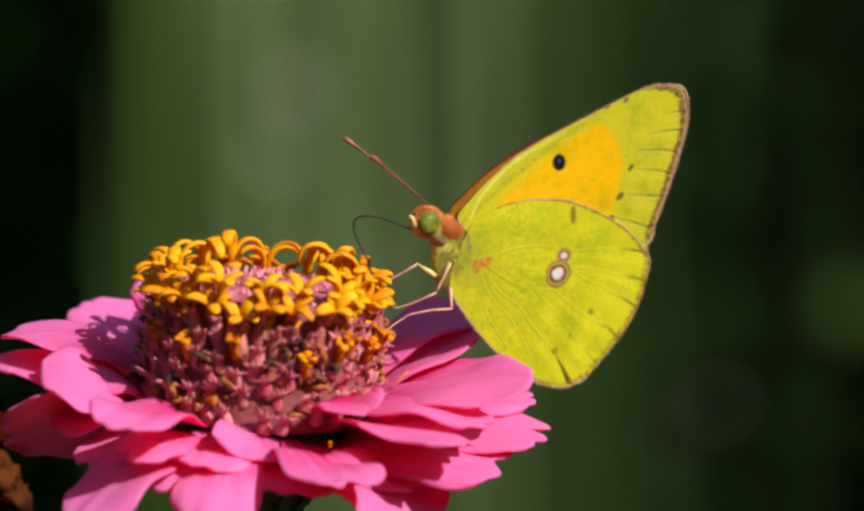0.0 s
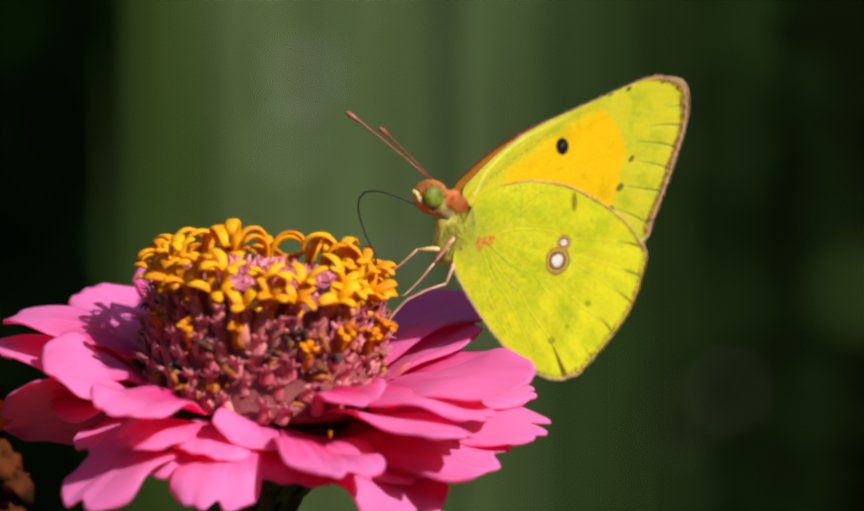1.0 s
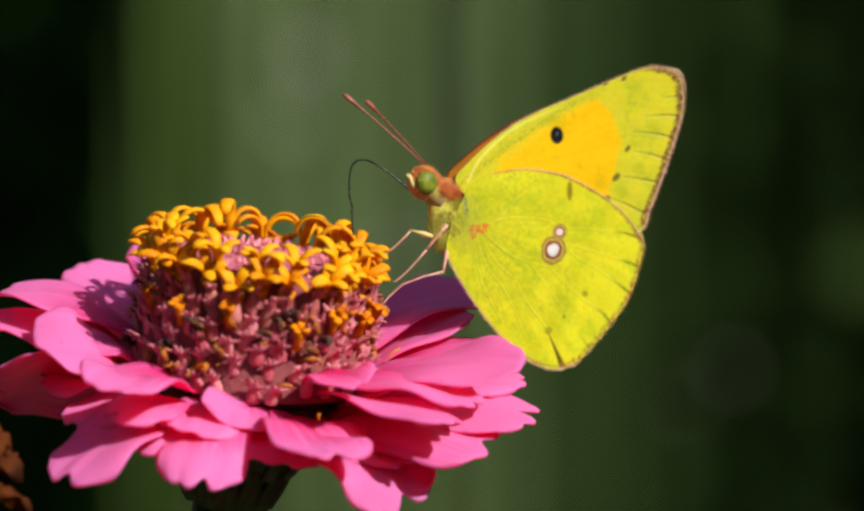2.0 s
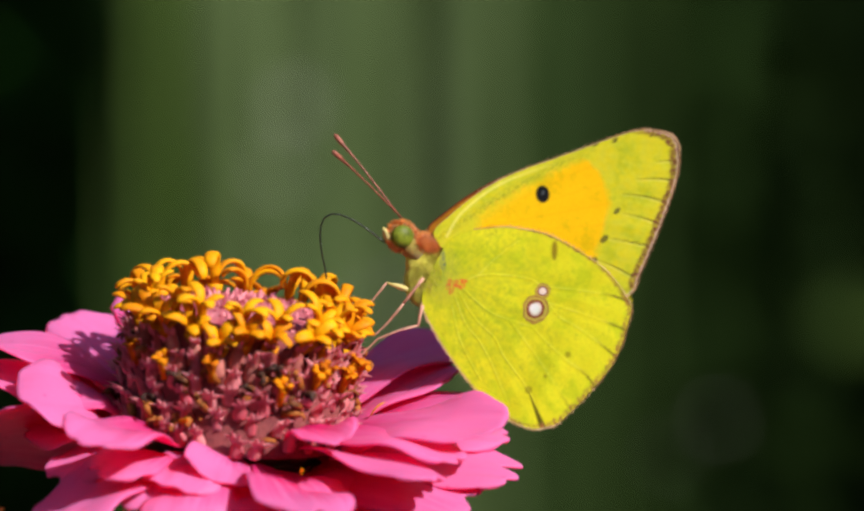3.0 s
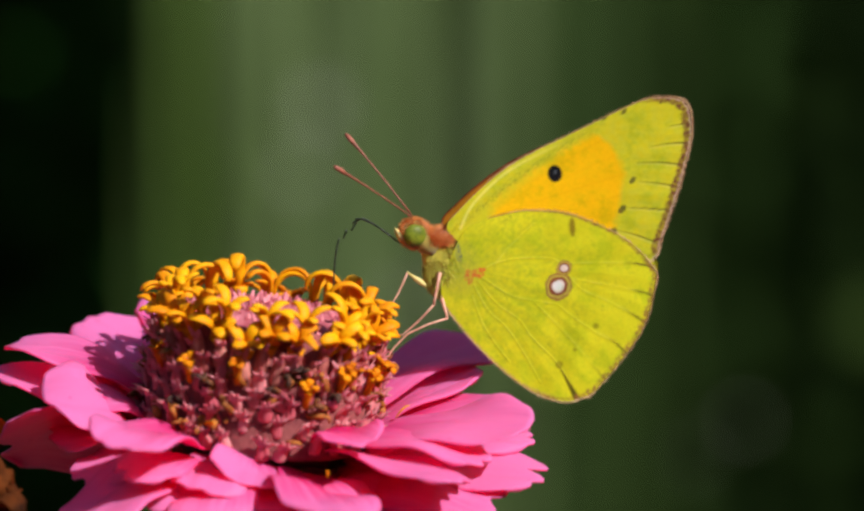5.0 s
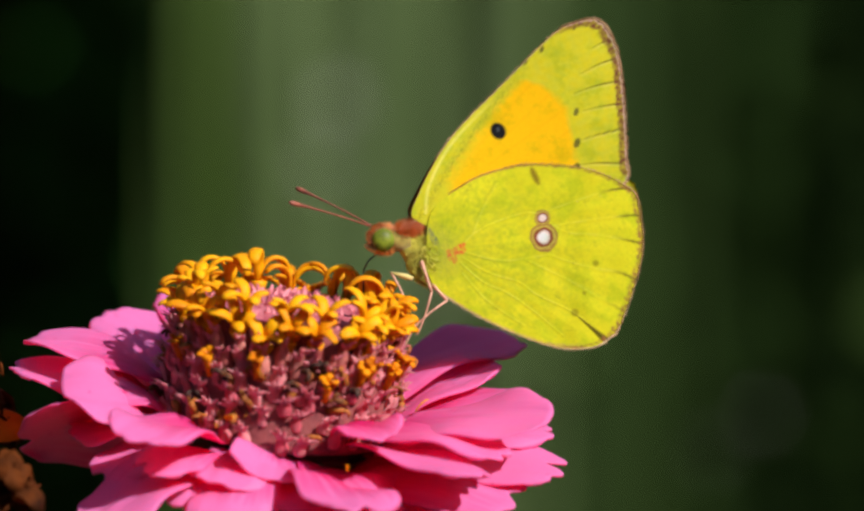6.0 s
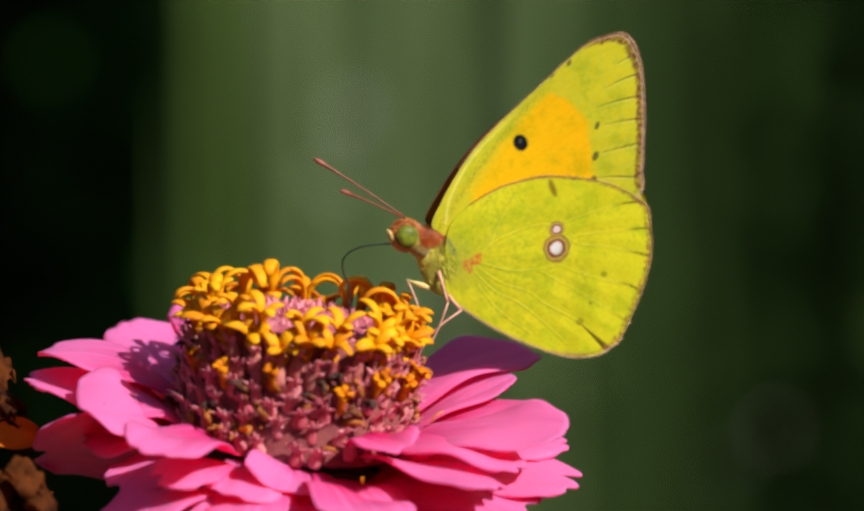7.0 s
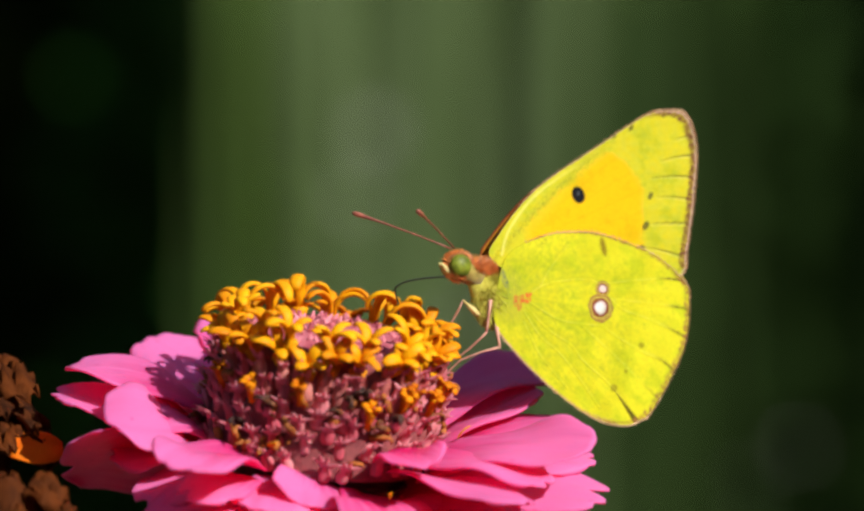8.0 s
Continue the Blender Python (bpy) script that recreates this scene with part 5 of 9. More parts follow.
def motions():
    walk(zinnia, [
        (0, pose(-0.016799, -0.001869, 0.586702, 2.44, 6.93, -0.98)),
        (0.2, pose(-0.016983, -0.001874, 0.586661, 2.47, 7.22, -0.99)),
        (0.5, pose(-0.017257, -0.001953, 0.586608, 2.28, 7.64, -0.97)),
        (0.7, pose(-0.017397, -0.001969, 0.586569, 2.27, 7.92, -0.98)),
        (1, pose(-0.017496, -0.001956, 0.586513, 2.28, 7.92, -1.05)),
        (1.2, pose(-0.017752, -0.001970, 0.586476, 2.27, 7.92, -1.02)),
        (1.3, pose(-0.017879, -0.001987, 0.586457, 2.27, 7.92, -0.98)),
        (1.4, pose(-0.018089, -0.001986, 0.586437, 2.26, 8.22, -1.04)),
        (1.5, pose(-0.018302, -0.001978, 0.586420, 2.19, 8.51, -1.18)),
        (1.6, pose(-0.018412, -0.002009, 0.586404, 2.09, 8.81, -1.20)),
        (1.7, pose(-0.018520, -0.002052, 0.586387, 2.00, 9.10, -1.17)),
        (2.8, pose(-0.019089, -0.001980, 0.586068, 2.15, 10.00, -1.55)),
        (3, pose(-0.019093, -0.001909, 0.586045, 2.56, 10.01, -1.41)),
        (3.2, pose(-0.019100, -0.001840, 0.586029, 2.75, 10.01, -1.42)),
        (3.5, pose(-0.019114, -0.001790, 0.586017, 2.75, 10.01, -1.56)),
        (3.7, pose(-0.019119, -0.001833, 0.586013, 2.62, 10.01, -1.57)),
        (3.8, pose(-0.019119, -0.001871, 0.586010, 2.58, 10.01, -1.51)),
        (4, pose(-0.019117, -0.001955, 0.586003, 2.54, 10.00, -1.30)),
        (4.2, pose(-0.019120, -0.001920, 0.585988, 2.72, 10.01, -1.23)),
        (4.4, pose(-0.019124, -0.001944, 0.585981, 2.68, 10.01, -1.20)),
        (4.5, pose(-0.019125, -0.001956, 0.585976, 2.69, 10.01, -1.14)),
        (4.6, pose(-0.019128, -0.001984, 0.585975, 2.61, 10.01, -1.14)),
        (4.7, pose(-0.019131, -0.001990, 0.585972, 2.59, 10.01, -1.15)),
        (5.8, pose(-0.019025, -0.002076, 0.585929, 2.50, 10.00, -0.96)),
        (6, pose(-0.019006, -0.002085, 0.585921, 2.50, 10.00, -0.93)),
        (6.2, pose(-0.018984, -0.002109, 0.585913, 2.52, 10.00, -0.82)),
        (6.3, pose(-0.018973, -0.002104, 0.585907, 2.57, 10.01, -0.78)),
        (6.4, pose(-0.018963, -0.002102, 0.585902, 2.59, 10.01, -0.76)),
        (6.5, pose(-0.018953, -0.002082, 0.585895, 2.67, 10.01, -0.74)),
        (6.6, pose(-0.018926, -0.002077, 0.585927, 2.65, 10.01, -0.77)),
        (6.8, pose(-0.018872, -0.002042, 0.585989, 2.67, 10.01, -0.84)),
        (7, pose(-0.018812, -0.002061, 0.586054, 2.65, 10.01, -0.76)),
        (7.2, pose(-0.018751, -0.002049, 0.586116, 2.71, 10.01, -0.68)),
        (7.5, pose(-0.018661, -0.002036, 0.586211, 2.77, 10.01, -0.58)),
        (7.7, pose(-0.018602, -0.002023, 0.586273, 2.81, 10.01, -0.54)),
        (7.8, pose(-0.018572, -0.002015, 0.586304, 2.84, 10.01, -0.50)),
        (7.9, pose(-0.018543, -0.002003, 0.586335, 2.87, 10.01, -0.49)),
        (8, pose(-0.018513, -0.002011, 0.586368, 2.86, 10.01, -0.45)),
    ])
    walk(butterfly, [
        (0, pose(0.004509, 0.001752, 0.599185, 8.06, 1.30, 25.92)),
        (0.2, pose(0.004657, 0.001827, 0.599698, 7.55, 3.55, 22.40)),
        (0.5, pose(0.004169, 0.001848, 0.599774, 4.18, 5.68, 24.59)),
        (0.7, pose(0.003712, 0.001880, 0.599973, 3.11, 5.78, 25.59)),
        (1, pose(0.003917, 0.001869, 0.599919, 1.23, 6.89, 28.66)),
        (1.2, pose(0.003258, 0.001722, 0.598892, -8.49, 2.32, 25.02)),
        (1.3, pose(0.002245, 0.001704, 0.598760, -17.65, -4.85, 31.22)),
        (1.4, pose(0.002286, 0.001715, 0.598847, -15.76, -4.75, 31.39)),
        (1.5, pose(0.003638, 0.001723, 0.598919, -3.13, 6.95, 28.56)),
        (1.6, pose(0.002863, 0.001745, 0.599050, -1.56, 7.31, 26.50)),
        (1.7, pose(0.003016, 0.001766, 0.599135, -2.50, 7.64, 26.33)),
        (2.8, pose(0.002647, 0.001599, 0.598058, 2.64, 6.82, 20.90)),
        (3, pose(0.002275, 0.001687, 0.598520, -2.08, 9.17, 18.58)),
        (3.2, pose(0.002581, 0.001716, 0.598685, 0.47, 11.69, 19.97)),
        (3.5, pose(0.002029, 0.001692, 0.598562, -1.18, 11.45, 15.09)),
        (3.7, pose(0.001266, 0.001723, 0.598836, -17.85, -0.68, 12.50)),
        (3.8, pose(0.000871, 0.001805, 0.599440, -21.76, -3.46, 12.01)),
        (4, pose(0.000708, 0.001775, 0.599217, -13.80, -3.97, 15.06)),
        (4.2, pose(0.000826, 0.001805, 0.599344, -10.84, -7.95, 10.35)),
        (4.4, pose(0.001136, 0.001771, 0.599066, 1.48, -0.23, 5.60)),
        (4.5, pose(0.001893, 0.001733, 0.598720, 4.34, 6.77, 6.18)),
        (4.6, pose(0.001681, 0.001704, 0.598623, 2.08, 5.10, 11.17)),
        (4.7, pose(0.001719, 0.001754, 0.599074, 7.84, 2.93, 16.63)),
        (5.8, pose(-0.000478, 0.001980, 0.600610, -6.68, -10.74, 9.97)),
        (6, pose(-0.001732, 0.002055, 0.601185, -8.24, -17.62, 11.29)),
        (6.2, pose(-0.001504, 0.002057, 0.601218, -7.54, -22.28, 12.12)),
        (6.3, pose(-0.000250, 0.002054, 0.601111, 3.77, -16.60, 9.65)),
        (6.4, pose(0.001302, 0.001824, 0.599786, 17.67, 2.91, 5.26)),
        (6.5, pose(-0.000244, 0.001990, 0.600856, 7.95, -6.31, 9.05)),
        (6.6, pose(-0.000461, 0.001940, 0.600509, 8.29, -8.62, 13.35)),
        (6.8, pose(-0.001620, 0.002074, 0.601611, 2.39, -16.42, 19.70)),
        (7, pose(-0.001588, 0.002087, 0.601642, 4.01, -15.81, 17.20)),
        (7.2, pose(-0.001032, 0.002114, 0.601761, 3.81, -15.52, 20.25)),
        (7.5, pose(-0.001410, 0.002132, 0.601867, -0.09, -17.63, 28.32)),
        (7.7, pose(0.000212, 0.002028, 0.600754, 9.67, -10.94, 24.57)),
        (7.8, pose(-0.000516, 0.002063, 0.601004, 4.19, -11.12, 25.21)),
        (7.9, pose(-0.000402, 0.002062, 0.600903, -0.76, -11.57, 27.71)),
        (8, pose(0.000789, 0.001902, 0.599458, -12.54, -1.09, 27.83)),
    ])
    walk(head, [
        (0, pose(-0.004300, 0.000000, 0.002700, 0.00, 4.25, 0.00)),
        (0.2, pose(-0.004300, 0.000000, 0.002700, 0.00, 4.49, 0.00)),
        (0.5, pose(-0.004300, 0.000000, 0.002700, 0.00, 5.29, 0.00)),
        (0.7, pose(-0.004300, 0.000000, 0.002700, 0.00, 6.46, 0.00)),
        (1, pose(-0.004300, 0.000000, 0.002700, 0.00, -2.34, 0.00)),
        (1.2, pose(-0.004300, 0.000000, 0.002700, 0.00, -16.35, 0.00)),
        (1.3, pose(-0.004300, 0.000000, 0.002700, 0.00, -20.89, 0.00)),
        (1.4, pose(-0.004300, 0.000000, 0.002700, 0.00, -16.48, 0.00)),
        (1.5, pose(-0.004300, 0.000000, 0.002700, 0.00, 1.26, 0.00)),
        (1.6, pose(-0.004300, 0.000000, 0.002700, 0.00, 3.02, 0.00)),
        (1.7, pose(-0.004300, 0.000000, 0.002700, 0.00, 2.81, 0.00)),
        (2.8, pose(-0.004300, 0.000000, 0.002700, 0.00, 0.39, 0.00)),
        (3, pose(-0.004300, 0.000000, 0.002700, 0.00, -0.99, 0.00)),
        (3.2, pose(-0.004300, 0.000000, 0.002700, 0.00, -4.41, 0.00)),
        (3.5, pose(-0.004300, 0.000000, 0.002700, 0.00, -5.49, 0.00)),
        (3.7, pose(-0.004300, 0.000000, 0.002700, 0.00, -33.12, 0.00)),
        (3.8, pose(-0.004300, 0.000000, 0.002700, 0.00, -32.70, 0.00)),
        (4, pose(-0.004300, 0.000000, 0.002700, 0.00, -27.02, 0.00)),
        (4.2, pose(-0.004300, 0.000000, 0.002700, 0.00, -27.39, 0.00)),
        (4.4, pose(-0.004300, 0.000000, 0.002700, 0.00, -9.83, 0.00)),
        (4.5, pose(-0.004300, 0.000000, 0.002700, 0.00, -1.72, 0.00)),
        (4.6, pose(-0.004300, 0.000000, 0.002700, 0.00, 0.75, 0.00)),
        (4.7, pose(-0.004300, 0.000000, 0.002700, 0.00, 1.10, 0.00)),
        (5.8, pose(-0.004300, 0.000000, 0.002700, 0.00, -20.49, 0.00)),
        (6, pose(-0.004300, 0.000000, 0.002700, 0.00, -16.91, 0.00)),
        (6.2, pose(-0.004300, 0.000000, 0.002700, 0.00, -2.90, 0.00)),
        (6.3, pose(-0.004300, 0.000000, 0.002700, 0.00, 19.61, 0.00)),
        (6.4, pose(-0.004300, 0.000000, 0.002700, 0.00, 16.40, 0.00)),
        (6.5, pose(-0.004300, 0.000000, 0.002700, 0.00, 13.30, 0.00)),
        (6.6, pose(-0.004300, 0.000000, 0.002700, 0.00, 12.83, 0.00)),
        (6.8, pose(-0.004300, 0.000000, 0.002700, 0.00, 13.24, 0.00)),
        (7, pose(-0.004300, 0.000000, 0.002700, 0.00, 15.31, 0.00)),
        (7.2, pose(-0.004300, 0.000000, 0.002700, 0.00, 13.10, 0.00)),
        (7.5, pose(-0.004300, 0.000000, 0.002700, 0.00, 11.62, 0.00)),
        (7.7, pose(-0.004300, 0.000000, 0.002700, 0.00, 14.30, 0.00)),
        (7.8, pose(-0.004300, 0.000000, 0.002700, 0.00, 14.77, 0.00)),
        (7.9, pose(-0.004300, 0.000000, 0.002700, 0.00, 13.82, 0.00)),
        (8, pose(-0.004300, 0.000000, 0.002700, 0.00, -4.49, 0.00)),
    ])
    walk(antennae[0], [
        (0, pose(-0.005961, 0.000550, 0.005982, 58.77, -15.86, -124.70)),
        (0.2, pose(-0.005947, 0.000550, 0.005989, 59.63, -14.60, -120.80)),
        (0.5, pose(-0.005902, 0.000550, 0.006012, 59.06, -10.29, -122.21)),
        (0.7, pose(-0.005834, 0.000550, 0.006044, 58.88, -9.35, -122.75)),
        (1, pose(-0.006327, 0.000550, 0.005770, 58.74, -6.92, -125.32)),
        (1.2, pose(-0.007010, 0.000550, 0.005188, 60.42, -1.57, -128.31)),
        (1.3, pose(-0.007198, 0.000550, 0.004965, 56.11, 0.58, -129.58)),
        (1.4, pose(-0.007015, 0.000550, 0.005182, 54.63, -0.76, -128.99)),
        (1.5, pose(-0.006130, 0.000550, 0.005891, 53.97, -3.59, -125.66)),
        (1.6, pose(-0.006031, 0.000550, 0.005946, 57.54, -5.29, -123.19)),
        (1.7, pose(-0.006044, 0.000550, 0.005939, 56.07, -4.71, -122.83)),
        (2.8, pose(-0.006178, 0.000550, 0.005863, 54.89, -5.95, -121.22)),
        (3, pose(-0.006254, 0.000550, 0.005817, 47.01, 2.35, -119.40)),
        (3.2, pose(-0.006437, 0.000550, 0.005695, 52.33, 3.96, -141.42)),
        (3.5, pose(-0.006493, 0.000550, 0.005654, 55.16, 2.75, -140.52)),
        (3.7, pose(-0.007612, 0.000550, 0.004300, 46.10, 3.14, -145.47)),
        (3.8, pose(-0.007601, 0.000550, 0.004324, 46.50, 3.75, -142.41)),
        (4, pose(-0.007424, 0.000550, 0.004643, 48.11, -2.27, -144.19)),
        (4.2, pose(-0.007436, 0.000550, 0.004623, 48.73, -5.54, -140.10)),
        (4.4, pose(-0.006710, 0.000550, 0.005479, 54.81, -7.11, -134.65)),
        (4.5, pose(-0.006294, 0.000550, 0.005791, 52.07, -5.37, -128.65)),
        (4.6, pose(-0.006159, 0.000550, 0.005875, 51.41, -4.86, -130.80)),
        (4.7, pose(-0.006139, 0.000550, 0.005886, 45.84, -13.68, -115.92)),
        (5.8, pose(-0.007182, 0.000550, 0.004986, 52.71, -11.42, -135.51)),
        (6, pose(-0.007034, 0.000550, 0.005161, 55.68, -15.88, -134.79)),
        (6.2, pose(-0.006357, 0.000550, 0.005750, 55.93, -16.35, -127.90)),
        (6.3, pose(-0.005032, 0.000550, 0.006305, 49.95, -16.57, -106.56)),
        (6.4, pose(-0.005233, 0.000550, 0.006258, 49.53, -21.98, -105.18)),
        (6.5, pose(-0.005424, 0.000550, 0.006203, 48.28, -13.35, -117.18)),
        (6.6, pose(-0.005453, 0.000550, 0.006193, 47.02, -15.42, -114.23)),
        (6.8, pose(-0.005428, 0.000550, 0.006201, 44.94, -16.30, -118.90)),
        (7, pose(-0.005301, 0.000550, 0.006240, 44.04, -16.47, -108.18)),
        (7.2, pose(-0.005437, 0.000550, 0.006199, 49.24, -16.80, -111.42)),
        (7.5, pose(-0.005527, 0.000550, 0.006168, 51.84, -16.14, -118.87)),
        (7.7, pose(-0.005363, 0.000550, 0.006222, 60.75, -21.08, -120.07)),
        (7.8, pose(-0.005334, 0.000550, 0.006230, 61.55, -16.63, -120.52)),
        (7.9, pose(-0.005392, 0.000550, 0.006213, 62.14, -13.20, -123.07)),
        (8, pose(-0.006441, 0.000550, 0.005692, 63.20, 2.14, -125.54)),
    ])
    walk(antennae[1], [
        (0, pose(-0.006114, -0.000500, 0.005944, 53.70, -14.95, -59.72)),
        (0.2, pose(-0.006101, -0.000500, 0.005951, 55.11, -15.82, -60.29)),
        (0.5, pose(-0.006056, -0.000500, 0.005976, 56.91, -13.30, -58.62)),
        (0.7, pose(-0.005988, -0.000500, 0.006011, 57.86, -12.49, -59.21)),
        (1, pose(-0.006475, -0.000500, 0.005714, 60.76, -11.29, -60.53)),
        (1.2, pose(-0.007140, -0.000500, 0.005097, 66.87, -0.86, -61.16)),
        (1.3, pose(-0.007321, -0.000500, 0.004865, 63.14, 10.77, -68.03)),
        (1.4, pose(-0.007145, -0.000500, 0.005091, 61.84, 9.01, -68.67)),
        (1.5, pose(-0.006281, -0.000500, 0.005844, 52.72, -7.18, -63.73)),
        (1.6, pose(-0.006184, -0.000500, 0.005904, 53.93, -9.56, -64.74)),
        (1.7, pose(-0.006196, -0.000500, 0.005897, 54.76, -9.41, -65.76)),
        (2.8, pose(-0.006329, -0.000500, 0.005814, 58.35, -10.14, -72.55)),
        (3, pose(-0.006403, -0.000500, 0.005764, 56.70, -3.21, -77.87)),
        (3.2, pose(-0.006582, -0.000500, 0.005633, 61.42, -7.86, -74.89)),
        (3.5, pose(-0.006637, -0.000500, 0.005590, 64.40, -8.24, -78.23)),
        (3.7, pose(-0.007711, -0.000500, 0.004176, 68.19, 9.14, -49.02)),
        (3.8, pose(-0.007700, -0.000500, 0.004201, 72.54, 13.58, -47.95)),
        (4, pose(-0.007535, -0.000500, 0.004530, 66.30, 7.23, -65.20)),
        (4.2, pose(-0.007546, -0.000500, 0.004509, 61.91, 6.82, -59.73)),
        (4.4, pose(-0.006849, -0.000500, 0.005405, 55.63, -7.71, -58.11)),
        (4.5, pose(-0.006442, -0.000500, 0.005737, 55.56, -13.55, -53.28)),
        (4.6, pose(-0.006309, -0.000500, 0.005827, 57.22, -10.72, -64.57)),
        (4.7, pose(-0.006290, -0.000500, 0.005839, 54.45, -15.06, -68.72)),
        (5.8, pose(-0.007305, -0.000500, 0.004886, 64.38, 2.28, -64.91)),
        (6, pose(-0.007163, -0.000500, 0.005069, 61.33, 8.34, -59.15)),
        (6.2, pose(-0.006504, -0.000500, 0.005692, 59.58, 7.74, -67.12)),
        (6.3, pose(-0.005191, -0.000500, 0.006308, 55.97, -4.18, -66.02)),
        (6.4, pose(-0.005391, -0.000500, 0.006253, 57.57, -19.03, -51.32)),
        (6.5, pose(-0.005582, -0.000500, 0.006189, 59.43, -4.07, -52.91)),
        (6.6, pose(-0.005610, -0.000500, 0.006178, 55.56, -4.09, -55.97)),
        (6.8, pose(-0.005586, -0.000500, 0.006187, 52.60, 4.07, -57.15)),
        (7, pose(-0.005459, -0.000500, 0.006231, 54.23, 1.89, -53.80)),
        (7.2, pose(-0.005594, -0.000500, 0.006184, 55.38, 2.81, -52.80)),
        (7.5, pose(-0.005684, -0.000500, 0.006149, 56.76, 8.96, -51.40)),
        (7.7, pose(-0.005521, -0.000500, 0.006210, 59.21, -0.82, -44.51)),
        (7.8, pose(-0.005492, -0.000500, 0.006220, 61.57, 3.61, -43.28)),
        (7.9, pose(-0.005550, -0.000500, 0.006200, 62.96, 7.34, -44.10)),
        (8, pose(-0.006587, -0.000500, 0.005630, 70.13, 7.96, -48.35)),
    ])
    walk(proboscis[0], [
        (0, pose(-0.007600, -0.000000, 0.003497, 41.09, 65.22, -165.86)),
        (0.2, pose(-0.007597, 0.000000, 0.003511, 65.37, 73.03, -135.59)),
        (0.5, pose(-0.007585, 0.000000, 0.003556, 27.69, 66.92, -176.16)),
        (0.7, pose(-0.007567, 0.000000, 0.003623, 23.83, 66.08, 179.46)),
        (1, pose(-0.007670, -0.000000, 0.003113, 21.03, 69.57, 174.58)),
        (1.2, pose(-0.007669, -0.000000, 0.002285, 169.82, 55.04, -25.78)),
        (1.3, pose(-0.007626, 0.000000, 0.002019, -94.05, 87.10, 65.33)),
        (1.4, pose(-0.007668, -0.000000, 0.002277, 178.44, 79.04, -22.52)),
        (1.5, pose(-0.007637, 0.000000, 0.003324, 8.31, 66.59, 162.29)),
        (1.6, pose(-0.007616, -0.000000, 0.003426, 4.86, 27.47, 157.61)),
        (1.7, pose(-0.007619, -0.000000, 0.003413, 5.35, 40.88, 159.88)),
        (2.8, pose(-0.007646, 0.000000, 0.003273, 11.87, 60.69, 169.34)),
        (3, pose(-0.007659, 0.000000, 0.003192, -4.67, 58.74, 157.65)),
        (3.2, pose(-0.007682, 0.000000, 0.002991, 0.13, 42.95, 159.81)),
        (3.5, pose(-0.007687, -0.000000, 0.002927, 146.62, 81.81, -43.62)),
        (3.7, pose(-0.007406, -0.000000, 0.001330, -62.68, 79.42, 111.44)),
        (3.8, pose(-0.007416, 0.000000, 0.001353, -115.19, 77.47, 58.84)),
        (4, pose(-0.007534, -0.000000, 0.001668, -39.54, 83.91, 133.26)),
        (4.2, pose(-0.007527, -0.000000, 0.001647, -12.85, 79.18, 165.76)),
        (4.4, pose(-0.007695, 0.000000, 0.002670, 33.91, 74.41, -148.72)),
        (4.5, pose(-0.007665, -0.000000, 0.003149, 12.48, 40.57, -176.72)),
        (4.6, pose(-0.007643, 0.000000, 0.003294, 16.12, 61.12, -174.39)),
        (4.7, pose(-0.007639, -0.000000, 0.003314, 17.62, 41.87, 177.30)),
        (5.8, pose(-0.007631, -0.000000, 0.002043, 155.06, 72.85, -23.47)),
        (6, pose(-0.007665, 0.000000, 0.002252, 159.98, 67.38, -19.12)),
        (6.2, pose(-0.007674, -0.000000, 0.003080, 164.10, 56.17, -14.50)),
        (6.3, pose(-0.007271, -0.000000, 0.004343, 139.41, 63.88, -36.56)),
        (6.4, pose(-0.007358, -0.000000, 0.004174, 28.11, 40.72, -164.86)),
        (6.5, pose(-0.007434, 0.000000, 0.004006, 13.53, 42.13, -176.91)),
        (6.6, pose(-0.007444, 0.000000, 0.003980, 19.76, 51.42, -173.16)),
        (6.8, pose(-0.007435, -0.000000, 0.004003, 11.63, 25.22, 171.27)),
        (7, pose(-0.007386, -0.000000, 0.004115, 44.78, 70.14, -144.50)),
        (7.2, pose(-0.007438, 0.000000, 0.003995, 23.47, 54.27, -172.62)),
        (7.5, pose(-0.007471, 0.000000, 0.003913, 17.12, 43.92, 171.60)),
        (7.7, pose(-0.007410, 0.000000, 0.004060, 109.80, 67.51, -87.63)),
        (7.8, pose(-0.007399, -0.000000, 0.004086, 18.50, 42.59, 170.86)),
        (7.9, pose(-0.007422, -0.000000, 0.004035, 105.11, 77.17, -97.27)),
        (8, pose(-0.007683, -0.000000, 0.002986, -43.40, 85.37, 111.09)),
    ])
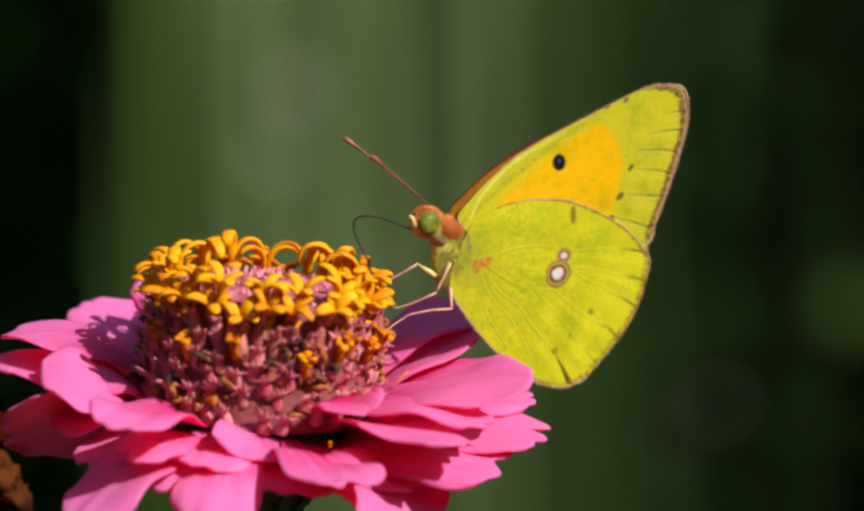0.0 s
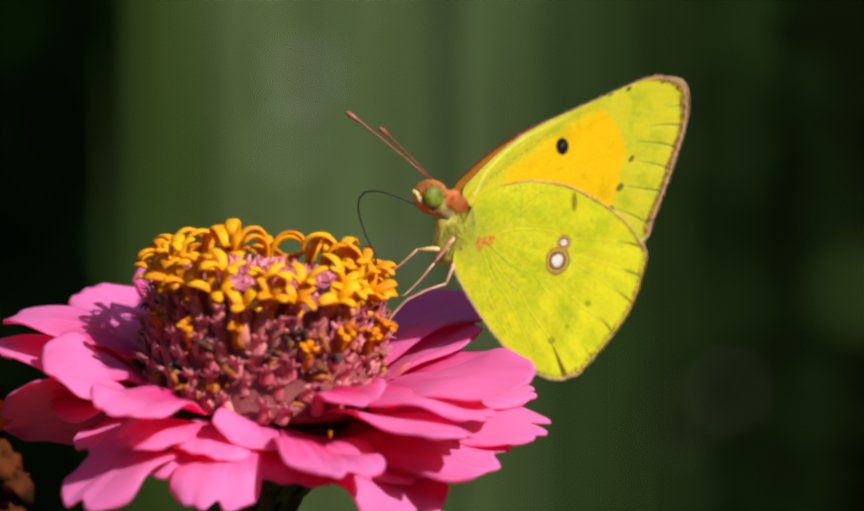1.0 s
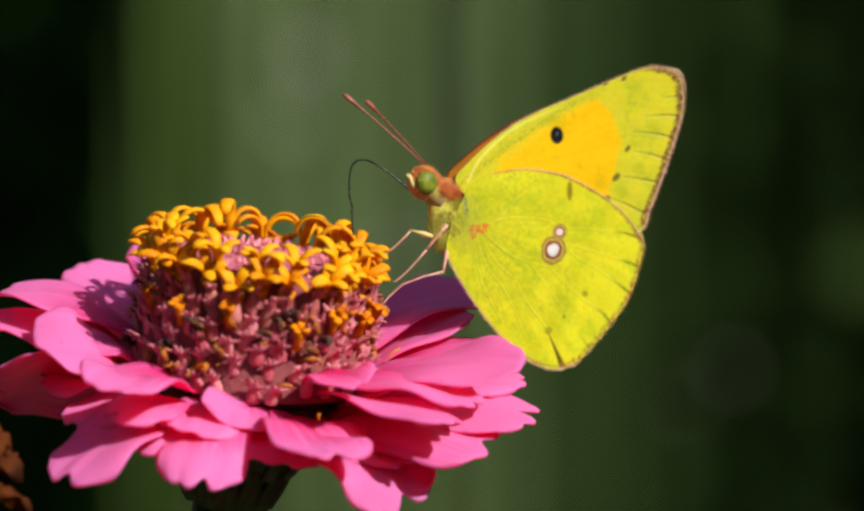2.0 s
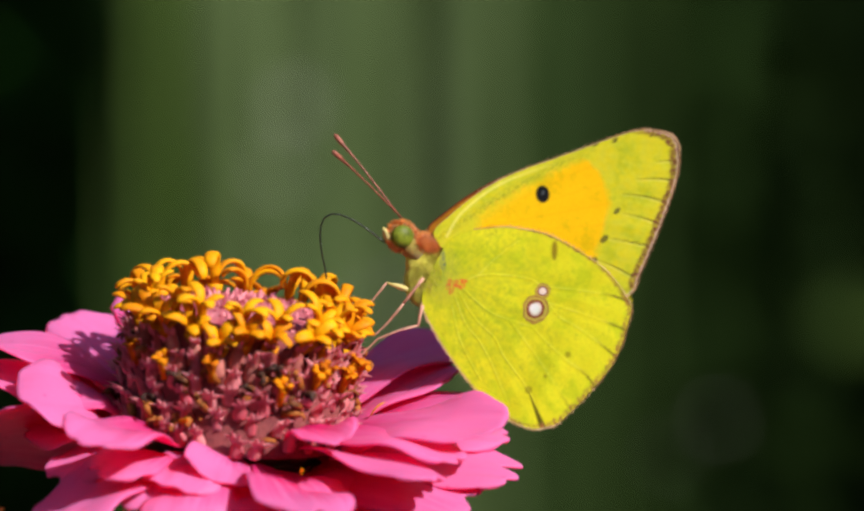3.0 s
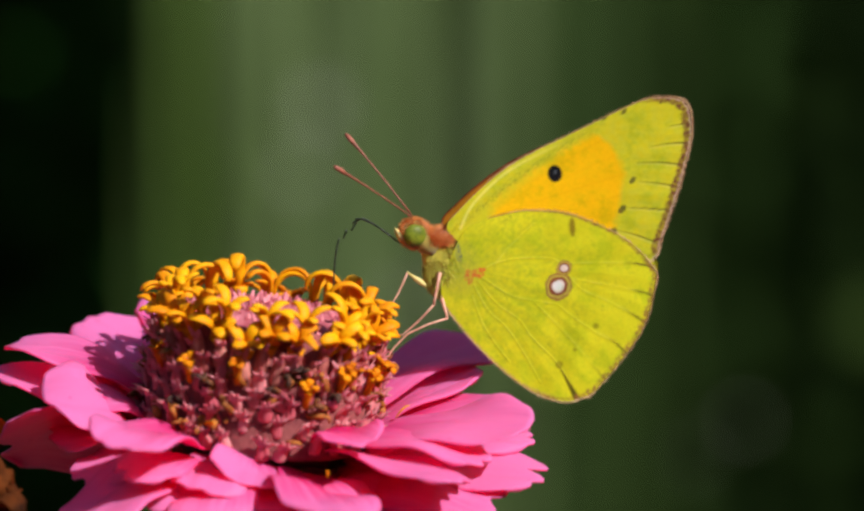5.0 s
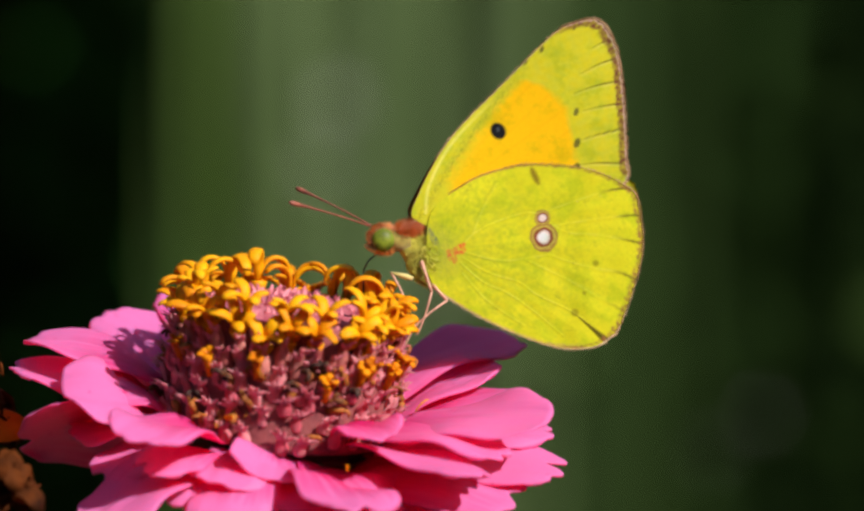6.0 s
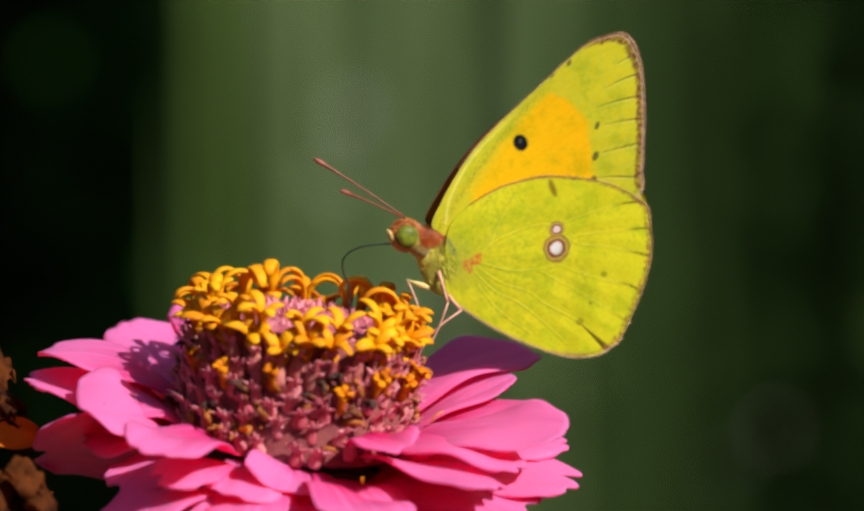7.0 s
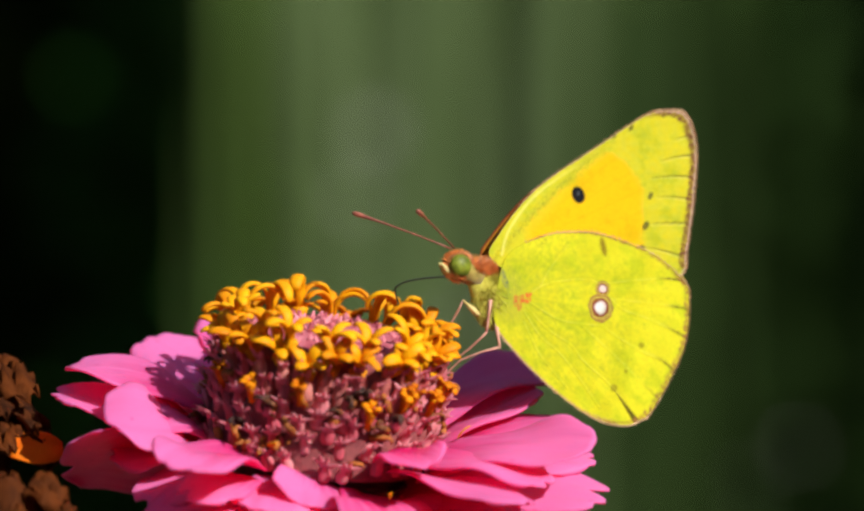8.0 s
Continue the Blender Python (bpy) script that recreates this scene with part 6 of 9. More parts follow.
    walk(proboscis[1], [
        (0, pose(-0.008300, 0.000400, 0.003765, 44.09, 66.38, -163.03)),
        (0.2, pose(-0.008379, 0.000315, 0.003614, 74.08, 73.80, -127.09)),
        (0.5, pose(-0.008302, 0.000348, 0.003851, 31.13, 68.88, -172.90)),
        (0.7, pose(-0.008274, 0.000350, 0.003939, 27.04, 68.28, -177.52)),
        (1, pose(-0.008381, 0.000374, 0.003390, 23.95, 71.50, 177.28)),
        (1.2, pose(-0.008351, 0.000163, 0.001806, 179.84, 50.15, -25.41)),
        (1.3, pose(-0.008419, 0.000298, 0.002016, -159.09, 73.78, -18.44)),
        (1.4, pose(-0.008445, 0.000297, 0.002116, -166.52, 63.66, -26.28)),
        (1.5, pose(-0.008335, 0.000352, 0.003658, 9.85, 68.80, 163.49)),
        (1.6, pose(-0.007950, 0.000215, 0.004177, 5.19, 28.99, 157.83)),
        (1.7, pose(-0.008112, 0.000265, 0.004053, 5.77, 42.37, 160.14)),
        (2.8, pose(-0.008327, 0.000306, 0.003680, 13.08, 62.41, 170.30)),
        (3, pose(-0.008355, 0.000211, 0.003631, -4.47, 60.38, 157.52)),
        (3.2, pose(-0.008225, 0.000202, 0.003613, 0.40, 44.30, 159.88)),
        (3.5, pose(-0.008517, 0.000146, 0.002826, 167.41, 70.41, -27.28)),
        (3.7, pose(-0.008249, 0.000081, 0.001402, -86.37, 81.22, 81.12)),
        (3.8, pose(-0.008257, 0.000096, 0.001275, -123.92, 75.75, 43.73)),
        (4, pose(-0.008374, 0.000104, 0.001737, -143.81, 84.16, 19.16)),
        (4.2, pose(-0.008362, 0.000017, 0.001802, -100.69, 88.96, 65.06)),
        (4.4, pose(-0.008522, 0.000052, 0.002860, 40.18, 76.09, -143.15)),
        (4.5, pose(-0.008214, 0.000153, 0.003779, 13.15, 42.21, -176.13)),
        (4.6, pose(-0.008377, 0.000165, 0.003688, 17.77, 62.98, -172.98)),
        (4.7, pose(-0.008167, 0.000282, 0.003917, 18.50, 43.61, 178.18)),
        (5.8, pose(-0.008447, -0.000035, 0.001816, 175.80, 61.73, -16.36)),
        (6, pose(-0.008446, -0.000033, 0.001949, -165.48, 47.40, -12.46)),
        (6.2, pose(-0.008381, -0.000055, 0.002630, -167.88, 46.20, -12.23)),
        (6.3, pose(-0.008064, -0.000099, 0.004059, 156.07, 55.20, -27.03)),
        (6.4, pose(-0.007935, 0.000259, 0.004742, 29.55, 42.75, -163.20)),
        (6.5, pose(-0.007998, 0.000169, 0.004619, 14.52, 44.26, -176.05)),
        (6.6, pose(-0.008099, 0.000211, 0.004479, 21.75, 53.87, -171.40)),
        (6.8, pose(-0.007760, 0.000223, 0.004756, 12.10, 26.61, 171.66)),
        (7, pose(-0.008195, 0.000158, 0.004320, 52.82, 72.01, -137.12)),
        (7.2, pose(-0.008109, 0.000255, 0.004450, 25.87, 56.56, -170.52)),
        (7.5, pose(-0.007992, 0.000330, 0.004498, 18.41, 45.93, 172.66)),
        (7.7, pose(-0.008220, 0.000233, 0.003950, 114.08, 66.94, -84.52)),
        (7.8, pose(-0.007895, 0.000353, 0.004679, 19.91, 44.77, 172.07)),
        (7.9, pose(-0.008208, 0.000318, 0.003985, 112.40, 76.60, -91.19)),
        (8, pose(-0.008449, 0.000364, 0.003036, -57.39, 86.39, 95.90)),
    ])
    walk(proboscis[2], [
        (0, pose(-0.009008, 0.000802, 0.004010, 48.67, 67.88, -158.69)),
        (0.2, pose(-0.009166, 0.000629, 0.003679, 86.99, 74.25, -114.46)),
        (0.5, pose(-0.009030, 0.000700, 0.004113, 37.05, 71.50, -167.26)),
        (0.7, pose(-0.008994, 0.000706, 0.004219, 32.74, 71.28, -172.11)),
        (1, pose(-0.009100, 0.000754, 0.003636, 29.06, 74.11, -177.93)),
        (1.2, pose(-0.008941, 0.000440, 0.001262, -168.52, 44.31, -25.05)),
        (1.3, pose(-0.009037, 0.000820, 0.001797, -140.80, 45.55, -25.50)),
        (1.4, pose(-0.009014, 0.000797, 0.001754, -145.71, 40.98, -27.66)),
        (1.5, pose(-0.009042, 0.000713, 0.003960, 12.48, 71.86, 165.63)),
        (1.6, pose(-0.008301, 0.000441, 0.004918, 5.64, 31.02, 158.13)),
        (1.7, pose(-0.008619, 0.000539, 0.004678, 6.35, 44.35, 160.52)),
        (2.8, pose(-0.009017, 0.000619, 0.004064, 14.87, 64.67, 171.75)),
        (3, pose(-0.009061, 0.000432, 0.004050, -4.23, 62.52, 157.33)),
        (3.2, pose(-0.008781, 0.000411, 0.004221, 0.75, 46.05, 159.99)),
        (3.5, pose(-0.009295, 0.000339, 0.002548, 176.88, 57.72, -22.65)),
        (3.7, pose(-0.009078, 0.000264, 0.001410, -126.19, 76.88, 28.49)),
        (3.8, pose(-0.009076, 0.000287, 0.001158, -130.89, 70.50, 24.31)),
        (4, pose(-0.009180, 0.000353, 0.001668, -152.83, 66.24, -7.16)),
        (4.2, pose(-0.009179, 0.000225, 0.001799, -147.45, 64.06, -6.94)),
        (4.4, pose(-0.009355, 0.000113, 0.003016, 51.69, 78.20, -132.66)),
        (4.5, pose(-0.008782, 0.000308, 0.004392, 14.11, 44.40, -175.29)),
        (4.6, pose(-0.009124, 0.000334, 0.004056, 20.31, 65.48, -170.77)),
        (4.7, pose(-0.008714, 0.000570, 0.004501, 19.75, 45.88, 179.41)),
        (5.8, pose(-0.009176, 0.000114, 0.001417, -162.73, 45.68, -12.14)),
        (6, pose(-0.008984, 0.000302, 0.001399, -146.55, 30.02, -9.90)),
        (6.2, pose(-0.008925, 0.000245, 0.002059, -150.99, 38.44, -10.98)),
        (6.3, pose(-0.008788, -0.000116, 0.003616, 168.71, 46.36, -21.16)),
        (6.4, pose(-0.008537, 0.000515, 0.005285, 31.73, 45.50, -160.76)),
        (6.5, pose(-0.008585, 0.000342, 0.005208, 16.06, 47.28, -174.69)),
        (6.6, pose(-0.008777, 0.000427, 0.004944, 24.87, 57.19, -168.61)),
        (6.8, pose(-0.008102, 0.000453, 0.005499, 12.75, 28.51, 172.21)),
        (7, pose(-0.009014, 0.000322, 0.004479, 67.10, 74.08, -123.83)),
        (7.2, pose(-0.008800, 0.000515, 0.004871, 29.87, 59.81, -166.96)),
        (7.5, pose(-0.008532, 0.000670, 0.005059, 20.43, 48.80, 174.34)),
        (7.7, pose(-0.009023, 0.000476, 0.003814, 119.90, 66.03, -80.37)),
        (7.8, pose(-0.008412, 0.000717, 0.005247, 22.26, 48.05, 174.12)),
        (7.9, pose(-0.008987, 0.000649, 0.003910, 121.97, 75.55, -83.36)),
        (8, pose(-0.009208, 0.000745, 0.003065, -91.39, 87.06, 60.21)),
    ])
    walk(proboscis[3], [
        (0, pose(-0.009724, 0.001208, 0.004221, 56.53, 69.85, -151.18)),
        (0.2, pose(-0.009956, 0.000941, 0.003691, 105.96, 73.56, -95.94)),
        (0.5, pose(-0.009770, 0.001057, 0.004329, 49.59, 75.05, -155.15)),
        (0.7, pose(-0.009727, 0.001068, 0.004448, 45.73, 75.48, -159.58)),
        (1, pose(-0.009829, 0.001140, 0.003840, 40.45, 77.75, -167.03)),
        (1.2, pose(-0.009395, 0.000839, 0.000668, -156.79, 37.68, -24.73)),
        (1.3, pose(-0.009228, 0.001498, 0.001342, -139.13, 16.75, -27.58)),
        (1.4, pose(-0.009198, 0.001429, 0.001229, -139.96, 18.06, -28.31)),
        (1.5, pose(-0.009761, 0.001087, 0.004219, 18.26, 76.45, 170.66)),
        (1.6, pose(-0.008674, 0.000681, 0.005643, 6.32, 33.91, 158.58)),
        (1.7, pose(-0.009144, 0.000824, 0.005282, 7.24, 47.16, 161.11)),
        (2.8, pose(-0.009721, 0.000942, 0.004415, 17.88, 67.84, 174.28)),
        (3, pose(-0.009779, 0.000664, 0.004441, -3.94, 65.50, 157.02)),
        (3.2, pose(-0.009352, 0.000631, 0.004811, 1.24, 48.44, 160.14)),
        (3.5, pose(-0.009973, 0.000572, 0.002096, -176.79, 45.87, -20.59)),
        (3.7, pose(-0.009830, 0.000632, 0.001297, -131.26, 55.60, 0.08)),
        (3.8, pose(-0.009814, 0.000655, 0.000973, -125.00, 53.13, 4.19)),
        (4, pose(-0.009810, 0.000818, 0.001367, -139.90, 38.43, -11.99)),
        (4.2, pose(-0.009750, 0.000745, 0.001493, -131.91, 25.26, -8.53)),
        (4.4, pose(-0.010195, 0.000186, 0.003123, 77.59, 80.34, -108.38)),
        (4.5, pose(-0.009374, 0.000467, 0.004981, 15.62, 47.54, -173.97)),
        (4.6, pose(-0.009888, 0.000509, 0.004387, 24.87, 69.01, -166.72)),
        (4.7, pose(-0.009285, 0.000863, 0.005058, 21.66, 48.98, -178.72)),
        (5.8, pose(-0.009687, 0.000481, 0.000854, -147.35, 27.81, -9.65)),
        (6, pose(-0.009252, 0.000823, 0.000787, -163.20, 17.95, -8.62)),
        (6.2, pose(-0.009300, 0.000736, 0.001478, -158.48, 26.86, -9.54)),
        (6.3, pose(-0.009409, -0.000054, 0.003042, 177.90, 38.37, -17.39)),
        (6.4, pose(-0.009171, 0.000767, 0.005791, 35.43, 49.42, -156.70)),
        (6.5, pose(-0.009205, 0.000520, 0.005762, 18.84, 51.97, -172.23)),
        (6.6, pose(-0.009483, 0.000649, 0.005362, 30.53, 61.93, -163.48)),
        (6.8, pose(-0.008469, 0.000693, 0.006227, 13.78, 31.33, 173.06)),
        (7, pose(-0.009841, 0.000493, 0.004569, 95.04, 75.20, -97.48)),
        (7.2, pose(-0.009516, 0.000784, 0.005242, 38.10, 64.82, -159.47)),
        (7.5, pose(-0.009099, 0.001024, 0.005584, 24.15, 53.36, 177.47)),
        (7.7, pose(-0.009814, 0.000735, 0.003642, 128.44, 64.39, -74.44)),
        (7.8, pose(-0.008961, 0.001097, 0.005772, 27.23, 53.80, 178.50)),
        (7.9, pose(-0.009754, 0.000999, 0.003798, 135.17, 73.40, -73.00)),
        (8, pose(-0.009956, 0.001150, 0.003064, -136.89, 85.57, 12.05)),
    ])
    walk(proboscis[4], [
        (0, pose(-0.010452, 0.001617, 0.004383, 73.07, 72.28, -135.26)),
        (0.2, pose(-0.010746, 0.001249, 0.003625, 130.39, 69.55, -72.22)),
        (0.5, pose(-0.010525, 0.001421, 0.004471, 86.01, 78.49, -119.50)),
        (0.7, pose(-0.010477, 0.001438, 0.004597, 89.80, 79.52, -116.37)),
        (1, pose(-0.010569, 0.001536, 0.003977, 80.18, 81.80, -128.16)),
        (1.2, pose(-0.009688, 0.001342, 0.000051, -146.68, 30.67, -24.44)),
        (1.3, pose(-0.009138, 0.002051, 0.000754, -171.37, 8.69, -28.01)),
        (1.4, pose(-0.009119, 0.001988, 0.000629, -173.09, 7.86, -28.53)),
        (1.5, pose(-0.010491, 0.001476, 0.004408, 45.24, 83.72, -163.68)),
        (1.6, pose(-0.009079, 0.000940, 0.006344, 7.47, 38.47, 159.35)),
        (1.7, pose(-0.009694, 0.001126, 0.005855, 8.79, 51.59, 162.18)),
        (2.8, pose(-0.010440, 0.001276, 0.004720, 24.23, 72.64, 179.87)),
        (3, pose(-0.010512, 0.000911, 0.004793, -3.66, 69.96, 156.39)),
        (3.2, pose(-0.009943, 0.000865, 0.005375, 2.01, 51.97, 160.39)),
        (3.5, pose(-0.010526, 0.000830, 0.001506, -172.52, 36.05, -19.46)),
        (3.7, pose(-0.010285, 0.001259, 0.000986, -132.56, 15.73, -10.44)),
        (3.8, pose(-0.010246, 0.001308, 0.000686, -128.70, 11.73, -9.57)),
        (4, pose(-0.010090, 0.001433, 0.000862, -151.43, 11.06, -13.94)),
        (4.2, pose(-0.009895, 0.001400, 0.000984, -173.29, 6.65, -8.88)),
        (4.4, pose(-0.011039, 0.000277, 0.003154, 130.96, 78.25, -58.02)),
        (4.5, pose(-0.009998, 0.000631, 0.005534, 18.39, 52.49, -171.51)),
        (4.6, pose(-0.010670, 0.000692, 0.004663, 35.69, 74.36, -156.71)),
        (4.7, pose(-0.009888, 0.001163, 0.005576, 25.01, 53.55, -175.45)),
        (5.8, pose(-0.009938, 0.000987, 0.000223, -170.20, 10.81, -7.96)),
        (6, pose(-0.009451, 0.001087, 0.000057, -179.51, 16.37, -8.47)),
        (6.2, pose(-0.009584, 0.001082, 0.000812, -179.62, 20.00, -8.83)),
        (6.3, pose(-0.009921, 0.000074, 0.002377, -175.64, 31.65, -14.84)),
        (6.4, pose(-0.009848, 0.001012, 0.006242, 43.12, 55.45, -148.49)),
        (6.5, pose(-0.009869, 0.000706, 0.006258, 25.71, 60.42, -166.01)),
        (6.6, pose(-0.010224, 0.000879, 0.005706, 44.00, 68.97, -150.89)),
        (6.8, pose(-0.008870, 0.000946, 0.006932, 15.68, 36.09, 174.64)),
        (7, pose(-0.010670, 0.000675, 0.004550, 137.88, 69.91, -57.45)),
        (7.2, pose(-0.010266, 0.001062, 0.005526, 64.52, 72.60, -134.53)),
        (7.5, pose(-0.009705, 0.001399, 0.006046, 33.85, 61.89, -174.01)),
        (7.7, pose(-0.010583, 0.001015, 0.003414, 142.67, 60.74, -65.08)),
        (7.8, pose(-0.009560, 0.001502, 0.006218, 46.77, 66.60, -163.48)),
        (7.9, pose(-0.010495, 0.001376, 0.003626, 154.84, 67.96, -58.98)),
        (8, pose(-0.010682, 0.001588, 0.003016, -156.48, 80.04, -12.51)),
    ])
    walk(proboscis[5], [
        (0, pose(-0.011191, 0.002028, 0.004458, 115.37, 71.80, -94.28)),
        (0.2, pose(-0.011519, 0.001542, 0.003433, 154.31, 57.54, -49.43)),
        (0.5, pose(-0.011290, 0.001787, 0.004483, 150.21, 69.16, -56.82)),
        (0.7, pose(-0.011238, 0.001812, 0.004597, 157.32, 66.60, -50.50)),
        (1, pose(-0.011315, 0.001940, 0.003997, 155.01, 72.83, -55.11)),
        (1.2, pose(-0.009825, 0.001916, -0.000559, -174.44, -1.74, -23.45)),
        (1.3, pose(-0.009191, 0.002224, -0.000077, -171.37, 8.69, -28.01)),
        (1.4, pose(-0.009172, 0.002133, -0.000207, -173.09, 7.86, -28.53)),
        (1.5, pose(-0.011231, 0.001888, 0.004473, 165.60, 76.10, -46.03)),
        (1.6, pose(-0.009530, 0.001229, 0.007003, 10.01, 47.06, 161.13)),
        (1.7, pose(-0.010281, 0.001451, 0.006377, 12.43, 59.89, 164.88)),
        (2.8, pose(-0.011179, 0.001626, 0.004951, 48.49, 80.29, -157.22)),
        (3, pose(-0.011264, 0.001181, 0.005084, -4.18, 77.58, 154.31)),
        (3.2, pose(-0.010564, 0.001117, 0.005898, 3.39, 57.87, 160.92)),
        (3.5, pose(-0.010956, 0.001100, 0.000826, -169.68, 28.39, -18.76)),
        (3.7, pose(-0.010323, 0.001865, 0.000465, -165.53, 2.01, -12.62)),
        (3.8, pose(-0.010242, 0.001924, 0.000210, -162.38, 5.17, -10.98)),
        (4, pose(-0.010128, 0.001838, 0.000170, -171.03, 4.56, -14.31)),
        (4.2, pose(-0.009976, 0.001513, 0.000146, -173.29, 6.65, -8.88)),
        (4.4, pose(-0.011870, 0.000399, 0.003041, 173.88, 59.34, -21.43)),
        (4.5, pose(-0.010670, 0.000802, 0.006025, 25.65, 61.66, -164.88)),
        (4.6, pose(-0.011476, 0.000884, 0.004849, 84.78, 80.94, -109.12)),
        (4.7, pose(-0.010534, 0.001472, 0.006033, 32.57, 60.93, -168.07)),
        (5.8, pose(-0.010068, 0.001145, -0.000565, -179.36, 9.16, -7.81)),
        (6, pose(-0.009687, 0.001129, -0.000759, -179.51, 16.37, -8.47)),
        (6.2, pose(-0.009870, 0.001133, 0.000013, -179.62, 20.00, -8.83)),
        (6.3, pose(-0.010334, 0.000250, 0.001656, -171.13, 26.15, -13.03)),
        (6.4, pose(-0.010587, 0.001240, 0.006593, 65.81, 64.39, -124.94)),
        (6.5, pose(-0.010603, 0.000903, 0.006635, 69.78, 76.76, -123.42)),
        (6.6, pose(-0.011009, 0.001117, 0.005926, 94.29, 75.98, -102.10)),
        (6.8, pose(-0.009328, 0.001219, 0.007593, 20.83, 46.58, 178.97)),
        (7, pose(-0.011466, 0.000866, 0.004335, 170.40, 49.05, -29.03)),
        (7.2, pose(-0.011055, 0.001351, 0.005635, 149.16, 65.98, -52.56)),
        (7.5, pose(-0.010372, 0.001804, 0.006378, 102.01, 75.58, -108.64)),
        (7.7, pose(-0.011298, 0.001332, 0.003084, 171.73, 48.11, -47.93)),
        (7.8, pose(-0.010242, 0.001940, 0.006448, 162.56, 56.77, -49.70)),
        (7.9, pose(-0.011171, 0.001800, 0.003338, -171.37, 46.87, -40.23)),
        (8, pose(-0.011357, 0.002085, 0.002881, -155.05, 63.14, -23.70)),
    ])
    walk(proboscis[6], [
        (0, pose(-0.011927, 0.002428, 0.004345, 167.73, 43.72, -43.82)),
        (0.2, pose(-0.012215, 0.001792, 0.003024, 170.89, 32.25, -33.36)),
        (0.5, pose(-0.012014, 0.002130, 0.004223, 175.27, 34.86, -32.73)),
        (0.7, pose(-0.011940, 0.002154, 0.004290, 176.94, 30.74, -31.50)),
        (1, pose(-0.012025, 0.002335, 0.003772, 178.38, 37.45, -34.03)),
        (1.2, pose(-0.009769, 0.001981, -0.001395, -175.89, -2.72, -23.43)),
        (1.3, pose(-0.009243, 0.002396, -0.000908, -171.37, 8.69, -28.01)),
        (1.4, pose(-0.009225, 0.002278, -0.001043, -173.09, 7.86, -28.53)),
        (1.5, pose(-0.011931, 0.002312, 0.004277, -176.21, 40.20, -31.66)),
        (1.6, pose(-0.010061, 0.001566, 0.007572, 21.71, 68.88, 170.91)),
        (1.7, pose(-0.010925, 0.001814, 0.006793, 40.93, 80.31, -168.93)),
        (2.8, pose(-0.011936, 0.001997, 0.005046, 157.85, 74.92, -50.57)),
        (3, pose(-0.012036, 0.001483, 0.005266, -157.67, 86.30, -2.32)),
        (3.2, pose(-0.011226, 0.001399, 0.006349, 7.15, 70.17, 162.90)),
        (3.5, pose(-0.011283, 0.001371, 0.000090, -167.78, 22.49, -18.29)),
        (3.7, pose(-0.010304, 0.002079, -0.000358, -165.53, 2.01, -12.62)),
        (3.8, pose(-0.010265, 0.002190, -0.000597, -162.38, 5.17, -10.98)),
        (4, pose(-0.010160, 0.001983, -0.000667, -171.03, 4.56, -14.31)),
        (4.2, pose(-0.010057, 0.001626, -0.000693, -173.29, 6.65, -8.88)),
        (4.4, pose(-0.012568, 0.000578, 0.002617, -168.04, 16.54, -8.01)),
        (4.5, pose(-0.011415, 0.000981, 0.006388, 84.77, 78.55, -107.18)),
        (4.6, pose(-0.012298, 0.001088, 0.004861, 166.40, 64.34, -30.21)),
        (4.7, pose(-0.011240, 0.001790, 0.006381, 62.46, 72.71, -138.53)),
        (5.8, pose(-0.010201, 0.001173, -0.001404, -179.36, 9.16, -7.81)),
        (6, pose(-0.009923, 0.001172, -0.001574, -179.51, 16.37, -8.47)),
        (6.2, pose(-0.010156, 0.001183, -0.000785, -179.62, 20.00, -8.83)),
        (6.3, pose(-0.010665, 0.000461, 0.000903, 174.89, 14.07, -9.58)),
        (6.4, pose(-0.011398, 0.001425, 0.006743, 129.10, 62.46, -59.60)),
        (6.5, pose(-0.011414, 0.001100, 0.006701, 170.69, 50.56, -22.97)),
        (6.6, pose(-0.011820, 0.001354, 0.005910, 160.24, 60.53, -37.62)),
        (6.8, pose(-0.009898, 0.001531, 0.008137, 84.94, 76.88, -119.18)),
        (7, pose(-0.012080, 0.001047, 0.003793, -176.56, 17.96, -16.26)),
        (7.2, pose(-0.011791, 0.001610, 0.005344, 177.00, 29.10, -23.59)),
        (7.5, pose(-0.011089, 0.002223, 0.006335, 175.91, 38.30, -34.39)),
        (7.7, pose(-0.011800, 0.001709, 0.002532, -154.07, -4.93, -21.51)),
        (7.8, pose(-0.010843, 0.002274, 0.006026, 176.93, 15.64, -28.71)),
        (7.9, pose(-0.011545, 0.002278, 0.002781, -150.47, -17.18, -23.19)),
        (8, pose(-0.011835, 0.002680, 0.002538, -139.35, 7.04, -29.16)),
    ])
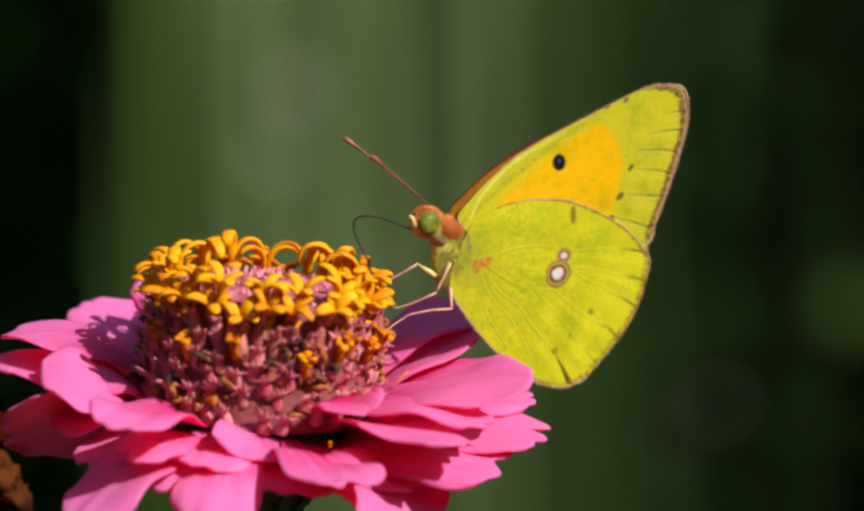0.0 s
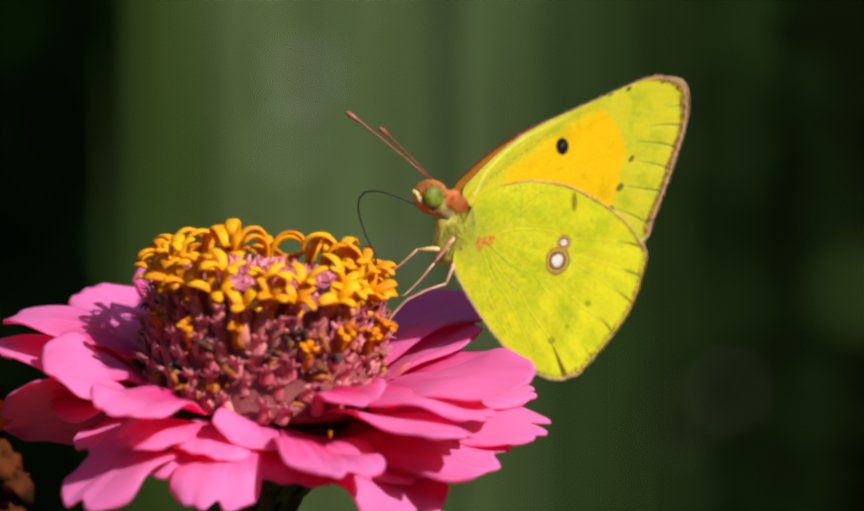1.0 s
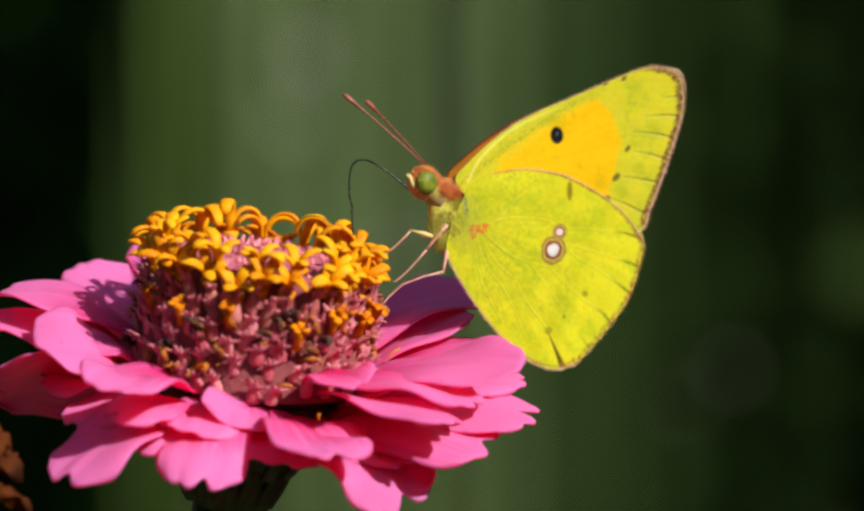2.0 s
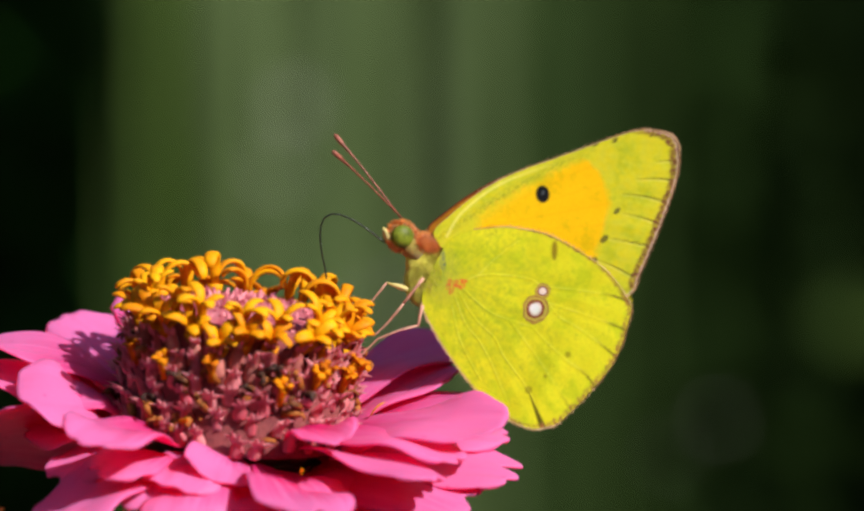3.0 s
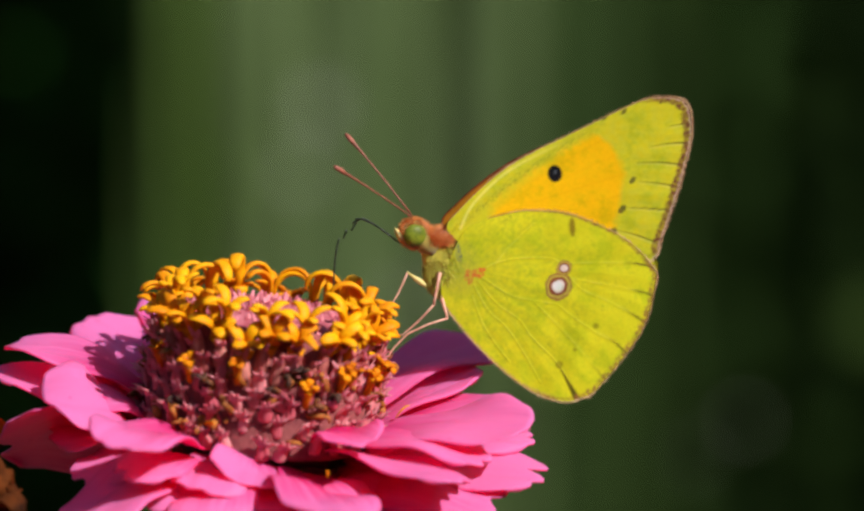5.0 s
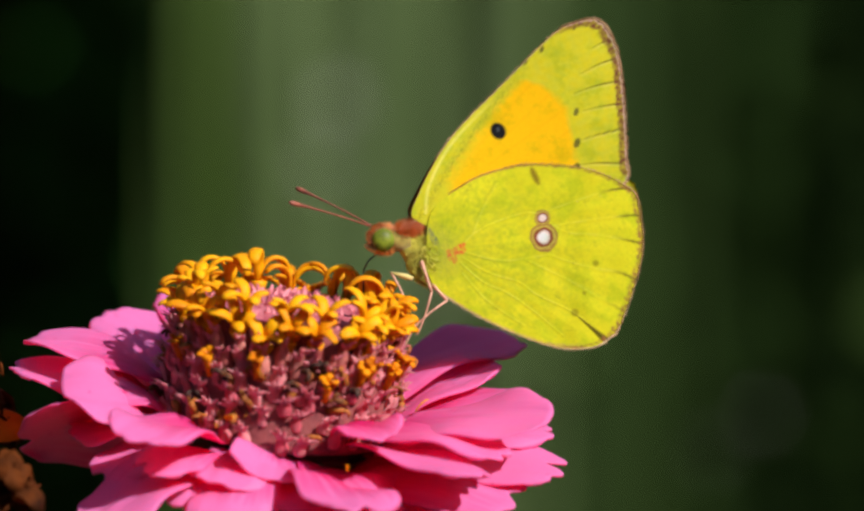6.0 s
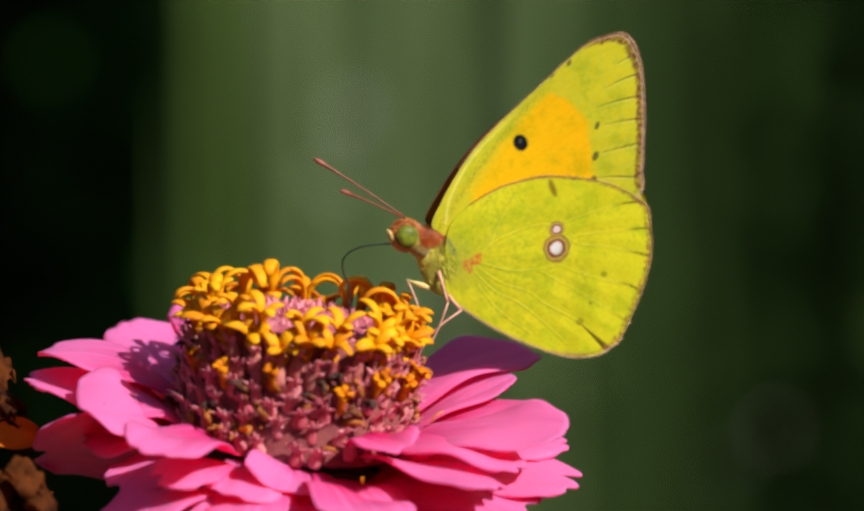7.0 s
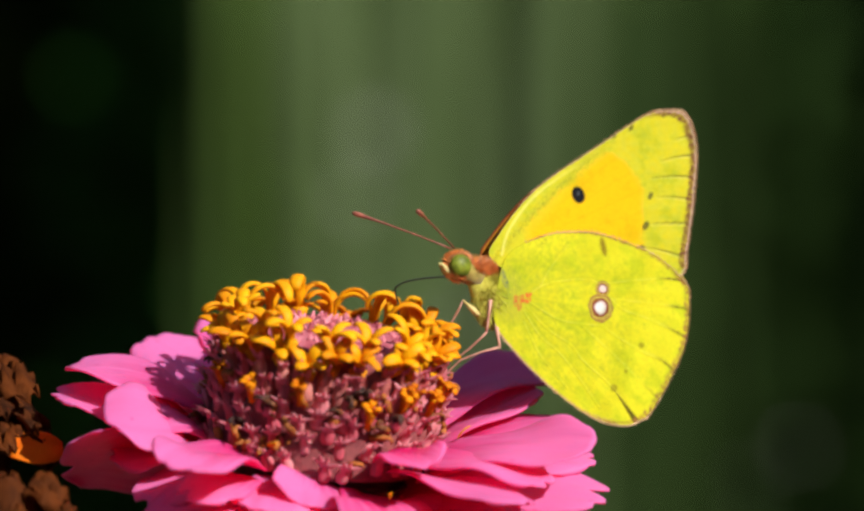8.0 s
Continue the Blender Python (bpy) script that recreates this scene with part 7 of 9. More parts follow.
    walk(proboscis[7], [
        (0, pose(-0.012444, 0.002684, 0.003769, 177.31, -3.24, -25.97)),
        (0.2, pose(-0.012657, 0.001924, 0.002324, 176.60, 3.98, -24.24)),
        (0.5, pose(-0.012449, 0.002328, 0.003543, 179.25, 3.20, -25.25)),
        (0.7, pose(-0.012327, 0.002339, 0.003574, 179.64, 2.73, -25.69)),
        (1, pose(-0.012455, 0.002597, 0.003115, -177.78, 1.60, -28.02)),
        (1.2, pose(-0.009708, 0.002021, -0.002242, -175.89, -2.72, -23.43)),
        (1.3, pose(-0.009295, 0.002568, -0.001738, -171.37, 8.69, -28.01)),
        (1.4, pose(-0.009277, 0.002423, -0.001878, -173.09, 7.86, -28.53)),
        (1.5, pose(-0.012358, 0.002640, 0.003644, -173.24, 6.59, -28.44)),
        (1.6, pose(-0.010727, 0.001985, 0.007852, 175.66, 60.29, -36.82)),
        (1.7, pose(-0.011641, 0.002232, 0.006899, -179.39, 47.65, -31.49)),
        (2.8, pose(-0.012658, 0.002376, 0.004843, -177.90, 37.84, -28.84)),
        (3, pose(-0.012801, 0.001835, 0.005215, -168.93, 51.85, -18.99)),
        (3.2, pose(-0.011950, 0.001732, 0.006634, 179.61, 76.41, -28.70)),
        (3.5, pose(-0.011529, 0.001642, -0.000677, -166.48, 17.89, -17.95)),
        (3.7, pose(-0.010286, 0.002292, -0.001180, -165.53, 2.01, -12.62)),
        (3.8, pose(-0.010287, 0.002456, -0.001404, -162.38, 5.17, -10.98)),
        (4, pose(-0.010192, 0.002128, -0.001504, -171.03, 4.56, -14.31)),
        (4.2, pose(-0.010138, 0.001740, -0.001531, -173.29, 6.65, -8.88)),
        (4.4, pose(-0.012774, 0.000781, 0.001837, -168.26, -13.30, -2.94)),
        (4.5, pose(-0.012232, 0.001155, 0.006403, 173.20, 45.86, -18.37)),
        (4.6, pose(-0.013030, 0.001287, 0.004509, -178.47, 27.04, -15.65)),
        (4.7, pose(-0.012015, 0.002104, 0.006497, 151.57, 64.10, -49.23)),
        (5.8, pose(-0.010334, 0.001200, -0.002243, -179.36, 9.16, -7.81)),
        (6, pose(-0.010159, 0.001214, -0.002390, -179.51, 16.37, -8.47)),
        (6.2, pose(-0.010443, 0.001233, -0.001584, -179.62, 20.00, -8.83)),
        (6.3, pose(-0.010878, 0.000422, 0.000091, 171.37, 12.26, -9.10)),
        (6.4, pose(-0.012195, 0.001500, 0.006499, 158.87, 38.00, -25.17)),
        (6.5, pose(-0.012048, 0.001224, 0.006182, 177.43, 20.81, -12.63)),
        (6.6, pose(-0.012539, 0.001549, 0.005521, 175.33, 34.86, -21.42)),
        (6.8, pose(-0.010629, 0.001860, 0.008153, 175.71, 35.00, -23.93)),
        (7, pose(-0.012315, 0.001168, 0.002994, -175.20, -3.03, -10.56)),
        (7.2, pose(-0.012181, 0.001732, 0.004613, 179.00, 6.44, -16.64)),
        (7.5, pose(-0.011545, 0.002464, 0.005685, 178.93, 11.73, -25.75)),
        (7.7, pose(-0.011610, 0.002019, 0.001798, 167.31, 2.27, -24.20)),
        (7.8, pose(-0.011064, 0.002344, 0.005214, 176.23, 1.99, -24.74)),
        (7.9, pose(-0.011189, 0.002570, 0.002092, 175.09, 6.41, -28.37)),
        (8, pose(-0.011642, 0.003181, 0.001924, -156.20, -10.89, -30.09)),
    ])
    walk(proboscis[8], [
        (0, pose(-0.012419, 0.002628, 0.002932, 174.41, -21.43, -20.12)),
        (0.2, pose(-0.012731, 0.001902, 0.001484, 176.38, -13.13, -19.34)),
        (0.5, pose(-0.012497, 0.002338, 0.002699, 178.58, -11.47, -22.24)),
        (0.7, pose(-0.012365, 0.002352, 0.002729, 179.10, -10.22, -23.27)),
        (1, pose(-0.012460, 0.002637, 0.002272, -178.56, -14.47, -25.70)),
        (1.2, pose(-0.009647, 0.002061, -0.003089, -175.89, -2.72, -23.43)),
        (1.3, pose(-0.009347, 0.002741, -0.002569, -171.37, 8.69, -28.01)),
        (1.4, pose(-0.009330, 0.002567, -0.002714, -173.09, 7.86, -28.53)),
        (1.5, pose(-0.012395, 0.002773, 0.002811, -173.77, -8.94, -27.24)),
        (1.6, pose(-0.011336, 0.002363, 0.007444, -178.97, 29.37, -29.23)),
        (1.7, pose(-0.012155, 0.002557, 0.006345, -177.08, 15.62, -26.75)),
        (2.8, pose(-0.013090, 0.002649, 0.004187, -175.35, 7.37, -24.26)),
        (3, pose(-0.013355, 0.002194, 0.004712, -167.84, 15.47, -20.13)),
        (3.2, pose(-0.012654, 0.002112, 0.006440, -172.76, 29.81, -22.71)),
        (3.5, pose(-0.011709, 0.001909, -0.001463, -175.75, -8.40, -16.19)),
        (3.7, pose(-0.010268, 0.002506, -0.002003, -165.53, 2.01, -12.62)),
        (3.8, pose(-0.010310, 0.002723, -0.002211, -162.38, 5.17, -10.98)),
        (4, pose(-0.010224, 0.002272, -0.002341, -171.03, 4.56, -14.31)),
        (4.2, pose(-0.010220, 0.001853, -0.002370, -173.29, 6.65, -8.88)),
        (4.4, pose(-0.012574, 0.000943, 0.001030, -172.44, -21.21, -1.50)),
        (4.5, pose(-0.012824, 0.001248, 0.005828, 177.49, 18.50, -10.35)),
        (4.6, pose(-0.013391, 0.001411, 0.003763, -177.31, 3.13, -11.52)),
        (4.7, pose(-0.012748, 0.002345, 0.006176, 170.82, 35.45, -27.17)),
        (5.8, pose(-0.010467, 0.001228, -0.003082, -179.36, 9.16, -7.81)),
        (6, pose(-0.010395, 0.001257, -0.003205, -179.51, 16.37, -8.47)),
        (6.2, pose(-0.010729, 0.001283, -0.002383, -179.62, 20.00, -8.83)),
        (6.3, pose(-0.011075, 0.000324, -0.000730, 171.37, 12.26, -9.10)),
        (6.4, pose(-0.012762, 0.001431, 0.005879, 164.04, 20.99, -15.29)),
        (6.5, pose(-0.012349, 0.001252, 0.005391, 177.51, 8.64, -9.85)),
        (6.6, pose(-0.013012, 0.001661, 0.004831, 178.05, 18.20, -16.11)),
        (6.8, pose(-0.011093, 0.001997, 0.007468, 176.40, 17.21, -18.85)),
        (7, pose(-0.012258, 0.001230, 0.002150, -176.81, -12.33, -8.05)),
        (7.2, pose(-0.012277, 0.001745, 0.003771, 178.24, -3.61, -13.89)),
        (7.5, pose(-0.011708, 0.002524, 0.004856, 178.14, 1.65, -23.12)),
        (7.7, pose(-0.011714, 0.001865, 0.000987, 165.20, 3.77, -24.76)),
        (7.8, pose(-0.011114, 0.002306, 0.004367, 175.41, -3.88, -23.09)),
        (7.9, pose(-0.011304, 0.002551, 0.001267, 173.48, 8.06, -28.73)),
        (8, pose(-0.011364, 0.003389, 0.001214, -171.35, 4.54, -29.29)),
    ])
    walk(proboscis[9], [
        (0, pose(-0.012158, 0.002444, 0.002145, 172.24, -28.60, -17.44)),
        (0.2, pose(-0.012567, 0.001788, 0.000659, 175.11, -22.29, -16.48)),
        (0.5, pose(-0.012349, 0.002255, 0.001867, 177.69, -18.75, -20.65)),
        (0.7, pose(-0.012232, 0.002280, 0.001893, 178.40, -16.94, -21.95)),
        (1, pose(-0.012260, 0.002564, 0.001450, -179.45, -22.05, -24.50)),
        (1.2, pose(-0.009585, 0.002100, -0.003936, -175.89, -2.72, -23.43)),
        (1.3, pose(-0.009399, 0.002913, -0.003400, -171.37, 8.69, -28.01)),
        (1.4, pose(-0.009382, 0.002712, -0.003550, -173.09, 7.86, -28.53)),
        (1.5, pose(-0.012236, 0.002795, 0.001978, -174.44, -16.53, -26.63)),
        (1.6, pose(-0.011691, 0.002579, 0.006707, -179.04, 18.11, -27.74)),
        (1.7, pose(-0.012339, 0.002698, 0.005530, -177.66, 4.23, -25.56)),
        (2.8, pose(-0.013160, 0.002756, 0.003351, -176.08, -6.36, -22.56)),
        (3, pose(-0.013500, 0.002437, 0.003918, -168.53, -1.80, -20.49)),
        (3.2, pose(-0.012994, 0.002369, 0.005719, -173.32, 9.11, -22.02)),
        (3.5, pose(-0.011575, 0.001935, -0.002284, -178.12, -13.21, -15.87)),
        (3.7, pose(-0.010250, 0.002720, -0.002825, -165.53, 2.01, -12.62)),
        (3.8, pose(-0.010333, 0.002989, -0.003017, -162.38, 5.17, -10.98)),
        (4, pose(-0.010256, 0.002417, -0.003178, -171.03, 4.56, -14.31)),
        (4.2, pose(-0.010301, 0.001966, -0.003208, -173.29, 6.65, -8.88)),
        (4.4, pose(-0.012271, 0.001045, 0.000256, 176.28, -3.11, -4.67)),
        (4.5, pose(-0.013095, 0.001260, 0.005026, 177.35, 7.46, -8.03)),
        (4.6, pose(-0.013428, 0.001459, 0.002918, -178.04, -7.89, -9.77)),
        (4.7, pose(-0.013239, 0.002446, 0.005497, 173.28, 18.93, -21.54)),
        (5.8, pose(-0.010599, 0.001256, -0.003922, -179.36, 9.16, -7.81)),
        (6, pose(-0.010630, 0.001299, -0.004021, -179.51, 16.37, -8.47)),
        (6.2, pose(-0.011016, 0.001333, -0.003181, -179.62, 20.00, -8.83)),
        (6.3, pose(-0.011271, 0.000226, -0.001551, 171.37, 12.26, -9.10)),
        (6.4, pose(-0.013105, 0.001283, 0.005118, 164.98, 12.07, -11.18)),
        (6.5, pose(-0.012481, 0.001238, 0.004552, 177.16, 2.58, -8.55)),
        (6.6, pose(-0.013274, 0.001706, 0.004025, 178.32, 8.86, -13.63)),
        (6.8, pose(-0.011347, 0.002028, 0.006658, 175.94, 10.64, -17.27)),
        (7, pose(-0.012073, 0.001251, 0.001327, 170.59, 12.17, -14.61)),
        (7.2, pose(-0.012231, 0.001707, 0.002924, 177.45, -9.04, -12.39)),
        (7.5, pose(-0.011741, 0.002508, 0.004007, 177.41, -3.47, -21.81)),
        (7.7, pose(-0.011854, 0.001691, 0.000167, 165.20, 3.77, -24.76)),
        (7.8, pose(-0.011088, 0.002221, 0.003521, 174.80, -7.24, -22.13)),
        (7.9, pose(-0.011454, 0.002524, 0.000430, 173.48, 8.06, -28.73)),
        (8, pose(-0.011359, 0.003533, 0.000376, -171.35, 4.54, -29.29)),
    ])
    walk(proboscis[10], [
        (0, pose(-0.011807, 0.002214, 0.001406, 170.76, -32.49, -15.82)),
        (0.2, pose(-0.012280, 0.001627, -0.000124, 173.91, -27.76, -14.58)),
        (0.5, pose(-0.012105, 0.002126, 0.001064, 176.96, -23.08, -19.64)),
        (0.7, pose(-0.012011, 0.002165, 0.001080, 177.81, -21.06, -21.10)),
        (1, pose(-0.011966, 0.002439, 0.000663, 179.86, -26.47, -23.75)),
        (1.2, pose(-0.009524, 0.002140, -0.004783, -175.89, -2.72, -23.43)),
        (1.3, pose(-0.009451, 0.003085, -0.004231, -171.37, 8.69, -28.01)),
        (1.4, pose(-0.009435, 0.002857, -0.004386, -173.09, 7.86, -28.53)),
        (1.5, pose(-0.011984, 0.002761, 0.001167, -174.96, -21.02, -26.24)),
        (1.6, pose(-0.011918, 0.002715, 0.005899, -179.31, 12.62, -27.09)),
        (1.7, pose(-0.012380, 0.002756, 0.004684, -178.14, -1.27, -25.01)),
        (2.8, pose(-0.013051, 0.002774, 0.002509, -176.85, -13.27, -21.68)),
        (3, pose(-0.013416, 0.002586, 0.003087, -169.15, -9.98, -20.66)),
        (3.2, pose(-0.013081, 0.002510, 0.004887, -173.94, 0.68, -21.77)),
        (3.5, pose(-0.011381, 0.001908, -0.003112, -178.12, -13.21, -15.87)),
        (3.7, pose(-0.010232, 0.002933, -0.003648, -165.53, 2.01, -12.62)),
        (3.8, pose(-0.010355, 0.003256, -0.003824, -162.38, 5.17, -10.98)),
        (4, pose(-0.010288, 0.002562, -0.004015, -171.03, 4.56, -14.31)),
        (4.2, pose(-0.010382, 0.002079, -0.004047, -173.29, 6.65, -8.88)),
        (4.4, pose(-0.012230, 0.000986, -0.000591, 176.28, -3.11, -4.67)),
        (4.5, pose(-0.013210, 0.001237, 0.004184, 176.96, 1.83, -6.90)),
        (4.6, pose(-0.013308, 0.001468, 0.002077, -178.76, -13.85, -8.79)),
        (4.7, pose(-0.013530, 0.002454, 0.004700, 173.51, 10.42, -19.14)),
        (5.8, pose(-0.010732, 0.001284, -0.004761, -179.36, 9.16, -7.81)),
        (6, pose(-0.010866, 0.001342, -0.004836, -179.51, 16.37, -8.47)),
        (6.2, pose(-0.011302, 0.001384, -0.003980, -179.62, 20.00, -8.83)),
        (6.3, pose(-0.011467, 0.000128, -0.002373, 171.37, 12.26, -9.10)),
        (6.4, pose(-0.013316, 0.001100, 0.004316, 165.10, 6.83, -8.91)),
        (6.5, pose(-0.012525, 0.001202, 0.003704, 176.82, -1.09, -7.77)),
        (6.6, pose(-0.013407, 0.001713, 0.003186, 178.11, 3.16, -12.19)),
        (6.8, pose(-0.011515, 0.002017, 0.005825, 175.56, 7.10, -16.45)),
        (7, pose(-0.012279, 0.001161, 0.000507, 170.59, 12.17, -14.61)),
        (7.2, pose(-0.012109, 0.001642, 0.002085, 175.20, -4.32, -13.70)),
        (7.5, pose(-0.011707, 0.002454, 0.003159, 176.84, -6.62, -21.00)),
        (7.7, pose(-0.011994, 0.001516, -0.000653, 165.20, 3.77, -24.76)),
        (7.8, pose(-0.011018, 0.002109, 0.002682, 174.35, -9.46, -21.49)),
        (7.9, pose(-0.011604, 0.002496, -0.000406, 173.48, 8.06, -28.73)),
        (8, pose(-0.011355, 0.003677, -0.000462, -171.35, 4.54, -29.29)),
    ])
    walk(proboscis[11], [
        (0, pose(-0.011411, 0.001960, 0.000699, 169.69, -34.98, -14.70)),
        (0.2, pose(-0.011921, 0.001441, -0.000872, 172.90, -31.39, -13.21)),
        (0.5, pose(-0.011807, 0.001972, 0.000283, 176.38, -26.00, -18.92)),
        (0.7, pose(-0.011738, 0.002025, 0.000288, 177.34, -23.87, -20.49)),
        (1, pose(-0.011620, 0.002285, -0.000098, 179.33, -29.39, -23.21)),
        (1.2, pose(-0.009463, 0.002180, -0.005630, -175.89, -2.72, -23.43)),
        (1.3, pose(-0.009503, 0.003257, -0.005061, -171.37, 8.69, -28.01)),
        (1.4, pose(-0.009487, 0.003002, -0.005222, -173.09, 7.86, -28.53)),
        (1.5, pose(-0.011679, 0.002694, 0.000377, -175.36, -24.02, -25.97)),
        (1.6, pose(-0.012079, 0.002808, 0.005070, -179.54, 9.29, -26.71)),
        (1.7, pose(-0.012352, 0.002773, 0.003835, -178.49, -4.59, -24.67)),
        (2.8, pose(-0.012853, 0.002745, 0.001683, -177.45, -17.46, -21.12)),
        (3, pose(-0.013225, 0.002684, 0.002265, -169.59, -14.71, -20.76)),
        (3.2, pose(-0.013057, 0.002597, 0.004042, -174.37, -3.90, -21.64)),
        (3.5, pose(-0.011186, 0.001882, -0.003939, -178.12, -13.21, -15.87)),
        (3.7, pose(-0.010213, 0.003147, -0.004470, -165.53, 2.01, -12.62)),
        (3.8, pose(-0.010378, 0.003522, -0.004631, -162.38, 5.17, -10.98)),
        (4, pose(-0.010320, 0.002707, -0.004852, -171.03, 4.56, -14.31)),
        (4.2, pose(-0.010464, 0.002193, -0.004885, -173.29, 6.65, -8.88)),
        (4.4, pose(-0.012188, 0.000928, -0.001438, 176.28, -3.11, -4.67)),
        (4.5, pose(-0.013242, 0.001195, 0.003336, 176.63, -1.63, -6.21)),
        (4.6, pose(-0.013104, 0.001455, 0.001252, -179.33, -17.62, -8.15)),
        (4.7, pose(-0.013706, 0.002413, 0.003870, 173.37, 5.36, -17.77)),
        (5.8, pose(-0.010865, 0.001312, -0.005600, -179.36, 9.16, -7.81)),
        (6, pose(-0.011102, 0.001384, -0.005652, -179.51, 16.37, -8.47)),
        (6.2, pose(-0.011589, 0.001434, -0.004779, -179.62, 20.00, -8.83)),
        (6.3, pose(-0.011664, 0.000031, -0.003194, 171.37, 12.26, -9.10)),
        (6.4, pose(-0.013447, 0.000900, 0.003500, 165.02, 3.37, -7.45)),
        (6.5, pose(-0.012516, 0.001153, 0.002856, 176.54, -3.59, -7.24)),
        (6.6, pose(-0.013459, 0.001696, 0.002338, 176.74, 0.59, -11.55)),
        (6.8, pose(-0.011634, 0.001984, 0.004985, 175.27, 4.83, -15.93)),
        (7, pose(-0.012485, 0.001071, -0.000313, 170.59, 12.17, -14.61)),
        (7.2, pose(-0.012065, 0.001559, 0.001258, 170.14, 11.54, -18.06)),
        (7.5, pose(-0.011633, 0.002375, 0.002316, 172.45, 9.05, -25.04)),
        (7.7, pose(-0.012134, 0.001342, -0.001473, 165.20, 3.77, -24.76)),
        (7.8, pose(-0.010920, 0.001980, 0.001847, 171.22, 1.42, -24.58)),
        (7.9, pose(-0.011755, 0.002468, -0.001242, 173.48, 8.06, -28.73)),
        (8, pose(-0.011350, 0.003821, -0.001299, -171.35, 4.54, -29.29)),
    ])
    walk(proboscis[12], [
        (0, pose(-0.010986, 0.001691, 0.000014, 168.97, -11.72, -23.35)),
        (0.2, pose(-0.011518, 0.001238, -0.001592, 169.71, -10.31, -20.18)),
        (0.5, pose(-0.011473, 0.001801, -0.000480, 175.92, -28.11, -18.38)),
        (0.7, pose(-0.011430, 0.001868, -0.000488, 176.95, -25.93, -20.02)),
        (1, pose(-0.011241, 0.002111, -0.000838, 178.91, -31.49, -22.81)),
        (1.2, pose(-0.009402, 0.002220, -0.006477, -175.89, -2.72, -23.43)),
        (1.3, pose(-0.009556, 0.003430, -0.005892, -171.37, 8.69, -28.01)),
        (1.4, pose(-0.009540, 0.003147, -0.006058, -173.09, 7.86, -28.53)),
        (1.5, pose(-0.011339, 0.002604, -0.000397, -175.68, -26.19, -25.77)),
        (1.6, pose(-0.012198, 0.002876, 0.004231, -179.72, 7.02, -26.45)),
        (1.7, pose(-0.012281, 0.002765, 0.002988, -178.76, -6.85, -24.44)),
        (2.8, pose(-0.012602, 0.002689, 0.000873, -177.91, -20.29, -20.73)),
        (3, pose(-0.012972, 0.002753, 0.001456, -169.90, -17.83, -20.82)),
        (3.2, pose(-0.012973, 0.002653, 0.003198, -174.67, -6.83, -21.55)),
        (3.5, pose(-0.010992, 0.001856, -0.004766, -178.12, -13.21, -15.87)),
        (3.7, pose(-0.010195, 0.003360, -0.005293, -165.53, 2.01, -12.62)),
        (3.8, pose(-0.010401, 0.003789, -0.005438, -162.38, 5.17, -10.98)),
        (4, pose(-0.010352, 0.002852, -0.005689, -171.03, 4.56, -14.31)),
        (4.2, pose(-0.010545, 0.002306, -0.005724, -173.29, 6.65, -8.88)),
        (4.4, pose(-0.012147, 0.000869, -0.002285, 176.28, -3.11, -4.67)),
        (4.5, pose(-0.013224, 0.001143, 0.002488, 176.36, -4.01, -5.73)),
        (4.6, pose(-0.012848, 0.001429, 0.000443, -179.78, -20.24, -7.69)),
        (4.7, pose(-0.013811, 0.002344, 0.003030, 173.18, 1.99, -16.88)),
        (5.8, pose(-0.010997, 0.001339, -0.006439, -179.36, 9.16, -7.81)),
        (6, pose(-0.011338, 0.001427, -0.006467, -179.51, 16.37, -8.47)),
        (6.2, pose(-0.011875, 0.001484, -0.005578, -179.62, 20.00, -8.83)),
        (6.3, pose(-0.011860, -0.000067, -0.004015, 171.37, 12.26, -9.10)),
        (6.4, pose(-0.013523, 0.000688, 0.002681, 164.89, 0.90, -6.41)),
        (6.5, pose(-0.012469, 0.001095, 0.002009, 176.31, -5.43, -6.84)),
        (6.6, pose(-0.013477, 0.001650, 0.001491, 171.63, 5.03, -12.66)),
        (6.8, pose(-0.011721, 0.001936, 0.004140, 175.05, 3.22, -15.56)),
        (7, pose(-0.012691, 0.000982, -0.001133, 170.59, 12.17, -14.61)),
        (7.2, pose(-0.012269, 0.001473, 0.000438, 170.14, 11.54, -18.06)),
        (7.5, pose(-0.011798, 0.002330, 0.001496, 170.87, 13.91, -26.34)),
        (7.7, pose(-0.012274, 0.001167, -0.002293, 165.20, 3.77, -24.76)),
        (7.8, pose(-0.010992, 0.001872, 0.001015, 169.86, 5.90, -25.85)),
        (7.9, pose(-0.011905, 0.002440, -0.002078, 173.48, 8.06, -28.73)),
        (8, pose(-0.011345, 0.003965, -0.002137, -171.35, 4.54, -29.29)),
    ])
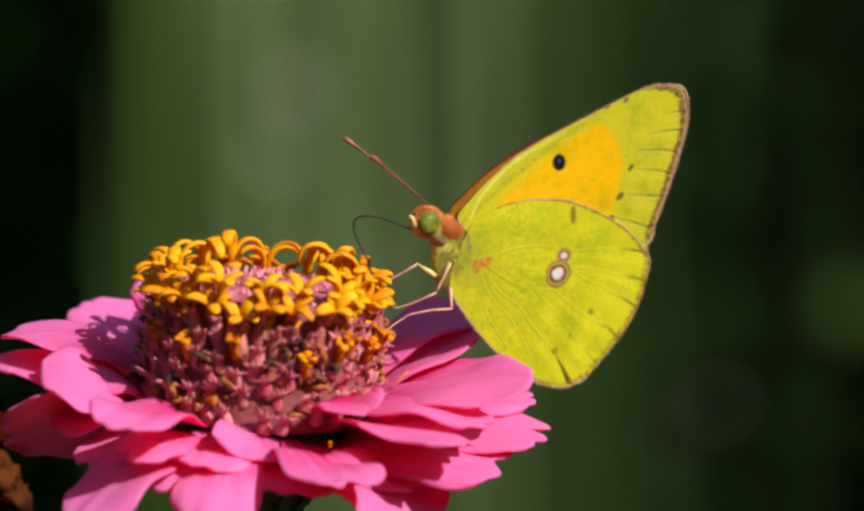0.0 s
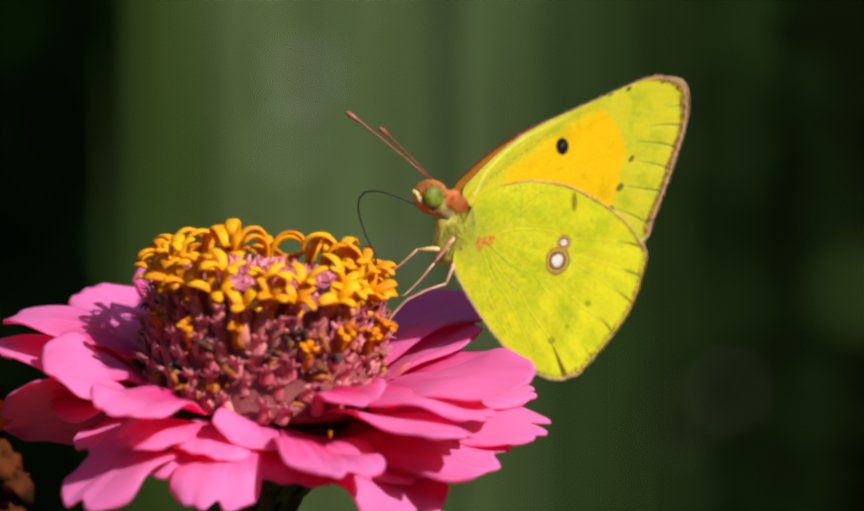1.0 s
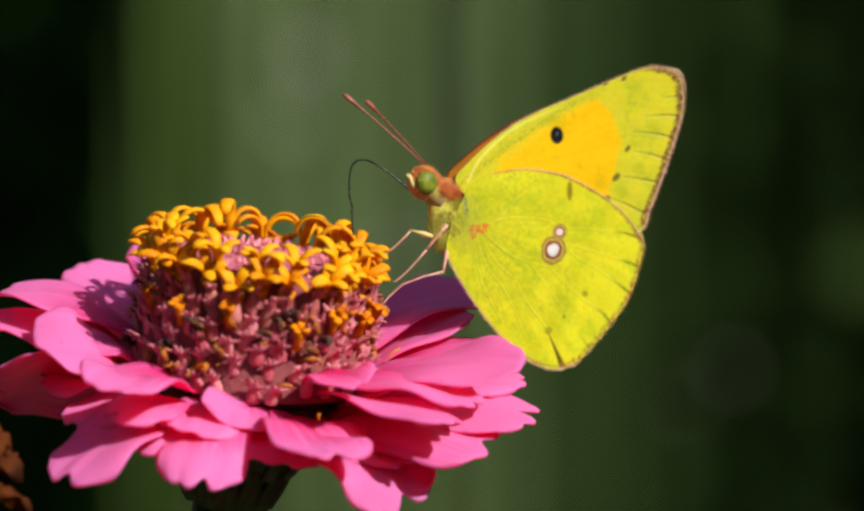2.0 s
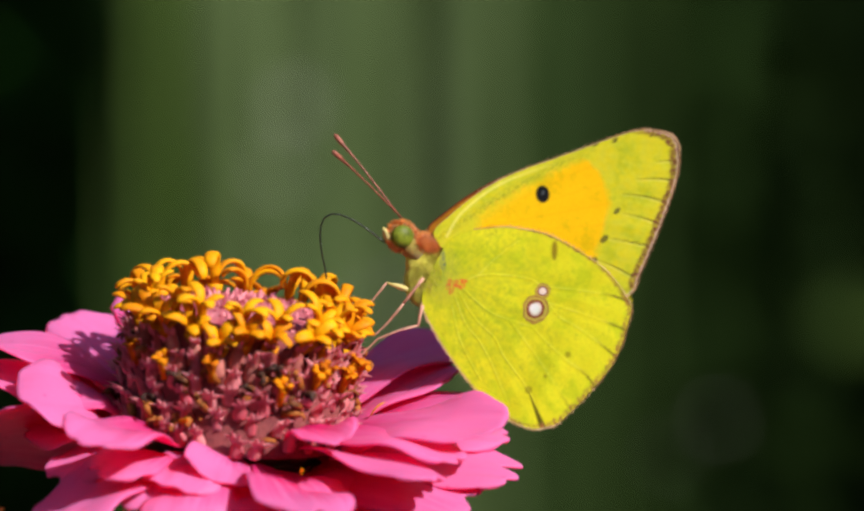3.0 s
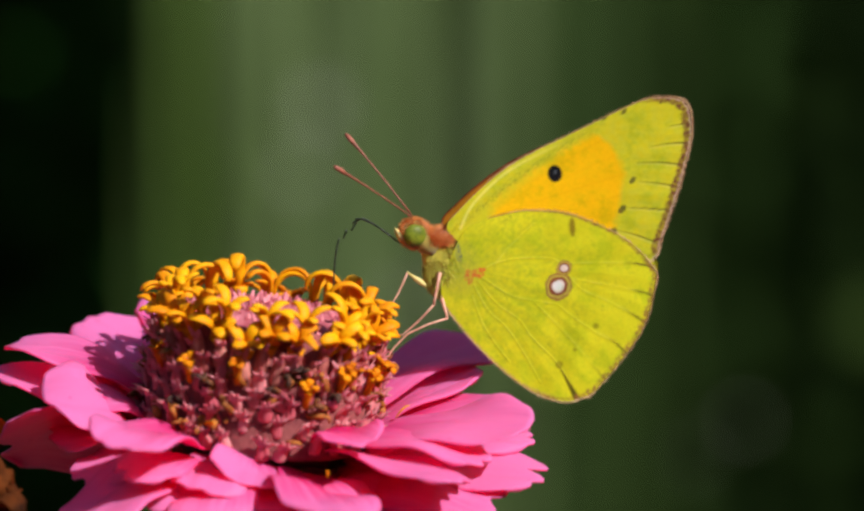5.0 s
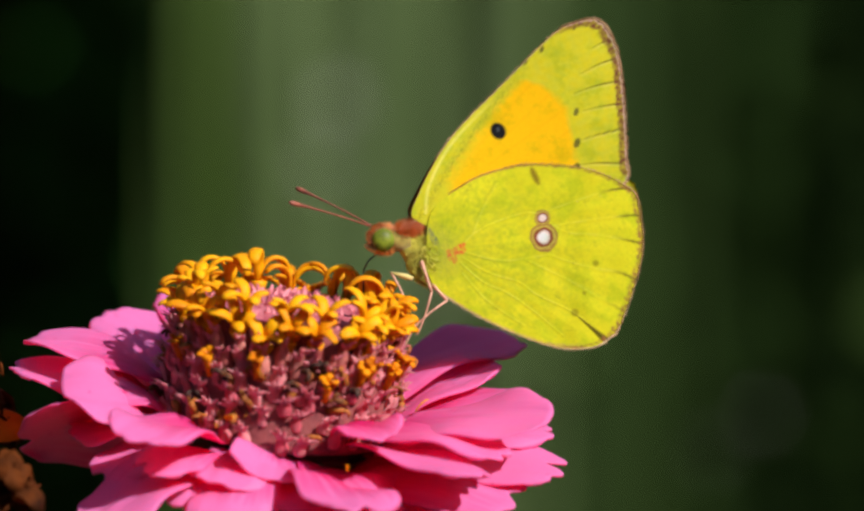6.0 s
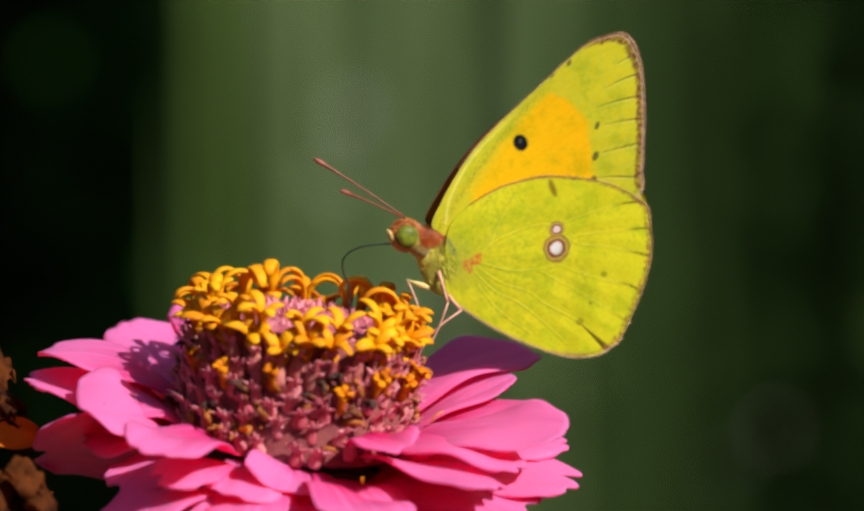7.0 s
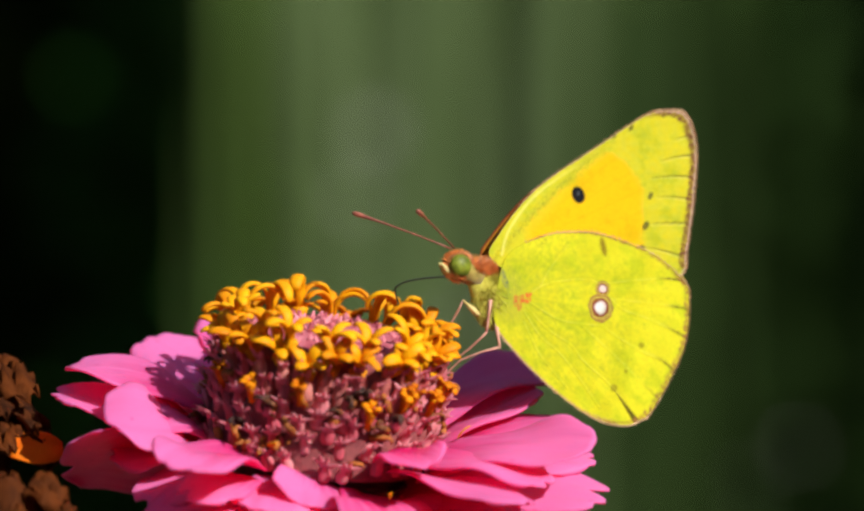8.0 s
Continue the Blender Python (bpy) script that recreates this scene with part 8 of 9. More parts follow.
    walk(proboscis[13], [
        (0, pose(-0.010896, 0.001477, -0.000794, 168.60, -9.12, -24.16)),
        (0.2, pose(-0.011430, 0.001044, -0.002414, 169.70, -10.23, -20.20)),
        (0.5, pose(-0.011113, 0.001617, -0.001227, 174.87, -17.42, -20.95)),
        (0.7, pose(-0.011097, 0.001698, -0.001252, 176.29, -21.11, -21.09)),
        (1, pose(-0.010838, 0.001924, -0.001563, 178.57, -32.98, -22.52)),
        (1.2, pose(-0.009341, 0.002260, -0.007323, -175.89, -2.72, -23.43)),
        (1.3, pose(-0.009608, 0.003602, -0.006723, -171.37, 8.69, -28.01)),
        (1.4, pose(-0.009593, 0.003292, -0.006894, -173.09, 7.86, -28.53)),
        (1.5, pose(-0.010974, 0.002499, -0.001158, -178.39, -10.36, -27.13)),
        (1.6, pose(-0.012289, 0.002926, 0.003388, -179.86, 5.35, -26.27)),
        (1.7, pose(-0.012181, 0.002740, 0.002144, -178.97, -8.51, -24.27)),
        (2.8, pose(-0.012315, 0.002613, 0.000077, -179.86, -15.55, -21.38)),
        (3, pose(-0.012679, 0.002801, 0.000660, -170.15, -20.07, -20.87)),
        (3.2, pose(-0.012850, 0.002690, 0.002358, -174.89, -8.89, -21.49)),
        (3.5, pose(-0.010797, 0.001829, -0.005593, -178.12, -13.21, -15.87)),
        (3.7, pose(-0.010177, 0.003574, -0.006115, -165.53, 2.01, -12.62)),
        (3.8, pose(-0.010423, 0.004055, -0.006245, -162.38, 5.17, -10.98)),
        (4, pose(-0.010384, 0.002997, -0.006526, -171.03, 4.56, -14.31)),
        (4.2, pose(-0.010626, 0.002419, -0.006562, -173.29, 6.65, -8.88)),
        (4.4, pose(-0.012106, 0.000810, -0.003132, 176.28, -3.11, -4.67)),
        (4.5, pose(-0.013170, 0.001083, 0.001642, 176.14, -5.77, -5.38)),
        (4.6, pose(-0.012556, 0.001393, -0.000355, 176.86, -9.45, -9.52)),
        (4.7, pose(-0.013868, 0.002256, 0.002186, 172.99, -0.44, -16.24)),
        (5.8, pose(-0.011130, 0.001367, -0.007278, -179.36, 9.16, -7.81)),
        (6, pose(-0.011574, 0.001469, -0.007283, -179.51, 16.37, -8.47)),
        (6.2, pose(-0.012162, 0.001534, -0.006376, -179.62, 20.00, -8.83)),
        (6.3, pose(-0.012056, -0.000165, -0.004836, 171.37, 12.26, -9.10)),
        (6.4, pose(-0.013561, 0.000469, 0.001860, 164.76, -0.97, -5.62)),
        (6.5, pose(-0.012396, 0.001031, 0.001165, 175.48, -3.73, -7.21)),
        (6.6, pose(-0.013576, 0.001545, 0.000653, 171.63, 5.03, -12.66)),
        (6.8, pose(-0.011787, 0.001878, 0.003295, 174.87, 2.00, -15.29)),
        (7, pose(-0.012897, 0.000892, -0.001952, 170.59, 12.17, -14.61)),
        (7.2, pose(-0.012473, 0.001387, -0.000383, 170.14, 11.54, -18.06)),
        (7.5, pose(-0.012039, 0.002299, 0.000681, 170.87, 13.91, -26.34)),
        (7.7, pose(-0.012414, 0.000993, -0.003113, 165.20, 3.77, -24.76)),
        (7.8, pose(-0.011134, 0.001775, 0.000183, 169.86, 5.90, -25.85)),
        (7.9, pose(-0.012055, 0.002413, -0.002914, 173.48, 8.06, -28.73)),
        (8, pose(-0.011341, 0.004109, -0.002975, -171.35, 4.54, -29.29)),
    ])
    walk(proboscis[14], [
        (0, pose(-0.010844, 0.001270, -0.001617, 168.60, -9.12, -24.16)),
        (0.2, pose(-0.011343, 0.000850, -0.003237, 169.70, -10.23, -20.20)),
        (0.5, pose(-0.010906, 0.001458, -0.002025, 174.02, -10.90, -22.36)),
        (0.7, pose(-0.010835, 0.001539, -0.002035, 175.04, -10.65, -23.19)),
        (1, pose(-0.010419, 0.001728, -0.002276, 177.48, -10.99, -26.22)),
        (1.2, pose(-0.009280, 0.002300, -0.008170, -175.89, -2.72, -23.43)),
        (1.3, pose(-0.009660, 0.003774, -0.007553, -171.37, 8.69, -28.01)),
        (1.4, pose(-0.009645, 0.003437, -0.007730, -173.09, 7.86, -28.53)),
        (1.5, pose(-0.010828, 0.002451, -0.001989, -178.74, -8.52, -27.27)),
        (1.6, pose(-0.012360, 0.002963, 0.002542, -179.99, 4.06, -26.12)),
        (1.7, pose(-0.012060, 0.002702, 0.001304, -179.13, -9.79, -24.14)),
        (2.8, pose(-0.012103, 0.002533, -0.000738, 178.56, -10.18, -22.08)),
        (3, pose(-0.012359, 0.002835, -0.000127, -171.89, -15.14, -20.76)),
        (3.2, pose(-0.012701, 0.002712, 0.001521, -175.07, -10.44, -21.44)),
        (3.5, pose(-0.010603, 0.001803, -0.006420, -178.12, -13.21, -15.87)),
        (3.7, pose(-0.010159, 0.003787, -0.006938, -165.53, 2.01, -12.62)),
        (3.8, pose(-0.010446, 0.004322, -0.007052, -162.38, 5.17, -10.98)),
        (4, pose(-0.010416, 0.003142, -0.007363, -171.03, 4.56, -14.31)),
        (4.2, pose(-0.010707, 0.002532, -0.007401, -173.29, 6.65, -8.88)),
        (4.4, pose(-0.012064, 0.000751, -0.003979, 176.28, -3.11, -4.67)),
        (4.5, pose(-0.013090, 0.001019, 0.000798, 175.96, -7.14, -5.11)),
        (4.6, pose(-0.012427, 0.001324, -0.001191, 176.63, -8.67, -9.64)),
        (4.7, pose(-0.013891, 0.002154, 0.001343, 172.82, -2.29, -15.76)),
        (5.8, pose(-0.011263, 0.001395, -0.008117, -179.36, 9.16, -7.81)),
        (6, pose(-0.011810, 0.001512, -0.008098, -179.51, 16.37, -8.47)),
        (6.2, pose(-0.012448, 0.001585, -0.007175, -179.62, 20.00, -8.83)),
        (6.3, pose(-0.012253, -0.000262, -0.005657, 171.37, 12.26, -9.10)),
        (6.4, pose(-0.013569, 0.000246, 0.001040, 164.62, -2.43, -5.01)),
        (6.5, pose(-0.012350, 0.000958, 0.000322, 173.68, 3.29, -8.70)),
        (6.6, pose(-0.013675, 0.001441, -0.000185, 171.63, 5.03, -12.66)),
        (6.8, pose(-0.011835, 0.001812, 0.002449, 173.66, 8.06, -16.67)),
        (7, pose(-0.013103, 0.000802, -0.002772, 170.59, 12.17, -14.61)),
        (7.2, pose(-0.012678, 0.001300, -0.001203, 170.14, 11.54, -18.06)),
        (7.5, pose(-0.012279, 0.002268, -0.000133, 170.87, 13.91, -26.34)),
        (7.7, pose(-0.012554, 0.000818, -0.003933, 165.20, 3.77, -24.76)),
        (7.8, pose(-0.011277, 0.001678, -0.000649, 169.86, 5.90, -25.85)),
        (7.9, pose(-0.012205, 0.002385, -0.003750, 173.48, 8.06, -28.73)),
        (8, pose(-0.011336, 0.004253, -0.003812, -171.35, 4.54, -29.29)),
    ])
    walk(proboscis[15], [
        (0, pose(-0.010792, 0.001062, -0.002440, 168.60, -9.12, -24.16)),
        (0.2, pose(-0.011256, 0.000657, -0.004060, 169.70, -10.23, -20.20)),
        (0.5, pose(-0.010792, 0.001315, -0.002855, 174.02, -10.90, -22.36)),
        (0.7, pose(-0.010720, 0.001410, -0.002867, 175.04, -10.65, -23.19)),
        (1, pose(-0.010290, 0.001623, -0.003109, 177.48, -10.99, -26.22)),
        (1.2, pose(-0.009218, 0.002340, -0.009017, -175.89, -2.72, -23.43)),
        (1.3, pose(-0.009712, 0.003947, -0.008384, -171.37, 8.69, -28.01)),
        (1.4, pose(-0.009698, 0.003582, -0.008566, -173.09, 7.86, -28.53)),
        (1.5, pose(-0.010707, 0.002410, -0.002830, -178.74, -8.52, -27.27)),
        (1.6, pose(-0.012413, 0.002990, 0.001694, 179.91, 3.02, -26.01)),
        (1.7, pose(-0.011923, 0.002655, 0.000466, -179.27, -10.82, -24.03)),
        (2.8, pose(-0.011972, 0.002456, -0.001574, 178.56, -10.18, -22.08)),
        (3, pose(-0.012112, 0.002869, -0.000935, -173.12, -10.59, -20.67)),
        (3.2, pose(-0.012531, 0.002724, 0.000689, -175.22, -11.67, -21.41)),
        (3.5, pose(-0.010409, 0.001777, -0.007247, -178.12, -13.21, -15.87)),
        (3.7, pose(-0.010141, 0.004001, -0.007760, -165.53, 2.01, -12.62)),
        (3.8, pose(-0.010468, 0.004588, -0.007859, -162.38, 5.17, -10.98)),
        (4, pose(-0.010448, 0.003286, -0.008200, -171.03, 4.56, -14.31)),
        (4.2, pose(-0.010789, 0.002645, -0.008239, -173.29, 6.65, -8.88)),
        (4.4, pose(-0.012023, 0.000693, -0.004826, 176.28, -3.11, -4.67)),
        (4.5, pose(-0.012991, 0.000949, -0.000043, 174.95, -9.39, -4.65)),
        (4.6, pose(-0.012309, 0.001253, -0.002030, 176.63, -8.67, -9.64)),
        (4.7, pose(-0.013887, 0.002043, 0.000500, 172.33, -4.47, -15.18)),
        (5.8, pose(-0.011395, 0.001423, -0.008956, -179.36, 9.16, -7.81)),
        (6, pose(-0.012045, 0.001554, -0.008914, -179.51, 16.37, -8.47)),
        (6.2, pose(-0.012734, 0.001635, -0.007974, -179.62, 20.00, -8.83)),
        (6.3, pose(-0.012449, -0.000360, -0.006479, 171.37, 12.26, -9.10)),
        (6.4, pose(-0.013554, 0.000018, 0.000221, 163.68, -4.61, -4.09)),
        (6.5, pose(-0.012412, 0.000873, -0.000521, 173.68, 3.29, -8.70)),
        (6.6, pose(-0.013774, 0.001336, -0.001022, 171.63, 5.03, -12.66)),
        (6.8, pose(-0.011975, 0.001757, 0.001617, 172.63, 13.20, -17.87)),
        (7, pose(-0.013309, 0.000712, -0.003592, 170.59, 12.17, -14.61)),
        (7.2, pose(-0.012882, 0.001214, -0.002024, 170.14, 11.54, -18.06)),
        (7.5, pose(-0.012520, 0.002236, -0.000948, 170.87, 13.91, -26.34)),
        (7.7, pose(-0.012694, 0.000644, -0.004753, 165.20, 3.77, -24.76)),
        (7.8, pose(-0.011420, 0.001580, -0.001481, 169.86, 5.90, -25.85)),
        (7.9, pose(-0.012356, 0.002357, -0.004586, 173.48, 8.06, -28.73)),
        (8, pose(-0.011332, 0.004398, -0.004650, -171.35, 4.54, -29.29)),
    ])
    walk(femora["front"], [
        (0, pose(-0.005074, -0.000900, -0.000985, 50.08, 56.54, -179.63)),
        (0.2, pose(-0.005074, -0.000900, -0.000985, 66.96, 69.69, -153.49)),
        (0.5, pose(-0.005074, -0.000900, -0.000985, 72.19, 75.86, -150.93)),
        (0.7, pose(-0.005074, -0.000900, -0.000985, 67.61, 75.99, -157.34)),
        (1, pose(-0.005074, -0.000900, -0.000985, 147.65, 79.64, -78.65)),
        (1.2, pose(-0.005074, -0.000900, -0.000985, 22.60, 49.38, 158.35)),
        (1.3, pose(-0.005074, -0.000900, -0.000985, 19.99, 20.24, 150.48)),
        (1.4, pose(-0.005074, -0.000900, -0.000985, 22.00, 28.45, 150.66)),
        (1.5, pose(-0.005074, -0.000900, -0.000985, 178.21, 75.50, -45.22)),
        (1.6, pose(-0.005074, -0.000900, -0.000985, 40.15, 71.16, 173.17)),
        (1.7, pose(-0.005074, -0.000900, -0.000985, 50.01, 78.56, -175.22)),
        (2.8, pose(-0.005074, -0.000900, -0.000985, 40.79, 71.36, 178.09)),
        (3, pose(-0.005074, -0.000900, -0.000985, 9.92, 81.90, 151.42)),
        (3.2, pose(-0.005074, -0.000900, -0.000985, -175.70, 82.43, -34.46)),
        (3.5, pose(-0.005074, -0.000900, -0.000985, 29.66, 73.69, 176.10)),
        (3.7, pose(-0.005074, -0.000900, -0.000985, 4.64, 36.26, 160.58)),
        (3.8, pose(-0.005074, -0.000900, -0.000985, -0.45, 40.87, 157.45)),
        (4, pose(-0.005074, -0.000900, -0.000985, 10.96, 29.27, 163.60)),
        (4.2, pose(-0.005074, -0.000900, -0.000985, 12.98, 23.75, 170.56)),
        (4.4, pose(-0.005074, -0.000900, -0.000985, 26.42, 45.31, -175.54)),
        (4.5, pose(-0.005074, -0.000900, -0.000985, 37.69, 64.36, -162.04)),
        (4.6, pose(-0.005074, -0.000900, -0.000985, 28.76, 53.05, -178.91)),
        (4.7, pose(-0.005074, -0.000900, -0.000985, 41.13, 54.75, -174.47)),
        (5.8, pose(-0.005074, -0.000900, -0.000985, 21.91, 50.04, 178.99)),
        (6, pose(-0.005074, -0.000900, -0.000985, 23.10, 54.76, -179.89)),
        (6.2, pose(-0.005074, -0.000900, -0.000985, 20.42, 31.72, 176.10)),
        (6.3, pose(-0.005074, -0.000900, -0.000985, 32.48, 44.53, -171.80)),
        (6.4, pose(-0.005074, -0.000900, -0.000985, 50.17, 52.71, -152.59)),
        (6.5, pose(-0.005074, -0.000900, -0.000985, 37.93, 59.93, -166.46)),
        (6.6, pose(-0.005074, -0.000900, -0.000985, 31.52, 36.87, 179.39)),
        (6.8, pose(-0.005074, -0.000900, -0.000985, 32.30, 47.66, 179.51)),
        (7, pose(-0.005074, -0.000900, -0.000985, 38.40, 51.89, -171.72)),
        (7.2, pose(-0.005074, -0.000900, -0.000985, 36.55, 46.70, -178.07)),
        (7.5, pose(-0.005074, -0.000900, -0.000985, 31.76, 38.03, 168.87)),
        (7.7, pose(-0.005074, -0.000900, -0.000985, 39.10, 30.92, 169.56)),
        (7.8, pose(-0.005074, -0.000900, -0.000985, 33.33, 35.71, 167.52)),
        (7.9, pose(-0.005074, -0.000900, -0.000985, 30.47, 34.35, 161.44)),
        (8, pose(-0.005074, -0.000900, -0.000985, 18.48, 40.45, 147.97)),
    ])
    walk(tibiae["front"], [
        (0, pose(-0.006231, 0.000734, -0.000228, 156.86, 53.80, -51.44)),
        (0.2, pose(-0.006656, 0.000512, -0.000694, 160.72, 47.05, -40.75)),
        (0.5, pose(-0.006619, 0.000572, -0.000825, 170.95, 42.25, -35.22)),
        (0.7, pose(-0.006566, 0.000621, -0.000788, 174.00, 35.56, -32.79)),
        (1, pose(-0.006547, 0.000618, -0.001310, 179.51, 43.83, -35.62)),
        (1.2, pose(-0.006164, 0.000418, 0.000301, -175.27, 53.59, -25.66)),
        (1.3, pose(-0.005319, 0.000079, 0.000902, -159.07, 69.63, -20.62)),
        (1.4, pose(-0.005505, 0.000262, 0.000760, -164.33, 69.30, -25.53)),
        (1.5, pose(-0.006580, 0.000523, -0.001520, -177.23, 66.50, -38.11)),
        (1.6, pose(-0.006447, 0.000654, -0.000457, -179.94, 40.15, -31.01)),
        (1.7, pose(-0.006554, 0.000622, -0.000712, -179.29, 40.27, -30.04)),
        (2.8, pose(-0.006562, 0.000548, -0.000467, 176.23, 46.64, -30.85)),
        (3, pose(-0.006730, 0.000422, -0.000688, -172.96, 33.14, -19.70)),
        (3.2, pose(-0.006727, 0.000429, -0.001266, -175.03, 34.37, -22.90)),
        (3.5, pose(-0.006783, 0.000278, -0.000463, 176.83, 21.30, -18.20)),
        (3.7, pose(-0.006206, -0.000317, 0.000735, -170.21, 31.63, -7.48)),
        (3.8, pose(-0.006374, -0.000379, 0.000633, -167.86, 24.96, -6.46)),
        (4, pose(-0.005945, -0.000220, 0.000848, -175.38, 29.59, -12.72)),
        (4.2, pose(-0.005824, -0.000288, 0.000924, 174.75, 33.49, -8.34)),
        (4.4, pose(-0.006506, -0.000057, 0.000363, 156.14, 17.55, -8.19)),
        (4.5, pose(-0.006930, -0.000126, -0.000252, 156.69, 15.99, -9.80)),
        (4.6, pose(-0.006593, 0.000101, 0.000143, 163.75, 21.49, -14.59)),
        (4.7, pose(-0.006520, 0.000374, -0.000055, 160.97, 23.98, -23.09)),
        (5.8, pose(-0.006582, -0.000075, 0.000290, 164.19, 4.48, -7.39)),
        (6, pose(-0.006683, -0.000063, 0.000151, 163.99, -6.86, -6.40)),
        (6.2, pose(-0.006075, -0.000083, 0.000721, 163.84, 12.45, -8.11)),
        (6.3, pose(-0.006491, 0.000057, 0.000302, 150.91, 18.85, -10.88)),
        (6.4, pose(-0.006799, 0.000057, -0.000155, 140.22, 13.46, -11.79)),
        (6.5, pose(-0.006802, 0.000037, -0.000139, 156.62, 1.38, -8.29)),
        (6.6, pose(-0.006157, 0.000230, 0.000474, 157.78, 8.69, -13.59)),
        (6.8, pose(-0.006401, 0.000255, 0.000233, 164.37, -0.54, -14.71)),
        (7, pose(-0.006571, 0.000225, 0.000050, 156.73, -5.13, -10.00)),
        (7.2, pose(-0.006367, 0.000332, 0.000194, 160.36, 6.25, -16.58)),
        (7.5, pose(-0.005957, 0.000422, 0.000448, 170.82, 11.96, -25.81)),
        (7.7, pose(-0.005669, 0.000582, 0.000440, 159.75, 24.99, -33.37)),
        (7.8, pose(-0.005839, 0.000474, 0.000467, 169.98, 15.21, -28.58)),
        (7.9, pose(-0.005715, 0.000460, 0.000538, 176.87, 22.29, -32.04)),
        (8, pose(-0.005831, 0.000373, 0.000560, -162.12, 37.67, -27.25)),
    ])
    walk(femora["middle"], [
        (0, pose(-0.003677, -0.001150, 0.000215, 163.81, 19.42, -33.10)),
        (0.2, pose(-0.003677, -0.001150, 0.000215, 166.43, 35.72, -34.81)),
        (0.5, pose(-0.003677, -0.001150, 0.000215, 172.89, 32.67, -32.08)),
        (0.7, pose(-0.003677, -0.001150, 0.000215, 174.72, 29.51, -31.19)),
        (1, pose(-0.003677, -0.001150, 0.000215, 177.97, 31.15, -32.71)),
        (1.2, pose(-0.003677, -0.001150, 0.000215, 179.00, 19.37, -24.06)),
        (1.3, pose(-0.003677, -0.001150, 0.000215, -177.96, 15.41, -27.65)),
        (1.4, pose(-0.003677, -0.001150, 0.000215, -178.45, 19.97, -28.26)),
        (1.5, pose(-0.003677, -0.001150, 0.000215, -178.16, 40.46, -31.69)),
        (1.6, pose(-0.003677, -0.001150, 0.000215, 179.82, 32.90, -29.76)),
        (1.7, pose(-0.003677, -0.001150, 0.000215, -179.96, 32.30, -28.79)),
        (2.8, pose(-0.003677, -0.001150, 0.000215, 177.62, 36.57, -28.59)),
        (3, pose(-0.003677, -0.001150, 0.000215, -173.80, 29.25, -19.81)),
        (3.2, pose(-0.003677, -0.001150, 0.000215, -176.69, 27.22, -22.61)),
        (3.5, pose(-0.003677, -0.001150, 0.000215, 179.26, 22.02, -18.25)),
        (3.7, pose(-0.003677, -0.001150, 0.000215, -176.01, 6.27, -11.96)),
        (3.8, pose(-0.003677, -0.001150, 0.000215, -172.07, 9.71, -10.01)),
        (4, pose(-0.003677, -0.001150, 0.000215, 178.76, 1.78, -14.47)),
        (4.2, pose(-0.003677, -0.001150, 0.000215, 173.69, 1.41, -8.98)),
        (4.4, pose(-0.003677, -0.001150, 0.000215, 162.29, -4.25, -4.48)),
        (4.5, pose(-0.003677, -0.001150, 0.000215, 163.52, 5.09, -7.55)),
        (4.6, pose(-0.003677, -0.001150, 0.000215, 166.38, 1.44, -11.25)),
        (4.7, pose(-0.003677, -0.001150, 0.000215, 163.80, 8.18, -18.53)),
        (5.8, pose(-0.003677, -0.001150, 0.000215, 169.56, 2.02, -7.18)),
        (6, pose(-0.003677, -0.001150, 0.000215, 169.76, 0.39, -7.03)),
        (6.2, pose(-0.003677, -0.001150, 0.000215, 168.53, 3.34, -7.29)),
        (6.3, pose(-0.003677, -0.001150, 0.000215, 160.54, 14.39, -9.67)),
        (6.4, pose(-0.003677, -0.001150, 0.000215, 149.89, -1.10, -5.57)),
        (6.5, pose(-0.003677, -0.001150, 0.000215, 164.10, 4.17, -8.89)),
        (6.6, pose(-0.003677, -0.001150, 0.000215, 160.16, -7.60, -9.49)),
        (6.8, pose(-0.003677, -0.001150, 0.000215, 165.40, 1.53, -15.18)),
        (7, pose(-0.003677, -0.001150, 0.000215, 161.57, -1.43, -10.98)),
        (7.2, pose(-0.003677, -0.001150, 0.000215, 163.47, 7.45, -16.92)),
        (7.5, pose(-0.003677, -0.001150, 0.000215, 166.91, 7.54, -24.65)),
        (7.7, pose(-0.003677, -0.001150, 0.000215, 158.79, 3.00, -24.48)),
        (7.8, pose(-0.003677, -0.001150, 0.000215, 164.65, 0.34, -24.28)),
        (7.9, pose(-0.003677, -0.001150, 0.000215, 169.90, 5.90, -28.26)),
        (8, pose(-0.003677, -0.001150, 0.000215, -173.82, 13.74, -28.80)),
    ])
